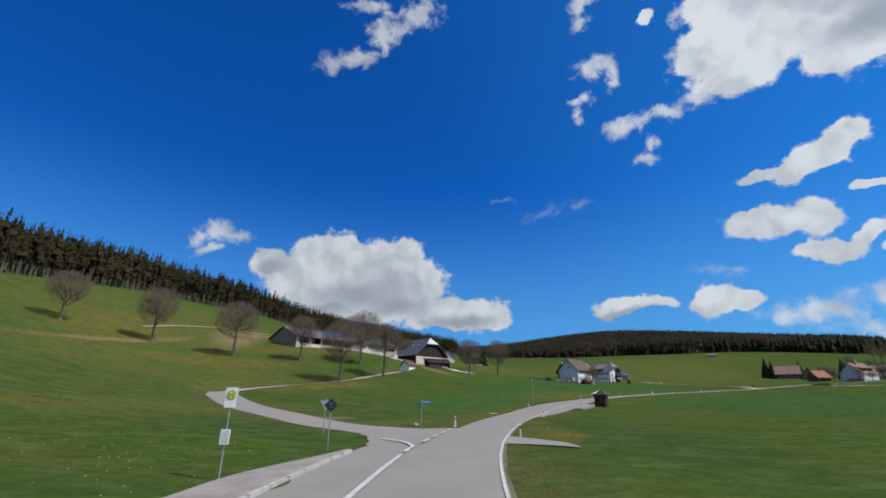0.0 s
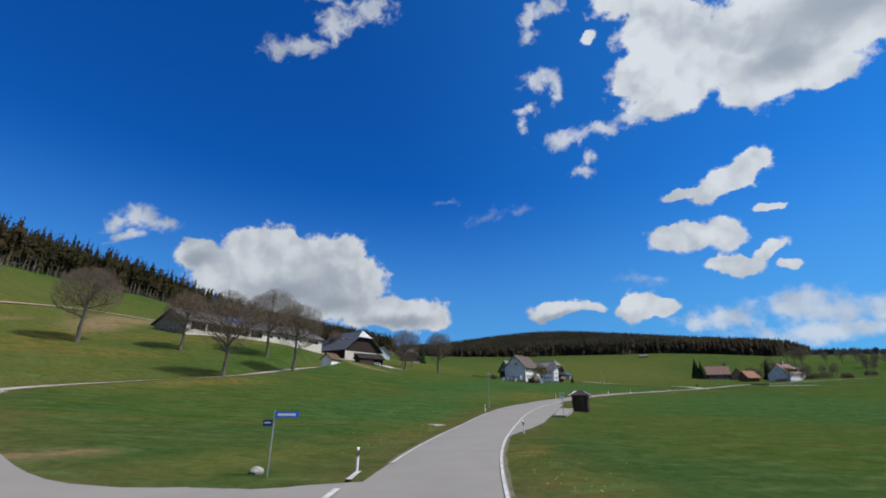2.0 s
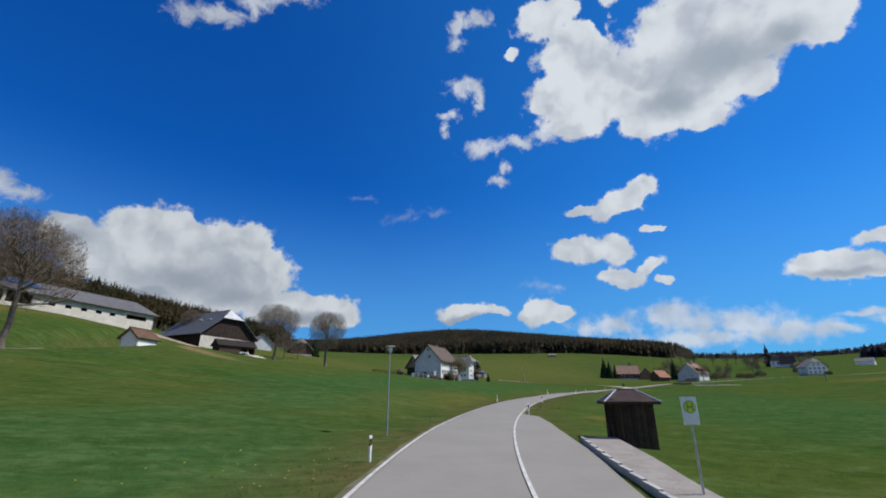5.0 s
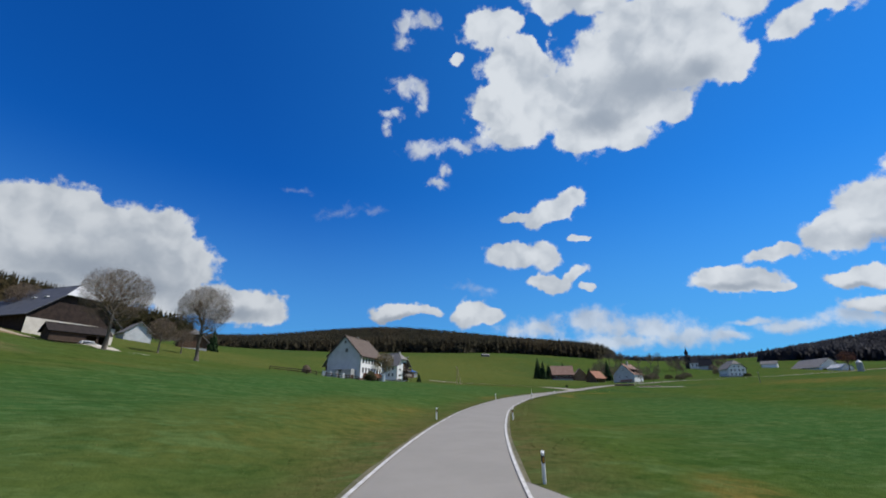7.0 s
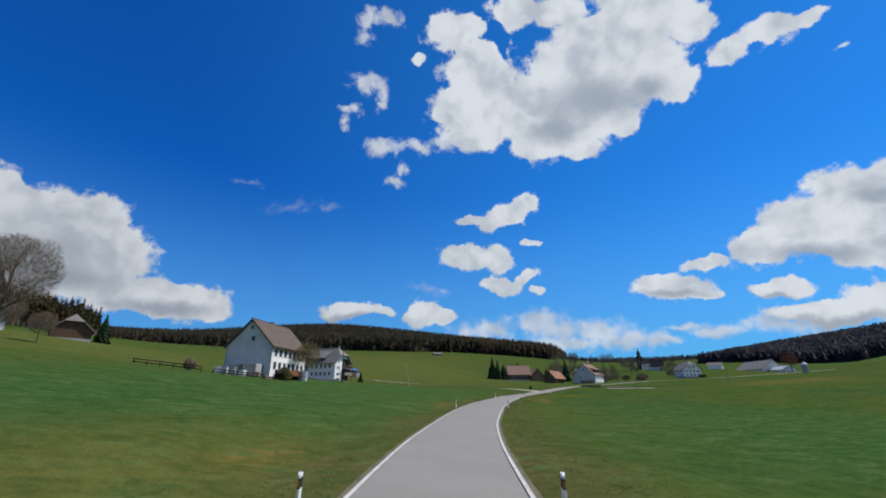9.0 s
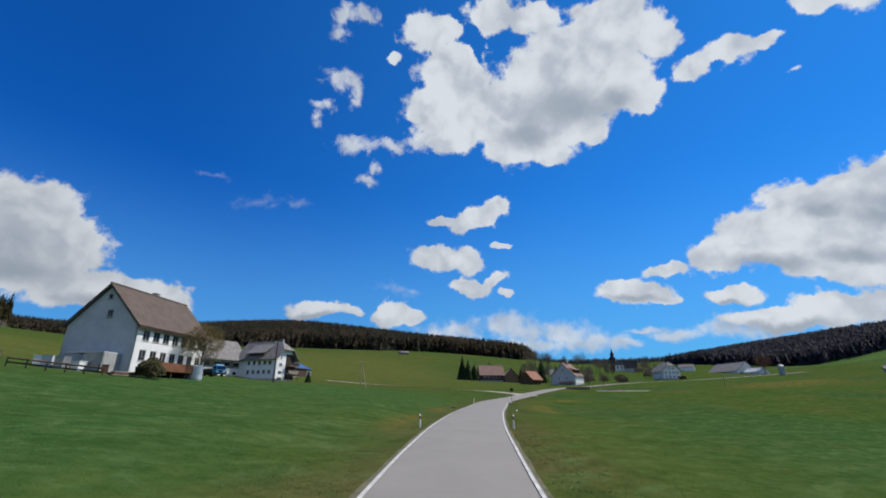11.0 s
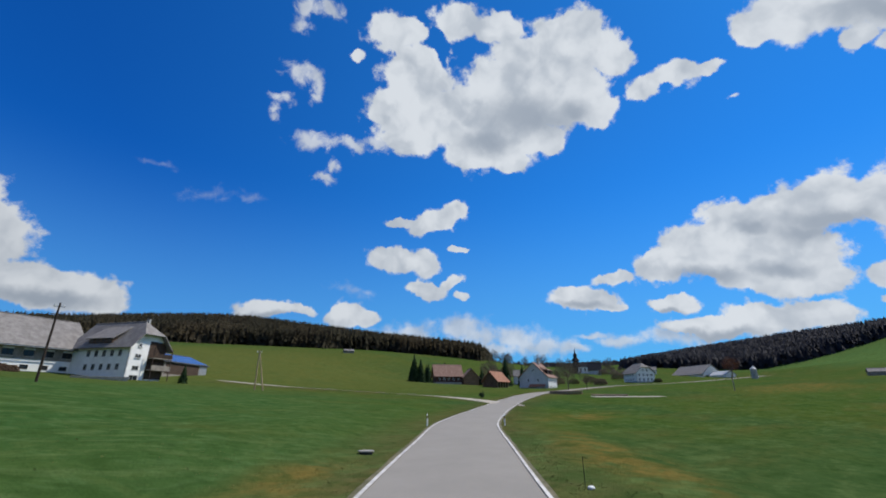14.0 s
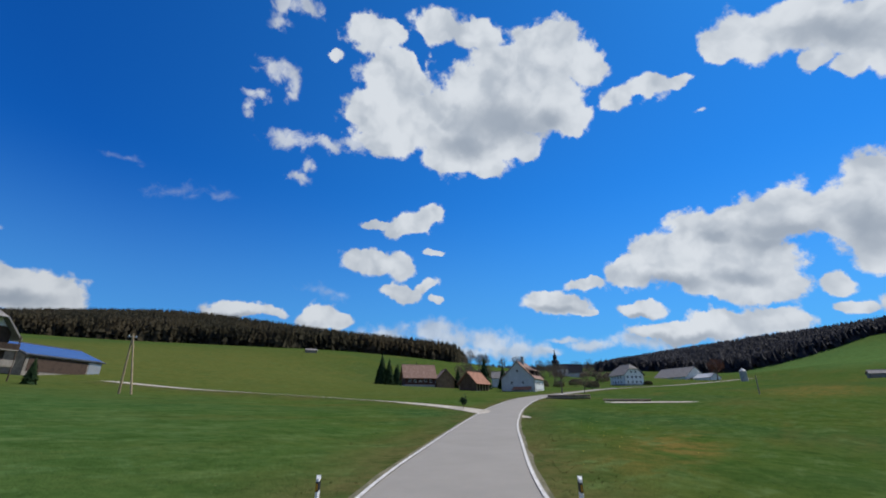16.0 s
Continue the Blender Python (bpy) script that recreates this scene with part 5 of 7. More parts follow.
for i in range(24):
    s = 50.0 + i * 1.52
    if s < S15 + 10.5:
        p, d = along(CENTRE, s, -HALF - 2.97)
        solid("kerb_stone", boxes((-0.75, 0.75, -0.08, 0.08, -0.25, 0.10)), KERB, "pale kerb stone along the bus platform", "kerb stone", "platform kerb",
              m=pose(p.x, p.y, p.z, 0, 0, math.degrees(math.atan2(d[1], d[0]))))

# lay-by and bus shelter on the other side
B0, B1 = run_at(11.5, 68.0), run_at(23.0, 92.0)
band("lay_by", 124.0, 176.0, lambda s: HALF - 0.3, lambda s: float(np.interp(s, (124.0, 132.0, 137.0, 143.0, 153.0, 160.0, 167.0, 173.0, 176.0), (2.75, 4.4, 5.2, 5.6, 6.0, 5.6, 5.15, 4.3, 2.75))), ASPHALT, "asphalt bus lay-by", "bus bay", 0.02)
raised("shelter_platform", 144.0, 157.0, lambda s: 6.22, lambda s: 7.5 + 0.4 * ease(s, 144, 152), 0.12, PAVING, "brownish paved platform of the bus shelter", "pavement")
for i in range(10):
    p, d = along(CENTRE, 144.0 + 1.3 * i + 0.65, 6.13)
    solid("kerb_stone", boxes((-0.64, 0.64, -0.08, 0.08, -0.45, 0.15)), KERB, "pale kerb stone along the shelter platform", "kerb stone", "platform kerb",
          m=pose(p.x, p.y, p.z, 0, 0, math.degrees(math.atan2(d[1], d[0]))))


def bus_shelter(m):
    """A boarded hut, open towards the road (its -y), with a low hipped roof."""
    ob = thing("bus_shelter", m, "dark boarded wooden bus shelter with a low hipped roof", "shelter")
    w, d, h, top = 2.6, 2.1, 2.12, 2.78
    for i in range(18):
        x = -w / 2 + w * i / 18
        part("board", boxes((x + 0.006, x + w / 18 - 0.006, d / 2 - 0.03, d / 2, -0.3, h)), WOOD_DARK, ob)
    for side in (-1, 1):
        for i in range(14):
            y = -d / 2 + d * i / 14
            part("board", boxes((side * w / 2 - 0.03, side * w / 2, y + 0.006, y + d / 14 - 0.006, -0.3, h)), WOOD_DARK, ob)
    for i in range(4):
        x = -w / 2 + 0.06 + (w - 0.12) * i / 3
        part("post", boxes((x - 0.06, x + 0.06, -d / 2, -d / 2 + 0.12, -0.3, h)), WOOD_DARK, ob)
    part("lintel", boxes((-w / 2, w / 2, -d / 2 - 0.004, -d / 2 + 0.116, h, h + 0.16)), WOOD_DARK, ob)
    for side in (-1, 1):
        part("front_panel", boxes((side * w / 2 - (0.75 if side > 0 else 0.06), side * w / 2 + (0.75 if side < 0 else -0.06), -d / 2 + 0.02, -d / 2 + 0.06, -0.3, 1.0)), WOOD_DARK, ob)
    part("bench", boxes((-w / 2 + 0.1, w / 2 - 0.1, d / 2 - 0.5, d / 2 - 0.08, 0.42, 0.47)), WOOD_BROWN, ob)
    ex, ey, ez, r = w / 2 + 0.20, d / 2 + 0.36, h + 0.04, 0.5
    eaves, tips = [(-ex, -ey, ez), (ex, -ey, ez), (ex, ey, ez), (-ex, ey, ez)], [(0, -r, top), (0, r, top)]
    for q in ([eaves[0], eaves[1], tips[0]], [eaves[1], eaves[2], tips[1], tips[0]], [eaves[2], eaves[3], tips[1]], [eaves[3], eaves[0], tips[0], tips[1]]):
        bm = bmesh.new()
        slab(bm, q, 0.06)
        part("roof_slope", bm, SHELTER_ROOF, ob, "red-brown roofing felt")
    for i, k in ((0, 0), (1, 0), (2, 1), (3, 1)):
        bm = bmesh.new()
        tube(bm, [Vector(eaves[i]), Vector(tips[k])], [0.045, 0.045], 6)
        part("hip_trim", bm, STEEL, ob, "pale metal hip trim")
    bm = bmesh.new()
    tube(bm, [Vector(tips[0]), Vector(tips[1])], [0.05, 0.05], 6)
    part("ridge_cap", bm, SHELTER_ROOF, ob)
    part("fascia", boxes((-ex, ex, -ey, -ey + 0.04, ez - 0.14, ez - 0.02), (-ex, ex, ey - 0.04, ey, ez - 0.14, ez - 0.02), (-ex, -ex + 0.04, -ey + 0.042, ey - 0.042, ez - 0.14, ez - 0.02), (ex - 0.04, ex, -ey + 0.042, ey - 0.042, ez - 0.14, ez - 0.02)), WOOD_DARK, ob)
    return ob


SHELTER_ROOF = mottled("red_brown_roofing_felt", (0.034, 0.022, 0.021), (0.060, 0.038, 0.036), 1.2, 0.95, grain=9.0, relief=0.01)
bus_shelter(pose(31.5, 89.35, 1.02, 0, 0, 58 - 180))


def bus_stop(x, y, face, tall=2.7, timetable=True):
    z = ground(x, y)
    ob = thing("bus_stop_sign", pose(x, y, z - 0.05, 0, 0, face), "bus stop sign, white panel with yellow disc, steel pole", "bus stop sign")
    part("pole", pillar(0, 0, -0.4, tall, 0.035, 8), STEEL, ob)
    plate = part("sign_plate", boxes((-0.22, 0.22, -0.06, -0.035, tall - 0.66, tall + 0.10)), PLASTIC_WHITE, ob)
    for r, y0, mat, nm in ((0.175, -0.072, SIGN_GREEN, "ring"), (0.150, -0.080, SIGN_YELLOW, "disc")):
        bm = bmesh.new()
        tube(bm, [Vector((0, y0 + 0.012, tall - 0.18)), Vector((0, y0, tall - 0.18))], [r, r], 20)
        part(nm, bm, mat, plate)
    part("letter", boxes((-0.09, -0.055, -0.088, -0.081, tall - 0.29, tall - 0.07), (0.055, 0.09, -0.088, -0.081, tall - 0.29, tall - 0.07), (-0.055, 0.055, -0.088, -0.081, tall - 0.20, tall - 0.16)), SIGN_GREEN, plate)
    if not timetable:
        return ob
    board = part("timetable_case", boxes((-0.17, 0.17, -0.10, -0.03, 1.30, 1.84)), PLASTIC_WHITE, ob)
    part("paper", boxes((-0.14, 0.14, -0.105, -0.10, 1.34, 1.80)), RENDER_GREY, board)
    return ob


bus_stop(-8.5, 18.0, 10, 3.3)
bus_stop(24.3, 79.1, -25, 2.75, timetable=False)


def sign_back(x, y, face, shape, tall, size, label):
    z = ground(x, y)
    ob = thing("road_sign", pose(x, y, z - 0.05, 0, 0, face), label, "road sign")
    part("pole", pillar(0, 0.05, -0.4, tall, 0.035, 8), STEEL, ob)
    bm = bmesh.new()
    c = Vector((0, 0, tall - size * 0.55))
    if shape == "triangle":
        pts = [c + Vector(q) * size for q in ((-0.5, 0, 0.43), (0, 0, -0.43), (0.5, 0, 0.43))]
    else:
        pts = [c + Vector(q) * size for q in ((0, 0, 0.62), (-0.62, 0, 0), (0, 0, -0.62), (0.62, 0, 0))]
    slab(bm, [p + Vector((0, 0, 0)) for p in pts], 0.02)
    plate = part("sign_plate", bm, SIGN_BACK if shape == "triangle" else mottled("dark_sign_back", (0.012, 0.018, 0.028), (0.026, 0.036, 0.052), 3.0, 0.5, 0.2, 0.5, grain=20.0), ob)
    part("clamp", boxes((-0.10, 0.10, 0.0, 0.09, c.z + 0.08, c.z + 0.12), (-0.10, 0.10, 0.0, 0.09, c.z - 0.12, c.z - 0.08)), STEEL, plate)
    return ob


sign_back(-9.34, 35.83, 10, "triangle", 2.66, 0.92, "back of a grey triangular give-way sign on a pole")
sign_back(-6.72, 27.05, 20, "diamond", 2.90, 0.66, "dark back of a diamond-shaped sign on a pole")


def street_lamp(x, y, tall):
    """A tapering steel pole with a frosted shade under a flat round cap."""
    ob = thing("street_lamp", pose(x, y, ground(x, y) - 0.05), "grey steel street lamp with frosted shade under a round cap", "street lamp")
    bm = bmesh.new()
    tube(bm, [Vector((0, 0, -0.4)), Vector((0, 0, 1.1)), Vector((0, 0, 1.14)), Vector((0, 0, tall - 0.42))], [0.062, 0.062, 0.050, 0.036], 12)
    part("pole", bm, STEEL, ob)
    part("collar", pillar(0, 0, tall - 0.44, tall - 0.36, 0.075, 14), STEEL, ob)
    bm = bmesh.new()
    tube(bm, [Vector((0, 0, z)) for z in (tall - 0.36, tall - 0.33, tall - 0.04)], [0.085, 0.11, 0.15], 20)
    part("shade", bm, FROSTED, ob, "milky white shade")
    bm = bmesh.new()
    tube(bm, [Vector((0, 0, z)) for z in (tall - 0.05, tall - 0.02, tall + 0.01, tall + 0.04)], [0.29, 0.315, 0.29, 0.06], 28)
    part("cap", bm, LAMP_CAP, ob, "pale green-grey round cap")
    return ob


FROSTED = mottled("frosted_plastic", (0.50, 0.54, 0.58), (0.60, 0.63, 0.66), 3.0, 0.35, 0.0, 0.5, grain=15.0, relief=0.001)
LAMP_CAP = mottled("weathered_pale_lamp_cap", (0.36, 0.39, 0.33), (0.50, 0.52, 0.46), 3.0, 0.55, 0.0, 0.4, grain=15.0, relief=0.001)
street_lamp(19.3, 95.7, 5.2)


def finger_post(x, y):
    z = ground(x, y)
    ob = thing("finger_post", pose(x, y, z - 0.05, 0, 0, -6), "blue direction sign on a steel pole", "direction sign")
    part("pole", pillar(0, 0, -0.4, 2.60, 0.035, 8), STEEL, ob)
    bm = bmesh.new()
    slab(bm, [(0.04, -0.045, 2.30), (1.0, -0.045, 2.31), (1.05, -0.045, 2.43), (1.0, -0.045, 2.55), (0.04, -0.045, 2.55)], 0.02)
    arm = part("arrow_board", bm, SIGN_BLUE, ob)
    part("writing_bar", boxes((0.14, 0.90, -0.05, -0.046, 2.38, 2.47)), PLASTIC_WHITE, arm)
    low = part("small_board", boxes((-0.42, -0.04, -0.06, -0.04, 1.97, 2.23)), mottled("dark_blue_board", (0.01, 0.03, 0.12), (0.02, 0.05, 0.16), 3.0, 0.4, grain=20.0), ob)
    part("writing_bar", boxes((-0.37, -0.10, -0.066, -0.061, 2.09, 2.13)), PLASTIC_WHITE, low)
    return ob


finger_post(-2.25, 47.2)


def delineator(m):
    """A roadside marker post: white, slanted top, black slanted band with a reflector."""
    ob = thing("marker_post", m, "white roadside marker post with slanted black band", "marker post", "roadside marker posts")
    def shaft(z0, z1, k, top=0.0):
        bm = bmesh.new()
        low = [(-0.06 * k, 0.05 * k), (0.06 * k, 0.05 * k), (0.03 * k, -0.05 * k), (-0.03 * k, -0.05 * k)]
        a = [bm.verts.new((x, y, z0 + (0.05 if y > 0 and z0 > 0 else 0.0))) for x, y in low]
        b = [bm.verts.new((x, y, z1 + ((0.05 + top) if y > 0 else 0.0))) for x, y in low]
        bm.faces.new(a)
        bm.faces.new(b[::-1])
        for i in range(4):
            bm.faces.new((a[i], b[i], b[(i + 1) % 4], a[(i + 1) % 4]))
        return bm
    part("shaft", shaft(-0.25, 0.93, 1.0, 0.03), PLASTIC_WHITE, ob)
    bnd = part("band", shaft(0.62, 0.86, 1.06), PLASTIC_BLACK, ob)
    part("reflector", boxes((-0.022, 0.022, -0.066, -0.054, 0.66, 0.82)), REFLECTOR, bnd)
    return ob


first_post = None
for x, y, k in ((1.3, 48.4, -3.8), (5.9, 36.6, 3.6), (14.2, 64.4, 3.7), (19.3, 86.6, -3.5), (36.0, 108.2, 3.3), (44.75, 130.8, 0), (50.1, 126.7, 0),
                (79.25, 168.9, 0), (84.1, 163.5, 0), (116.7, 201.3, 0), (121.0, 195.8, 0), (-3.2, -8.0, -8.2)):
    p, d = along(CENTRE, run_at(x, y), k)
    if not k:
        p.x, p.y = x, y
    m = pose(p.x, p.y, max(ground(p.x, p.y), p.z - 0.12) - 0.02, 0, 0, math.degrees(math.atan2(d[1], d[0])) - 90)
    first_post = delineator(m) if first_post is None else (copy_thing(first_post, m) and first_post)

# markings of the junction: the hooked edge line and the dashes across the mouth
JZ = along(CENTRE, J0, 0.0)[0].z + 0.03
hook = np.array([tuple(along(CENTRE, 86.0, before_junction(86.0))[0]), (-1.87, 28.2, JZ), (-2.10, 29.6, JZ), (-2.75, 31.3, JZ), (-3.5, 32.4, JZ), (-4.5, 33.45, JZ)])
solid("junction_line", strip(smooth_line(hook, 0.4), -0.12, 0.12, 0.036), LINE_PAINT, "white line hooking into the side road", "road marking", kind="structure")
for i in range(5):
    y0 = 31.1 + 3.75 * i
    dash = np.array([(-1.34 + (y - 31.0) * 0.160, y, JZ) for y in np.arange(y0, y0 + 2.05, 0.4)])
    solid("dash", strip(dash, -0.12, 0.12, 0.036), LINE_PAINT, "white dash across the mouth of the side road", "road marking", "junction dashes", kind="structure")

# field entrances, slabs and worn edges
def patch(name, pts, mat, label, category, lift=0.03, kind="structure"):
    bm = bmesh.new()
    c = Vector((sum(p[0] for p in pts) / len(pts), sum(p[1] for p in pts) / len(pts)))
    ring = []
    for i, p in enumerate(pts):
        q = pts[(i + 1) % len(pts)]
        for k in range(6):
            f = k / 6
            x, y = p[0] + (q[0] - p[0]) * f, p[1] + (q[1] - p[1]) * f
            w = 1 + 0.06 * noise.noise(Vector((x * 0.9, y * 0.9, 1.0)))
            ring.append((c.x + (x - c.x) * w, c.y + (y - c.y) * w))
    rows = []
    for f in (1.0, 0.75, 0.5, 0.25):
        rows.append([bm.verts.new((c.x + (x - c.x) * f, c.y + (y - c.y) * f, ground(c.x + (x - c.x) * f, c.y + (y - c.y) * f) + lift)) for x, y in ring])
    n = len(ring)
    for a, b in zip(rows, rows[1:]):
        for i in range(n):
            bm.faces.new((a[i], a[(i + 1) % n], b[(i + 1) % n], b[i]))
    bm.faces.new(rows[-1])
    return solid(name, bm, mat, label, category, kind=kind)


patch("junction_apron", [(-10.5, 41.2), (-8.6, 38.9), (-6.9, 37.2), (-5.9, 35.4), (-5.2, 32.6), (-4.95, 29.8), (-2.0, 29.8), (1.0, 31.0), (1.2, 36.0), (1.6, 40.0), (-4.5, 41.0)], ASPHALT, "grey asphalt corner of the side road's mouth", "road", 0.045)
patch("field_entrance", [(4.0, 31.0), (9.0, 29.9), (8.8, 32.2), (5.2, 36.6)], PAVING, "worn brownish field entrance", "field entrance", 0.06)
patch("gravel_strip", [(192, 219.5), (194, 222.5), (208, 210.0), (207, 207.5)], GRAVEL, "pale gravel strip in the meadow", "gravel strip", 0.06)
patch("farm_yard", [(-8, 222), (6, 220), (18, 232), (14, 244), (-2, 236)], GRAVEL, "pale gravel yard of the hill farm", "yard", 0.06)
bm = boxes((-0.9, 0.9, -0.4, 0.4, -0.2, 0.10))
bmesh.ops.bevel(bm, geom=bm.edges[:], offset=0.03, segments=1, affect="EDGES")
solid("concrete_slab", bm, KERB, "weathered concrete slab in the grass", "slab", m=pose(8.1, 72.4, ground(8.1, 72.4) - 0.03, 2, 3, 40))
STONE_DARK = mottled("dark_concrete", (0.030, 0.030, 0.028), (0.065, 0.063, 0.058), 2.0, 0.9, grain=12.0, relief=0.02)
manhole = thing("manhole", pose(102.6, 191.4, ground(102.6, 191.4)), "dark concrete manhole with a raised lid in the grass", "manhole")
part("ring", pillar(0, 0, -0.3, 0.10, 0.36, 18), STONE_DARK, manhole)
part("lid", pillar(0, 0, 0.11, 0.17, 0.41, 18), STONE, manhole)
marker = thing("marker_rod", pose(103.0, 179.4, ground(103.0, 179.4) - 0.02), "thin dark marker rod beside a pale round stone", "marker rod")
part("rod", pillar(0.02, 0.1, -0.2, 1.0, 0.012, 6), PLASTIC_BLACK, marker)
for x, y, r, mat, label in ((103.0, 179.28, 0.13, PLASTIC_WHITE, "rounded white stone in the verge"), (-2.85, 47.9, 0.30, STONE, "rounded pale stone in the verge")):
    bm = bmesh.new()
    bmesh.ops.create_icosphere(bm, subdivisions=2, radius=r)
    for v in bm.verts:
        v.co *= 1 + 0.3 * noise.noise(v.co * 3)
        v.co.z *= 0.6
    solid("stone", bm, mat, label, "stone", m=pose(x, y, ground(x, y) + r * 0.3))


VERGE_EARTH = mottled("worn_earthy_verge", (0.075, 0.074, 0.034), (0.150, 0.132, 0.080), 0.9, 0.95, grain=9.0, relief=0.03)
# shoulders of gravel and bare earth where the tarmac ends
for name, edge, k0, k1 in (("shoulder_right", right_edge, -0.16, 0.04), ("shoulder_left", left_edge, -0.22, 0.02)):
    keep = (RUN >= (J1 if edge is left_edge else 20)) & (RUN <= run_at(235, 249))
    first = RUN[keep][0]

    def rim(k, ragged, seed, edge=edge, first=first):
        return lambda r: edge(k)(first + r) + (0.14 * noise.noise(Vector((r * 0.35, seed, 0))) if ragged else 0.0)

    solid(name, strip(CENTRE[keep], rim(k0, edge is left_edge, 7.0), rim(k1, edge is right_edge, 2.0), -0.012), VERGE_EARTH, "narrow earthy shoulder beside the tarmac", "road shoulder", kind="structure")


# ---- grass and flowers beside the road ----
def tufts(name, count, seed, reach, blade, mat, label, category, only=None, width=0.012):
    """Loose blades in clumps along both verges, densest beside the tarmac."""
    rng = np.random.default_rng(seed)
    verts, faces = [], []
    s = rng.uniform(30, run_at(160, 226), count)
    k = (HALF + 0.35 + rng.exponential(reach, count)) * rng.choice((-1, 1), count)
    run, pts = RUN, []
    px, py = np.interp(s, run, CENTRE[:, 0]), np.interp(s, run, CENTRE[:, 1])
    qx, qy = np.interp(s + 0.5, run, CENTRE[:, 0]), np.interp(s + 0.5, run, CENTRE[:, 1])
    d = np.c_[qx - px, qy - py]
    d /= np.linalg.norm(d, axis=1)[:, None]
    pts = np.c_[px + d[:, 1] * k, py - d[:, 0] * k]
    keep = np.ones(len(pts), bool)
    for line, half, _ in SIDE_ROADS:
        keep &= side_of(pts, line)[0] > half + (6.5 if line is BRANCH else 0.3)
    keep &= ~((k < 0) & (s < S33 + 2) & (k > -HALF - 5.2))
    keep &= ~((k > 0) & (s > B0 - 6) & (s < B0 + 52) & (k < HALF + 6.0))
    for cx, cy, r in ((6.8, 32.5, 4.2), (34.0, 103.5, 5.8)):
        keep &= np.hypot(pts[:, 0] - cx, pts[:, 1] - cy) > r
    if only is not None:
        keep &= np.array([noise.noise(Vector((x * 0.22, y * 0.22, seed))) > only for x, y in pts])
    pts = pts[keep]
    z = heights(pts)
    for (x, y), g in zip(pts, z):
        for _ in range(blade[2]):
            a, h = rng.uniform(0, 6.283), rng.uniform(blade[0], blade[1])
            ox, oy = rng.normal(0, 0.07, 2)
            lx, ly = rng.normal(0, 0.4, 2) * h
            b = len(verts)
            w = width * rng.uniform(0.7, 1.5)
            verts += [(x + ox - w * math.cos(a), y + oy - w * math.sin(a), g + 0.0), (x + ox + w * math.cos(a), y + oy + w * math.sin(a), g + 0.0), (x + ox + lx, y + oy + ly, g + h)]
            faces.append((b, b + 1, b + 2))
    me = bpy.data.meshes.new(name)
    me.from_pydata(verts, [], faces)
    me.materials.append(mat)
    return tagged(new(name, me), label, category, kind="stuff")


def flowers(seed, count):
    rng = np.random.default_rng(seed)
    verts, faces = [], []
    spots = [(-14, 20, 4, 6), (-12, 27, 3, 4), (8.5, 42, 2, 5), (6.0, 66, 2.0, 6), (4, 62, 4, 5), (14, 82, 3, 5),  (-22, 30, 6, 8), (150, 205, 8, 4)]
    for _ in range(count):
        cx, cy, rx, ry = spots[rng.integers(len(spots))]
        x, y = cx + rng.normal(0, rx), cy + rng.normal(0, ry)
        verts.append((x, y))
    pts = np.array(verts)
    d = side_of(pts, CENTRE)[0]
    keep = d > HALF + 1.0
    for line, half, _ in SIDE_ROADS:
        keep &= side_of(pts, line)[0] > half + 2.5
    pts = pts[keep]
    z = heights(pts)
    verts = []
    for (x, y), g in zip(pts, z):
        r, h, b = rng.uniform(0.02, 0.035), rng.uniform(0.08, 0.2), len(verts)
        for i in range(6):
            a = i * math.pi / 3
            verts.append((x + r * math.cos(a), y + r * math.sin(a), g + h))
        verts.append((x, y, g + h + 0.02))
        faces += [(b + i, b + (i + 1) % 6, b + 6) for i in range(6)]
    me = bpy.data.meshes.new("dandelions")
    me.from_pydata(verts, [], faces)
    me.materials.append(FLOWER)
    return tagged(new("dandelions", me), "yellow dandelions scattered through the meadow", "flowers", kind="stuff")


tufts("verge_grass", 15000, 4, 3.2, (0.02, 0.07, 3), BLADES, "loose green grass blades along the road verges", "grass")
flowers(6, 800)


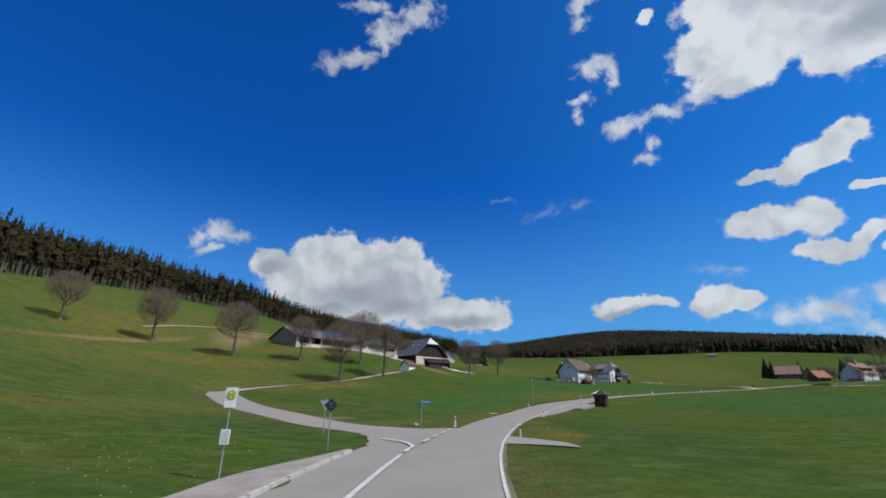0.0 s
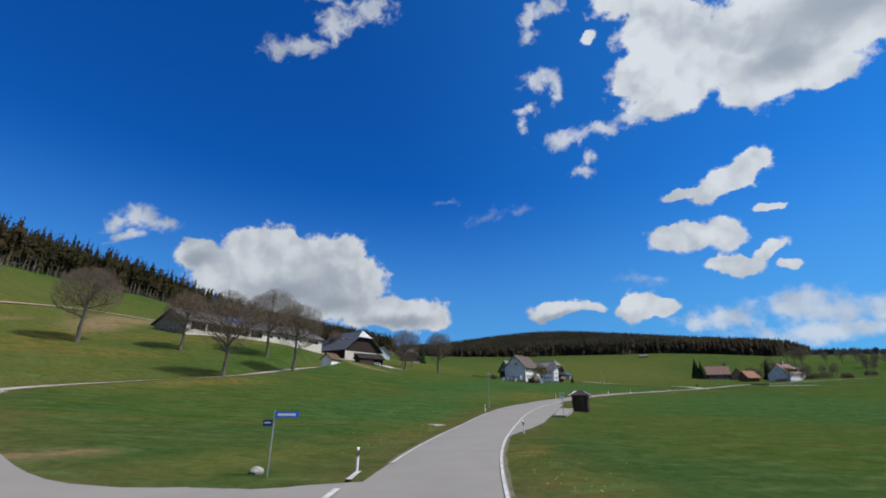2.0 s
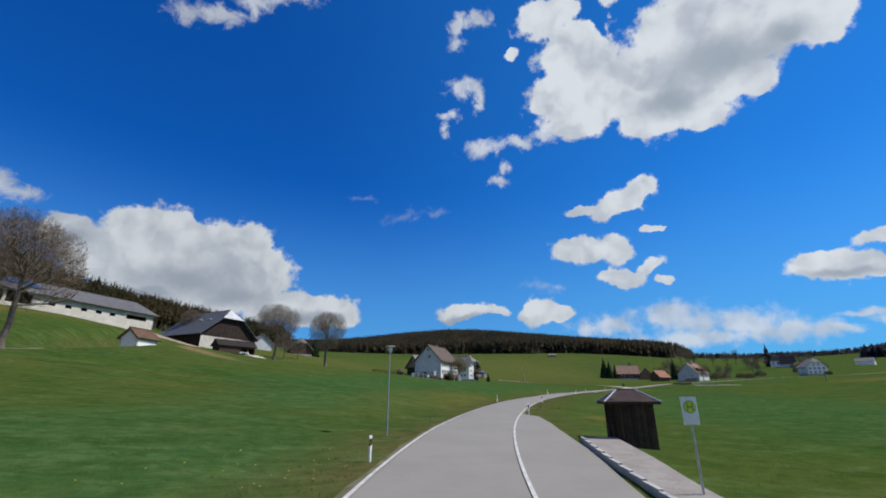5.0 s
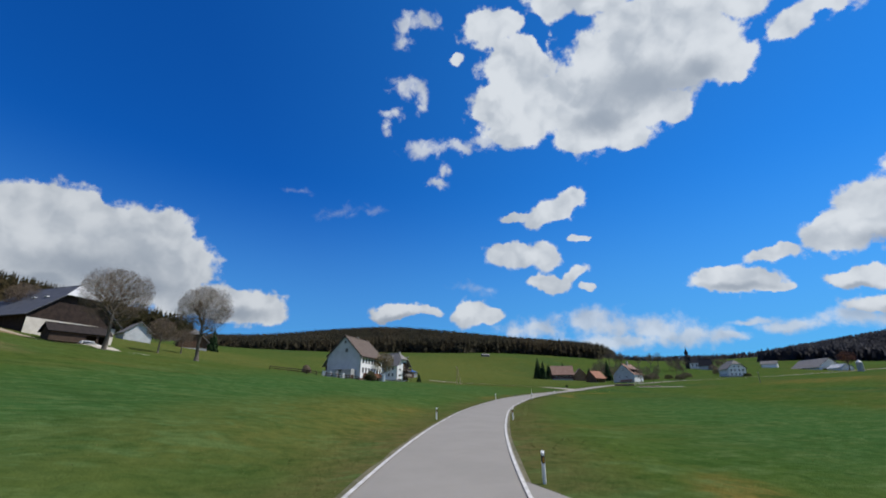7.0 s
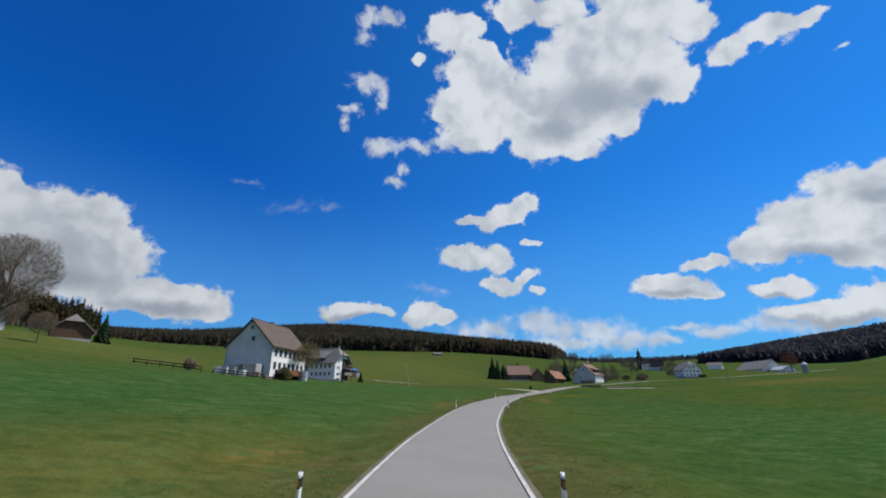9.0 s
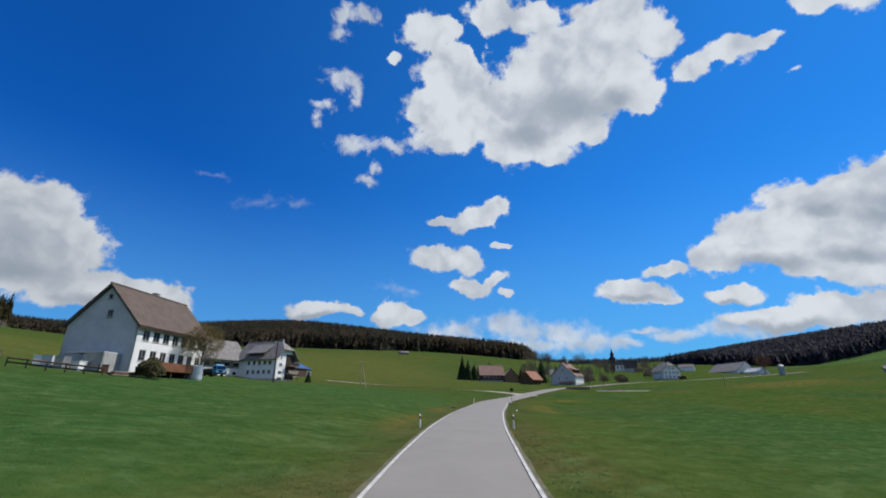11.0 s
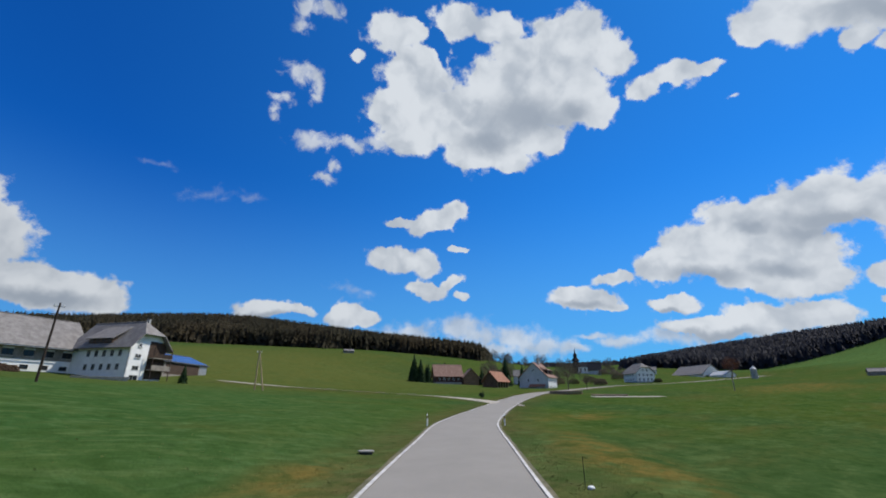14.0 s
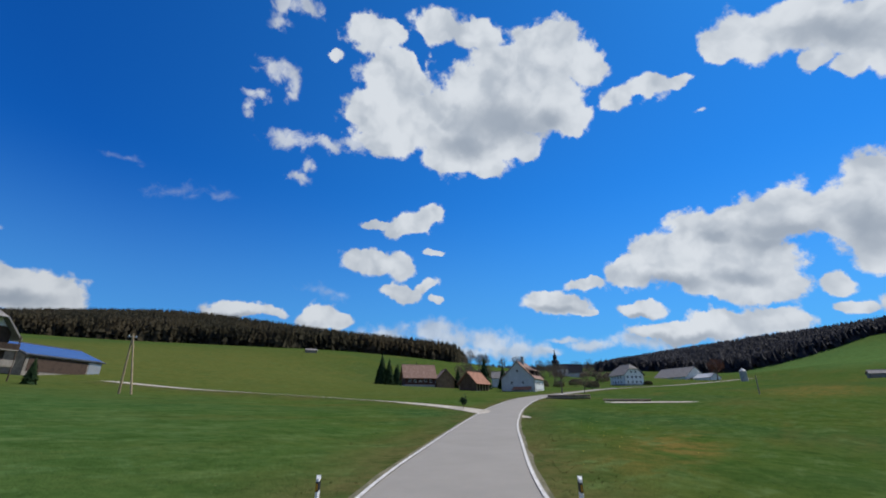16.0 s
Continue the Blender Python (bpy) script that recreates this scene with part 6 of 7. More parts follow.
# ---- details of the buildings ----
def farm_block_details(ob):
    """Balconies in the dark half of the gable, a wide dormer, garage door and shutters."""
    l, w = 8.0, 4.6
    # one dark panel: shade of the balcony recess, and dark boarding above it
    part("gable_boarding", boxes((l + 0.004, l + 0.06, 0.1, w + 0.02, 0.2, 8.6)), WOOD_DARK, ob, "dark panel for the shaded balcony recess and the boarding above")
    for z in (2.3, 4.9):
        b = part("balcony", boxes((l + 0.06, l + 1.5, 0.2, w + 0.9, z - 0.18, z)), WOOD_GREY, ob)
        bm = boxes((l + 1.42, l + 1.5, 0.2, w + 0.9, z + 0.02, z + 0.95), (l + 0.06, l + 1.42, w + 0.82, w + 0.9, z + 0.02, z + 0.95))
        part("balustrade", bm, WOOD_GREY if z < 3 else WOOD_DARK, b)
    for y in (0.35, w + 0.7):
        part("balcony_post", boxes((l + 1.36, l + 1.5, y - 0.07, y + 0.07, -1.2, 7.2)), WOOD_DARK, ob)
    for y, z in ((-2.4, 4.6), (-2.4, 7.0)):
        add_window(ob, Vector((l + 0.12, y, z)), Vector((0, 1, 0)), Vector((1, 0, 0)), 1.5 if z < 5 else 0.9, 0.9, PAINT_WHITE)
    d = part("dormer", boxes((-3.6, 2.8, -5.0, -2.2, 7.9, 8.95)), WOOD_DARK, ob, "wide dark dormer")
    bm = bmesh.new()
    slab(bm, [(-4.2, -5.5, 8.85), (3.4, -5.5, 8.85), (3.4, -0.7, 12.3), (-4.2, -0.7, 12.3)], 0.18)
    part("dormer_roof", bm, TILE_GREY, d)
    for x in (-2.8, -1.2, 0.4, 2.0):
        part("dormer_pane", boxes((x - 0.55, x + 0.55, -5.03, -5.002, 8.05, 8.75)), GLASS, d)
    part("downpipe", pillar(l - 0.15, -w - 0.08, -1.0, 6.2, 0.06), STEEL, ob)


farm_block_details(farm_block)


def stable_details(ob):
    l, w = 9.7, 6.0
    part("upper_boarding", boxes((-l + 4.7, l, -w - 0.03, -w - 0.004, 5.1, 6.4), (-l + 4.7, l, -w - 0.03, -w - 0.004, 2.9, 3.4)), WOOD_GREY, ob, "silvered boarding above the white wall")
    for i in range(5):
        a = -l + 4.7 if i == 0 else -l + 6.6 + 3.5 * (i - 1) + 0.97
        b = l if i == 4 else -l + 6.6 + 3.5 * i - 0.97
        part("boarding_panel", boxes((a, b, -w - 0.03, -w - 0.004, 3.4, 5.1)), WOOD_GREY, ob)
    # flat dark sheets on the walls stand for the shade inside the open bays
    part("bay_boards", boxes((-l - 0.05, -l + 4.6, -w - 0.05, -w - 0.004, -1.0, 6.3)), WOOD_DARK, ob, "dark sheet for the shade of the open bay under the eaves")
    part("gable_base", boxes((-l - 0.06, -l - 0.004, -w - 0.05, w + 0.02, -1.0, 6.0)), WOOD_DARK, ob, "dark sheet for the shaded recess below the gable")
    for y in (-3.2, 2.2):
        part("gate", boxes((-l - 0.12, -l - 0.064, y - 1.7, y + 1.7, -0.6, 3.6)), PLASTIC_BLACK, ob)
    part("gutter", boxes((-l - 1.2, l, -w - 1.46, -w - 1.33, 5.30, 5.43)), STEEL, ob)


stable_details(stable_wing)


def panels(ob, length, width, eave, ridge, over, x0, x1, cols, rows, f0=0.06, f1=0.94, sign=-1):
    """Solar panels laid on the front slope of a roof."""
    w = width / 2
    slope = (ridge - eave) / w
    e = Vector((0, sign * (w + over), eave - slope * over + 0.12))
    r = Vector((0, 0, ridge + 0.12))
    up = (r - e)
    n = Vector((0, sign * (r.z - e.z), abs(e.y))).normalized()
    bm = bmesh.new()
    pw, ph = (x1 - x0) / cols, up.length * (f1 - f0) / rows
    box(bm, 0.03, pw - 0.03, 0, ph - 0.04, 0.02, 0.07)
    me = mesh_from(bm, "solar_panel", SOLAR)
    for i in range(cols):
        for j in range(rows):
            p = e + up * (f0 + (f1 - f0) * j / rows) + Vector((x0 + pw * i, 0, 0))
            m = Matrix((Vector((1, 0, 0)), up.normalized() * 1.0, n)).transposed().to_4x4()
            m.translation = p
            c = new("solar_panel", me)
            c.parent, c.matrix_basis = ob, m


panels(shed, 19.5, 13.0, 3.3, 6.0, 0.5, -9.8, 9.8, 11, 3)
panels(barn, 56.0, 18.4, 4.4, 8.5, 0.9, -12.0, 2.5, 8, 2, 0.45, 0.94)
part("shed_door", boxes((-9.0, 5.6, -6.56, -6.504, 0, 2.9)), WOOD_DARK, shed)
part("white_panel", boxes((6.0, 9.6, -6.56, -6.504, 0, 2.9)), STEEL, shed)


def farmhouse_details(ob):
    l, w = 6.75, 4.9
    t = part("terrace", boxes((-5.0, 3.2, -w - 2.2, -w - 0.02, 0.26, 0.46)), WOOD_DARK, ob, "dark timber terrace in front of the house")
    for x in (-4.8, -2.2, 0.4, 3.0):
        part("terrace_post", boxes((x - 0.09, x + 0.09, -w - 2.1, -w - 1.9, -1.4, 0.26)), WOOD_DARK, t)
    # black sheet added behind the posts as the shade under the open deck
    part("skirting", boxes((-5.0, 3.2, -w - 0.5, -w - 0.42, -1.4, 0.26)), WOOD_BLACK, t)
    part("fascia", boxes((-l - 0.45, l + 0.45, -w - 0.50, -w - 0.42, 5.25, 5.53)), WOOD_DARK, ob, "dark fascia under the eaves")
    bm = boxes((-5.0, 3.2, -w - 2.26, -w - 2.2, 0.30, 1.35), (-5.06, -5.0, -w - 2.2, -w - 0.1, 0.30, 1.35))
    part("parapet", bm, mottled("rust_brown_boards", (0.14, 0.055, 0.028), (0.22, 0.095, 0.05), 1.0, 0.8, grain=9.0), t, "rust-brown boarded parapet")
    lt = part("lean_to", boxes((-l - 2.6, -l - 0.02, -3.6, 1.6, 2.1, 2.22)), RENDER_GREY, ob, "pale flat-roofed lean-to")
    for y in (-3.5, -1.0, 1.5):
        part("lean_to_post", boxes((-l - 2.55, -l - 2.43, y - 0.06, y + 0.06, -1.0, 2.1)), PLINTH, lt)
    part("lean_to_panel", boxes((-l - 2.5, -l - 2.46, -3.44, -1.06, -1.0, 2.1)), PLINTH, lt)
    part("lean_to_end", boxes((-l - 2.4, -l - 0.04, -3.58, -3.52, -1.0, 2.1)), PLINTH, lt)
    part("verge_board", boxes((-l - 0.50, -l - 0.42, -0.1, 0.1, 10.5, 11.0)), WOOD_DARK, ob)
    part("downpipe", pillar(l - 0.1, -w - 0.1, -1.0, 5.0, 0.06), STEEL, ob)


farmhouse_details(farmhouse)


def local_pose(u, n, origin, a, b, z=None, turn=0.0):
    q = Vector(origin) + u * a + n * b
    return pose(q.x, q.y, ground(q.x, q.y) if z is None else z, 0, 0, math.degrees(math.atan2(u.y, u.x)) + turn)


CORNER = (62.7, 204.8)
bm = bmesh.new()
tube(bm, [Vector((0, 0, -0.2)), Vector((0, 0, 0.15)), Vector((0, 0, 1.75)), Vector((0, 0, 2.0))], [0.85, 0.95, 0.95, 0.6], 16)
tank = thing("water_tank", local_pose(FU, FN, CORNER, 9.3, -2.0), "pale grey plastic water tank beside the terrace", "tank")
part("body", bm, mottled("pale_grey_plastic", (0.44, 0.48, 0.50), (0.55, 0.59, 0.61), 1.0, 0.5, grain=8.0), tank)
part("lid", pillar(0, 0, 2.0, 2.1, 0.3, 12), PLASTIC_BLACK, tank)
for i, (a, b, sx, h, mat, label) in enumerate(((-3.4, 3.2, 1.1, 1.0, PLASTIC_WHITE, "white crate by the farmhouse gable"), (-3.8, 5.0, 1.2, 1.3, STEEL, "grey metal bin by the farmhouse gable"),
                                                (-3.6, 6.8, 1.5, 1.2, RENDER_GREY, "grey box by the farmhouse gable"), (-3.2, 8.6, 1.0, 1.1, PLASTIC_WHITE, "pale crate beside the fence"),
                                                (-2.0, 1.5, 0.8, 0.9, WOOD_BROWN, "brown wooden crate by the bushes"))):
    bm = boxes((-sx / 2, sx / 2, -0.5, 0.5, -0.2, h))
    bmesh.ops.bevel(bm, geom=bm.edges[:], offset=0.04, segments=1, affect="EDGES")
    c = thing("crate", local_pose(FU, FN, CORNER, a, b, turn=12 * i), label, "crate", "crates by the gable")
    part("body", bm, mat, c)
    part("rim", boxes((-sx / 2 - 0.03, sx / 2 + 0.03, -0.53, 0.53, h, h + 0.06)), mat, c)


pile = thing("board_pile", local_pose(FU, FN, CORNER, -2.6, -1.6), "pile of brown boards and beams by the farmhouse gable", "board pile")
for j in range(4):
    for i in range(5 - j):
        part("board", boxes((-1.9 + 0.1 * j, 1.7 - 0.13 * i, -0.12, 0.12, 0, 0.10)), WOOD_BROWN if (i + j) % 3 else WOOD_GREY, pile, at=pose(0.12 * ((i * 5 + j) % 3), -0.6 + 0.27 * i + 0.1 * j, 0.02 + 0.12 * j, 0, 0, (i - 2) * 2.0))


def fence(a, b, tall, label, gap=2.4, mat=None):
    """Posts with two long dark rails."""
    p, q = Vector((*a, ground(*a))), Vector((*b, ground(*b)))
    ob = thing("fence", pose(*p), label, "fence")
    n = max(1, int((q - p).length / gap))
    for i in range(n + 1):
        c = p.lerp(q, i / n)
        g = ground(c.x, c.y) - p.z
        part("post", boxes((c.x - p.x - 0.06, c.x - p.x + 0.06, c.y - p.y - 0.06, c.y - p.y + 0.06, g - 0.3, g + tall)), mat or WOOD_DARK, ob)
    for k in (0.5, 0.95):
        for i in range(n):
            c, d = p.lerp(q, i / n), p.lerp(q, (i + 1) / n)
            c.z, d.z = ground(c.x, c.y) + tall * k - 0.05, ground(d.x, d.y) + tall * k - 0.05
            bm = bmesh.new()
            tube(bm, [c - p, d - p], [0.09, 0.09], 5)
            part("rail", bm, mat or WOOD_DARK, ob)
    return ob


fence((41.5, 211.5), (51.0, 202.5), 1.0, "dark wooden rail fence on the meadow slope")
fence((52.5, 200.0), (60.0, 197.5), 0.9, "low brown garden fence before the farmhouse", 1.5, WOOD_BROWN)


def truck(m):
    ob = thing("truck", m, "blue lorry with a pale cab roof parked at the stable", "truck")
    bm = boxes((-1.15, 1.15, 2.0, 3.9, 0.75, 2.55))
    bmesh.ops.bevel(bm, geom=bm.edges[:], offset=0.12, segments=2, affect="EDGES")
    cab = part("cab", bm, TRUCK_BLUE, ob)
    part("windscreen", boxes((-1.0, 1.0, 3.90, 3.93, 1.65, 2.40)), GLASS, cab)
    for s in (-1, 1):
        part("side_window", boxes((s * 1.16 - 0.015, s * 1.16 + 0.015, 2.6, 3.6, 1.7, 2.35)), GLASS, cab)
        part("headlight", boxes((s * 0.8 - 0.18, s * 0.8 + 0.18, 3.90, 3.95, 0.95, 1.15)), PLASTIC_WHITE, cab)
        part("mirror", boxes((s * 1.28 - 0.08, s * 1.28 + 0.08, 3.6, 3.7, 1.6, 2.1)), PLASTIC_BLACK, cab)
    part("grille", boxes((-0.55, 0.55, 3.90, 3.94, 0.95, 1.45)), PLASTIC_BLACK, cab)
    part("wind_deflector", boxes((-0.95, 0.95, 2.1, 3.3, 2.56, 2.85)), mottled("pale_blue_paint", (0.45, 0.60, 0.72), (0.55, 0.68, 0.78), 2.0, 0.4, grain=9.0), cab)
    part("chassis", boxes((-0.5, 0.5, -3.6, 3.7, 0.55, 0.8)), PLASTIC_BLACK, ob)
    part("load_bed", boxes((-1.2, 1.2, -3.8, 1.85, 0.9, 1.9)), WOOD_DARK, ob)
    for x in (-1.0, 1.0):
        for y in (2.9, -1.6, -2.8):
            bm = bmesh.new()
            tube(bm, [Vector((x - 0.16, y, 0.5)), Vector((x + 0.16, y, 0.5))], [0.5, 0.5], 16)
            wheel = part("wheel", bm, RUBBER, ob)
            bm = bmesh.new()
            tube(bm, [Vector((x - 0.18, y, 0.5)), Vector((x + 0.18, y, 0.5))], [0.25, 0.25], 12)
            part("rim", bm, STEEL, wheel)
    return ob


truck(pose(84.5, 262.0, ground(84.5, 262.0) - 0.02, 0, 0, -165))

logs = thing("firewood_pile", pose(90.6, 291.0, ground(90.6, 291.0), 0, 0, 21), "pile of reddish brown firewood logs by the stable", "firewood pile")
bm = bmesh.new()
tube(bm, [Vector((0, -0.5, 0)), Vector((0, 0.5, 0))], [0.14, 0.14], 7)
log_mesh = mesh_from(bm, "log", WOOD_BROWN)
for j in range(5):
    for i in range(16 - j):
        c = new("log", log_mesh)
        c.parent, c.matrix_basis = logs, pose(-2.2 + 0.28 * i + 0.14 * j, 0.05 * ((i * 7 + j * 3) % 5 - 2), 0.13 + 0.24 * j)

wall = thing("garden_wall", pose(104.5, 283.5, ground(104.5, 283.5), 0, 0, -14), "low grey stone garden wall with a bench", "garden wall")
for i in range(14):
    for j in range(2):
        bm = boxes((-0.33, 0.33, -0.2, 0.2, -0.3, 0.28))
        bmesh.ops.bevel(bm, geom=bm.edges[:], offset=0.04, segments=1, affect="EDGES")
        part("stone", bm, STONE, wall, at=pose(-4.8 + 0.69 * i + 0.3 * j, 0, 0.30 * j))


def utility_pole(x, y, tall, strut, label, mat=None):
    z = ground(x, y)
    ob = thing("utility_pole", pose(x, y, z - 0.05), label, "utility pole", "utility poles")
    bm = bmesh.new()
    tube(bm, [Vector((0, 0, -0.5)), Vector((0, 0, tall))], [0.15, 0.10], 9)
    part("pole", bm, mat or WOOD_PALE, ob)
    if strut:
        bm = bmesh.new()
        tube(bm, [Vector((strut[0], strut[1], -0.5)), Vector((0.08, 0, tall * 0.93))], [0.14, 0.10], 9)
        part("strut", bm, WOOD_PALE, ob)
    arm = part("crossarm", boxes((-0.55, 0.55, -0.05, 0.05, tall - 0.5, tall - 0.4)), STEEL, ob)
    for k in (-0.45, 0.45):
        part("insulator", pillar(k, 0, tall - 0.4, tall - 0.22, 0.045, 8), PLASTIC_WHITE, arm)
    return ob


utility_pole(126.6, 261.6, 8.0, (1.0, -1.9), "pale timber utility pole with a slanting strut")
utility_pole(92.2, 240.0, 9.2, None, "slender dark utility pole on the meadow", WOOD_DARK)
utility_pole(258.0, 203.0, 5.0, None, "slender utility pole far across the meadow", WOOD_GREY)

# firs and sapling in the meadow before the village
sap = thing("sapling", pose(160.5, 230.0, ground(160.5, 230.0)), "small dark clipped tree beside the track", "tree")
part("trunk", pillar(0, 0, -0.2, 1.0, 0.05), BARK, sap)
rng = random.Random(5)
bm = bmesh.new()
for k in range(260):
    c = Vector((rng.gauss(0, 0.24), rng.gauss(0, 0.24), 1.15 + rng.gauss(0, 0.24)))
    d = Vector((rng.gauss(0, 1), rng.gauss(0, 1), rng.gauss(0, 1))).normalized() * 0.13
    e = d.orthogonal() * 0.7
    bm.faces.new([bm.verts.new(c + q) for q in (d, e, -d, -e)])
part("crown", bm, NEEDLES_NEAR, sap)


THICKET = mottled("brown_olive_thicket", (0.085, 0.066, 0.036), (0.150, 0.118, 0.062), 0.6, 0.95, grain=5.0)
for i, (x, y, w, h) in enumerate(((270, 313, 7, 5.5), (280, 319, 8, 7.0), (262, 307, 6, 4.2), (293, 301, 7, 5.0), (303, 294, 6, 4.0), (290, 262, 6, 3.4), (318, 300, 8, 5.0), (286, 344, 7, 6.0), (352, 296, 8, 4.5), (405, 300, 9, 5.0))):
    bush(x, y, w, h, 40 + i, "tall brown-olive thicket between the village houses", THICKET)

# ---- the village ----
SLATE_BLACK = mottled("black_slate", (0.020, 0.021, 0.026), (0.036, 0.038, 0.046), 0.8, 0.85, spec=0.1, grain=5.0, relief=0.02)


def village_house_details(ob):
    l, w = 6.0, 6.7
    p = part("porch", boxes((-l - 1.8, -l - 0.02, -5.2, 1.5, -1.0, 1.6)), PLINTH, ob)
    bm = bmesh.new()
    slab(bm, [(-l - 2.2, 1.8, 1.7), (-l - 2.2, -5.6, 1.7), (-l - 0.02, -5.6, 2.9), (-l - 0.02, 1.8, 2.9)], 0.15)
    part("porch_roof", bm, TILE_RED, p)
    for x in (-2.5, 2.5):
        d = part("dormer", boxes((x - 1.4, x + 1.4, -w + 0.9, -w + 3.4, 7.2, 8.9)), WOOD_DARK, ob)
        bm = bmesh.new()
        slab(bm, [(x - 1.7, -w + 0.5, 8.9), (x + 1.7, -w + 0.5, 8.9), (x + 1.7, -w + 4.0, 10.2), (x - 1.7, -w + 4.0, 10.2)], 0.14)
        part("dormer_roof", bm, TILE_FADED, d)


WOOD_TAN = mottled("tan_boards", (0.16, 0.10, 0.055), (0.26, 0.17, 0.10), 1.0, 0.8, grain=9.0, relief=0.02)
village_house = house("village_house", base_pose(264.0, 279.7, 0.977, 0.203, z=12.0), 12.0, 13.4, 6.0, 12.3, RENDER_WHITE, TILE_FADED, "pale gabled village house with faded red roof", over=0.5,
                      gable_wall=RENDER_GREY, windows=row_of("front", 1.8, 2.1, 5, 3.6, 1.0, 1.2) + row_of("front", 1.8, 2.1, 5, 1.0, 1.0, 1.2) + [("left", 4.2, 3.8, 0.9, 1.2), ("left", 8.8, 3.8, 0.9, 1.2)],
                      gable_windows=[("left", 0.0, 8.2, 0.9, 1.1)], chimneys=[(-1.0, -0.8, 0.9, 14.3)])
village_house_details(village_house)
house("open_shed", base_pose(249.5, 293.0, 1.0, 0.02, z=13.4), 8.5, 8.2, 3.0, 7.0, WOOD_PALE, TILE_RED, "open timber shed with red tiled roof", category="shed", over=0.7,
      gable_wall=WOOD_BROWN, windows=row_of("front", 1.3, 1.95, 4, 0.0, 1.5, 2.5), bare_openings=True)
chalet = house("chalet", base_pose(264.0, 337.0, 0.80, -0.60, z=16.4), 14.0, 12.0, 4.6, 10.2, mottled("reddish_dark_boards", (0.060, 0.026, 0.020), (0.105, 0.048, 0.036), 1.0, 0.85, grain=9.0, relief=0.02), TILE_FADED, "reddish dark timber chalet with faded reddish roof", over=1.1,
               plinth=0.9, windows=row_of("front", 2.2, 2.5, 6, 2.0, 1.2, 1.1), chimneys=[(1.5, 0.8, 0.8, 10.2)])
house("barn_annex", base_pose(271.5, 327.0, -0.62, -0.78, z=15.9), 9.0, 8.5, 4.0, 8.4, WOOD_TAN, TILE_FADED, "tan timber annex with faded red roof beside the chalet", category="barn", over=0.7)
house("white_guesthouse", base_pose(378.0, 275.5, 0.61, 0.79, z=18.8), 14.0, 12.5, 6.2, 11.8, RENDER_WHITE, TILE_GREY, "white three-storey guesthouse with grey half-hipped roof", over=0.9, plinth=0.8,
      hip=3.4, hip_drop=0.45, hips=(True, True),
      windows=[(side, x, z, 1.2, 1.3) for side in ("left", "back") for x in (2.2, 4.9, 7.6, 10.3) for z in (1.2, 3.9)], gable_windows=[("left", -1.4, 6.7, 1.1, 1.2), ("left", 1.4, 6.7, 1.1, 1.2)])
TILE_PALE = mottled("pale_sheet_roof", (0.40, 0.41, 0.42), (0.54, 0.55, 0.56), 0.3, 0.5, 0.0, 0.4, grain=3.0)
house("large_barn", base_pose(531.0, 280.0, 0.57, 0.82, z=25.6), 36.0, 20.0, 5.0, 12.5, RENDER_WHITE, TILE_GREY, "large barn with grey roof and white gable", category="barn", over=1.0,
      windows=[("left", 5.0, 0.0, 3.6, 3.4), ("left", 14.0, 0.0, 3.6, 3.4)], bare_openings=True)
house("farm_outbuilding", base_pose(512.0, 256.0, 0.57, 0.82, z=25.0), 16.0, 10.0, 3.5, 6.5, RENDER_WHITE, TILE_PALE, "white farm building with light roof", category="barn", over=0.6)
house("grey_cottage", base_pose(330.0, 333.0, 0.60, -0.80, z=19.6), 9.0, 8.0, 3.6, 7.2, RENDER_GREY, TILE_GREY, "small grey cottage behind bare trees", over=0.5)
house("vicarage", base_pose(467.0, 345.0, 0.40, -0.92, z=31.0), 10.5, 9.0, 3.4, 9.4, RENDER_GREY, SLATE_BLACK, "white vicarage with steep dark roof", over=0.7)
house("far_house", base_pose(560.0, 330.0, 0.3, -0.95, z=34.6), 14.0, 9.0, 3.4, 6.6, RENDER_WHITE, TILE_GREY, "distant white house with grey roof", over=0.5)
house("field_hut", base_pose(421.0, 165.0, 0.2, -0.98, z=20.7), 9.0, 5.0, 2.4, 4.0, WOOD_GREY, TILE_GREY, "small grey field hut on the far meadow", category="hut", over=0.4)
house("field_cottage", base_pose(300.0, 486.0, 0.9, -0.4, z=ground(300, 486)), 8.0, 5.0, 1.6, 2.8, WOOD_GREY, TILE_GREY, "small grey hut below the forest edge", category="hut", over=0.5)


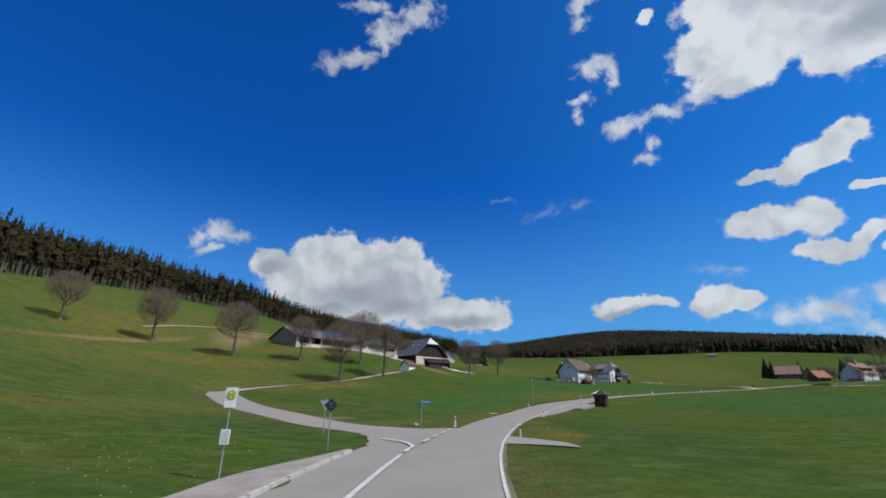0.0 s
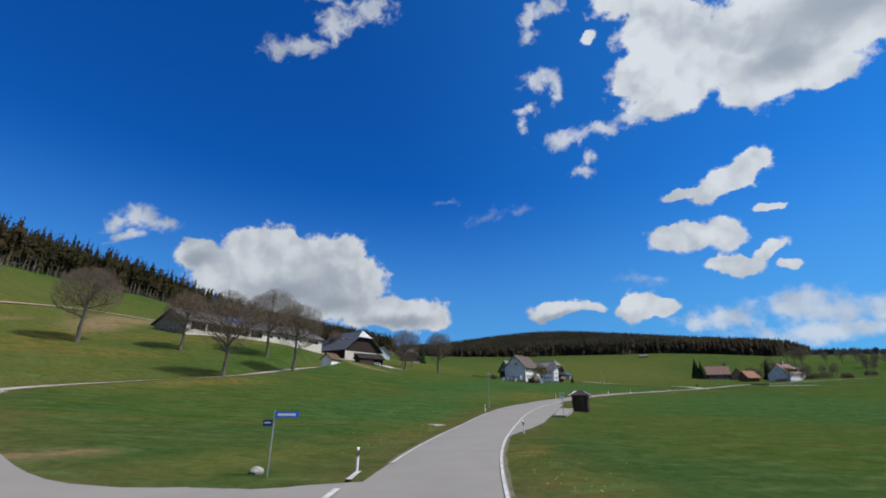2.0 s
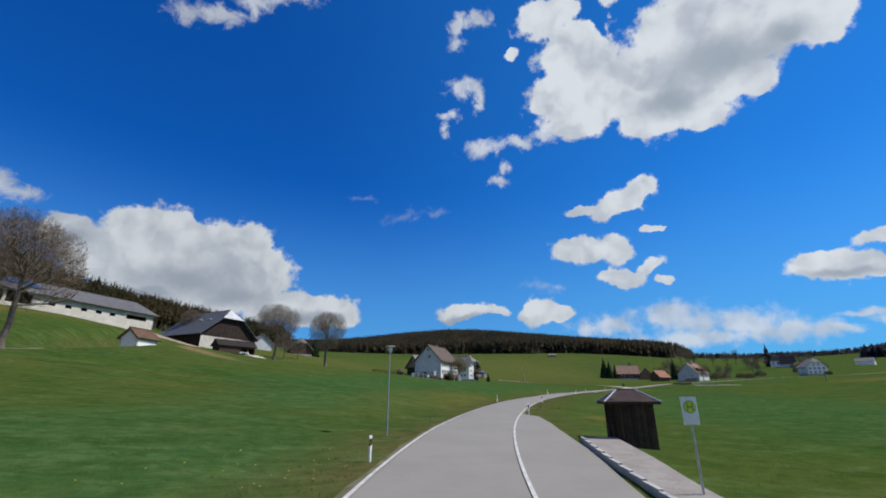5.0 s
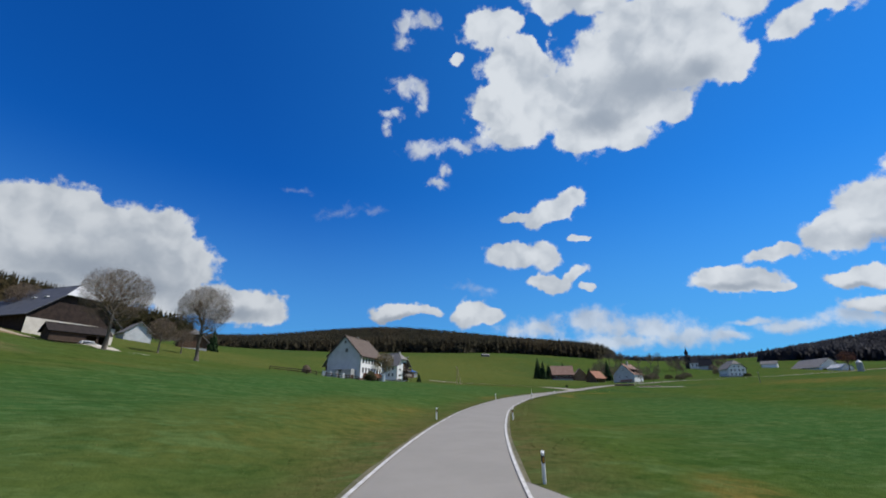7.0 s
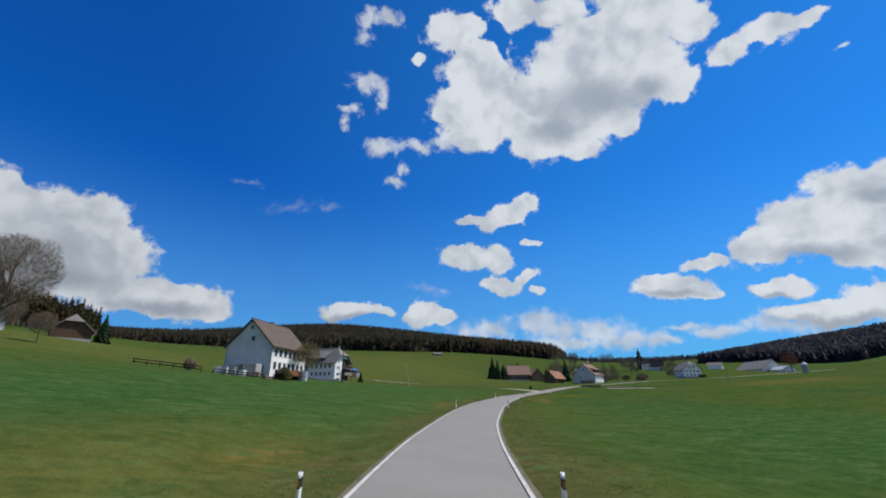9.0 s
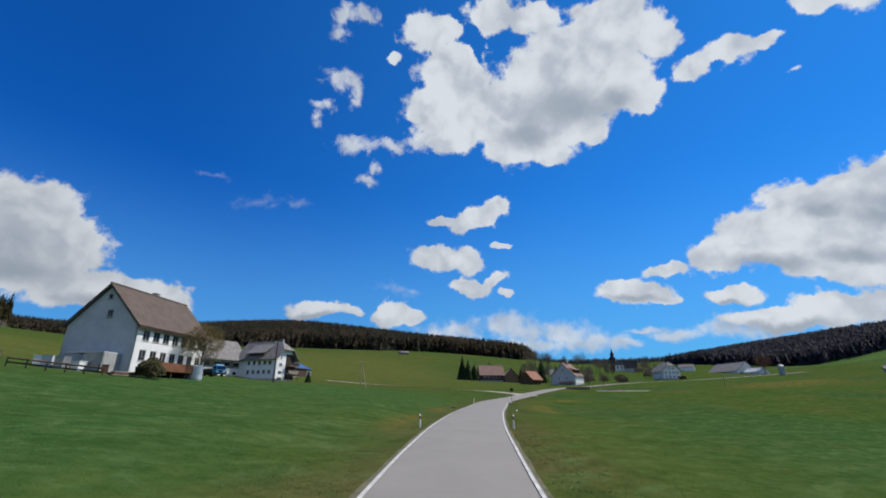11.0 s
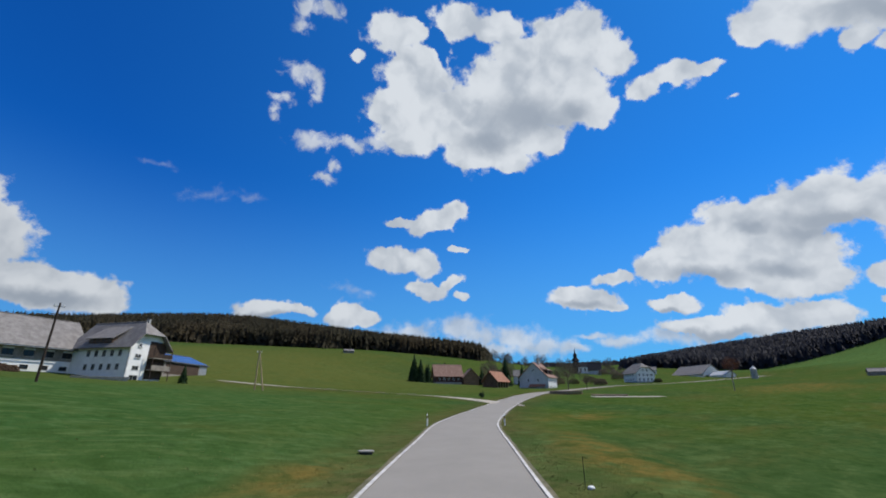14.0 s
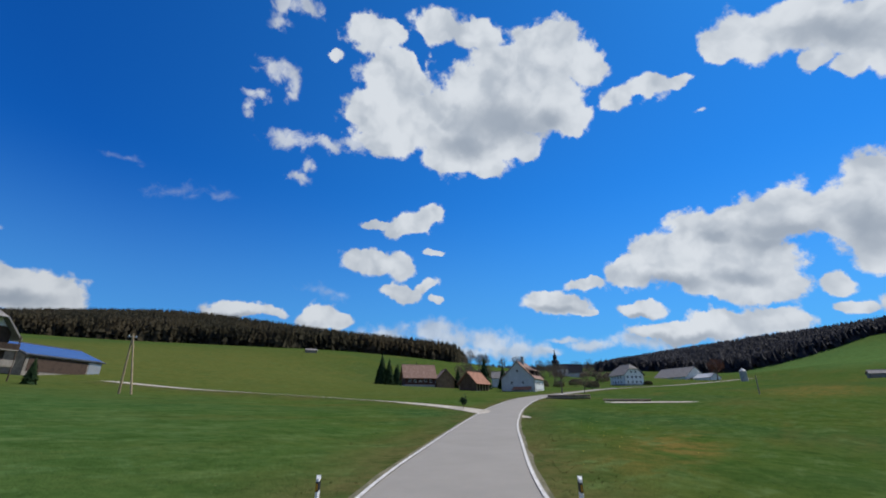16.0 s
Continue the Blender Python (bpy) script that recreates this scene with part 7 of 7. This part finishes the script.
def church(x, y, z):
    ob = thing("church", pose(x, y, z, 0, 0, -60), "white church with dark roof and slender dark spire", "church")
    part("nave", boxes((-6.0, 6.0, -3.8, 3.8, -1.5, 5.2)), RENDER_WHITE, ob)
    for s in (-1, 1):
        bm = bmesh.new()
        c = [(-6.4, s * 4.2, 5.0), (6.4, s * 4.2, 5.0), (6.4, 0, 9.8), (-6.4, 0, 9.8)]
        slab(bm, c if s < 0 else c[::-1], 0.2)
        part("roof_slope", bm, SLATE_BLACK, ob)
    for x0 in (-6.0, 5.7):
        bm = bmesh.new()
        slab(bm, [(x0 + 0.3, -3.8, 5.2), (x0 + 0.3, 3.8, 5.2), (x0 + 0.3, 0, 9.6)], 0.3)
        part("gable", bm, RENDER_WHITE, ob)
    t = part("tower", boxes((-10.0, -4.8, -2.6, 2.6, -1.5, 11.0)), SLATE_BLACK, ob, "dark shingled tower")
    bm = bmesh.new()
    tube(bm, [Vector((-7.4, 0, q)) for q in (11.0, 12.0, 14.0, 15.6, 16.8, 18.2, 22.5)], [3.9, 3.4, 1.5, 1.9, 1.6, 0.7, 0.12], 8)
    part("spire", bm, SLATE_BLACK, t)
    for k in (-3.5, 0, 3.5):
        part("window", boxes((k - 0.5, k + 0.5, -3.86, -3.804, 1.6, 4.2)), GLASS, ob)
    return ob


church(474.0, 358.0, 32.6)

silo = thing("silo", pose(457.3, 226.0, ground(457.3, 226.0)), "pale concrete silo with a conical cap", "silo")
part("shell", pillar(0, 0, -0.5, 6.2, 2.0, 18), PLINTH, silo)
bm = bmesh.new()
tube(bm, [Vector((0, 0, 6.2)), Vector((0, 0, 8.2))], [2.15, 0.2], 18)
part("cap", bm, TILE_PALE, silo)

# bank of stacked logs and the low wall where the road enters the village
bank = thing("log_stack", pose(196.5, 230.5, ground(196.5, 230.5), 0, 0, -76), "long low stack of brown logs beside the road", "log stack")
bm = bmesh.new()
tube(bm, [Vector((-4.0, 0, 0)), Vector((4.0, 0, 0))], [0.24, 0.20], 7)
trunk_mesh = mesh_from(bm, "log", mottled("barked_logs", (0.17, 0.12, 0.085), (0.28, 0.21, 0.155), 1.0, 0.85, grain=9.0, relief=0.02))
for j in range(2):
    for i in range(4 - j):
        c = new("log", trunk_mesh)
        c.parent, c.matrix_basis = bank, pose(0.4 * ((i + j) % 3 - 1), 0.55 * i + 0.27 * j, 0.22 + 0.46 * j)
bank2 = copy_thing(bank, pose(199.5, 219.5, ground(199.5, 219.5) - 0.45, 0, 0, -62))
house("cart_shed", base_pose(-3.2, 240.5, 0.86, 0.51, z=17.6), 13.0, 5.0, 3.1, 4.9, WOOD_DARK, WOOD_BLACK, "dark boarded cart shed in the farm yard", category="shed", over=0.6,
      windows=row_of("front", 9.0, 2.7, 2, 0.0, 2.3, 2.3), bare_openings=True)


def car(m):
    ob = thing("car", m, "small white car parked in the farm yard", "car")
    bm = bmesh.new()
    for x0, x1, z0, z1, k in ((-2.1, 2.1, 0.35, 0.85, 1.0), (-1.9, 1.0, 0.85, 1.5, 0.84)):
        vs = box(bm, x0, x1, -0.85, 0.85, z0, z1)
        for v in vs[4:]:
            v.co.x, v.co.y = v.co.x * (0.9 if z1 > 1 else 1.0), v.co.y * k
    bmesh.ops.bevel(bm, geom=bm.edges[:], offset=0.07, segments=2, affect="EDGES")
    body = part("body", bm, PAINT_WHITE, ob)
    for s_ in (-1, 1):
        part("side_window", boxes((-1.5, 0.75, s_ * 0.80 - 0.03, s_ * 0.80 + 0.03, 0.95, 1.35)), GLASS, body)
        part("headlight", boxes((2.06, 2.12, s_ * 0.6 - 0.15, s_ * 0.6 + 0.15, 0.6, 0.74)), STEEL, body)
        for x in (-1.3, 1.3):
            bm = bmesh.new()
            tube(bm, [Vector((x, s_ * 0.84 - 0.1, 0.32)), Vector((x, s_ * 0.84 + 0.1, 0.32))], [0.32, 0.32], 14)
            wheel = part("wheel", bm, RUBBER, ob)
            bm = bmesh.new()
            tube(bm, [Vector((x, s_ * 0.84 - 0.11, 0.32)), Vector((x, s_ * 0.84 + 0.11, 0.32))], [0.18, 0.18], 10)
            part("rim", bm, STEEL, wheel)
    return ob


car(pose(1.2, 232.5, ground(1.2, 232.5) + 0.04, 0, 0, 28))
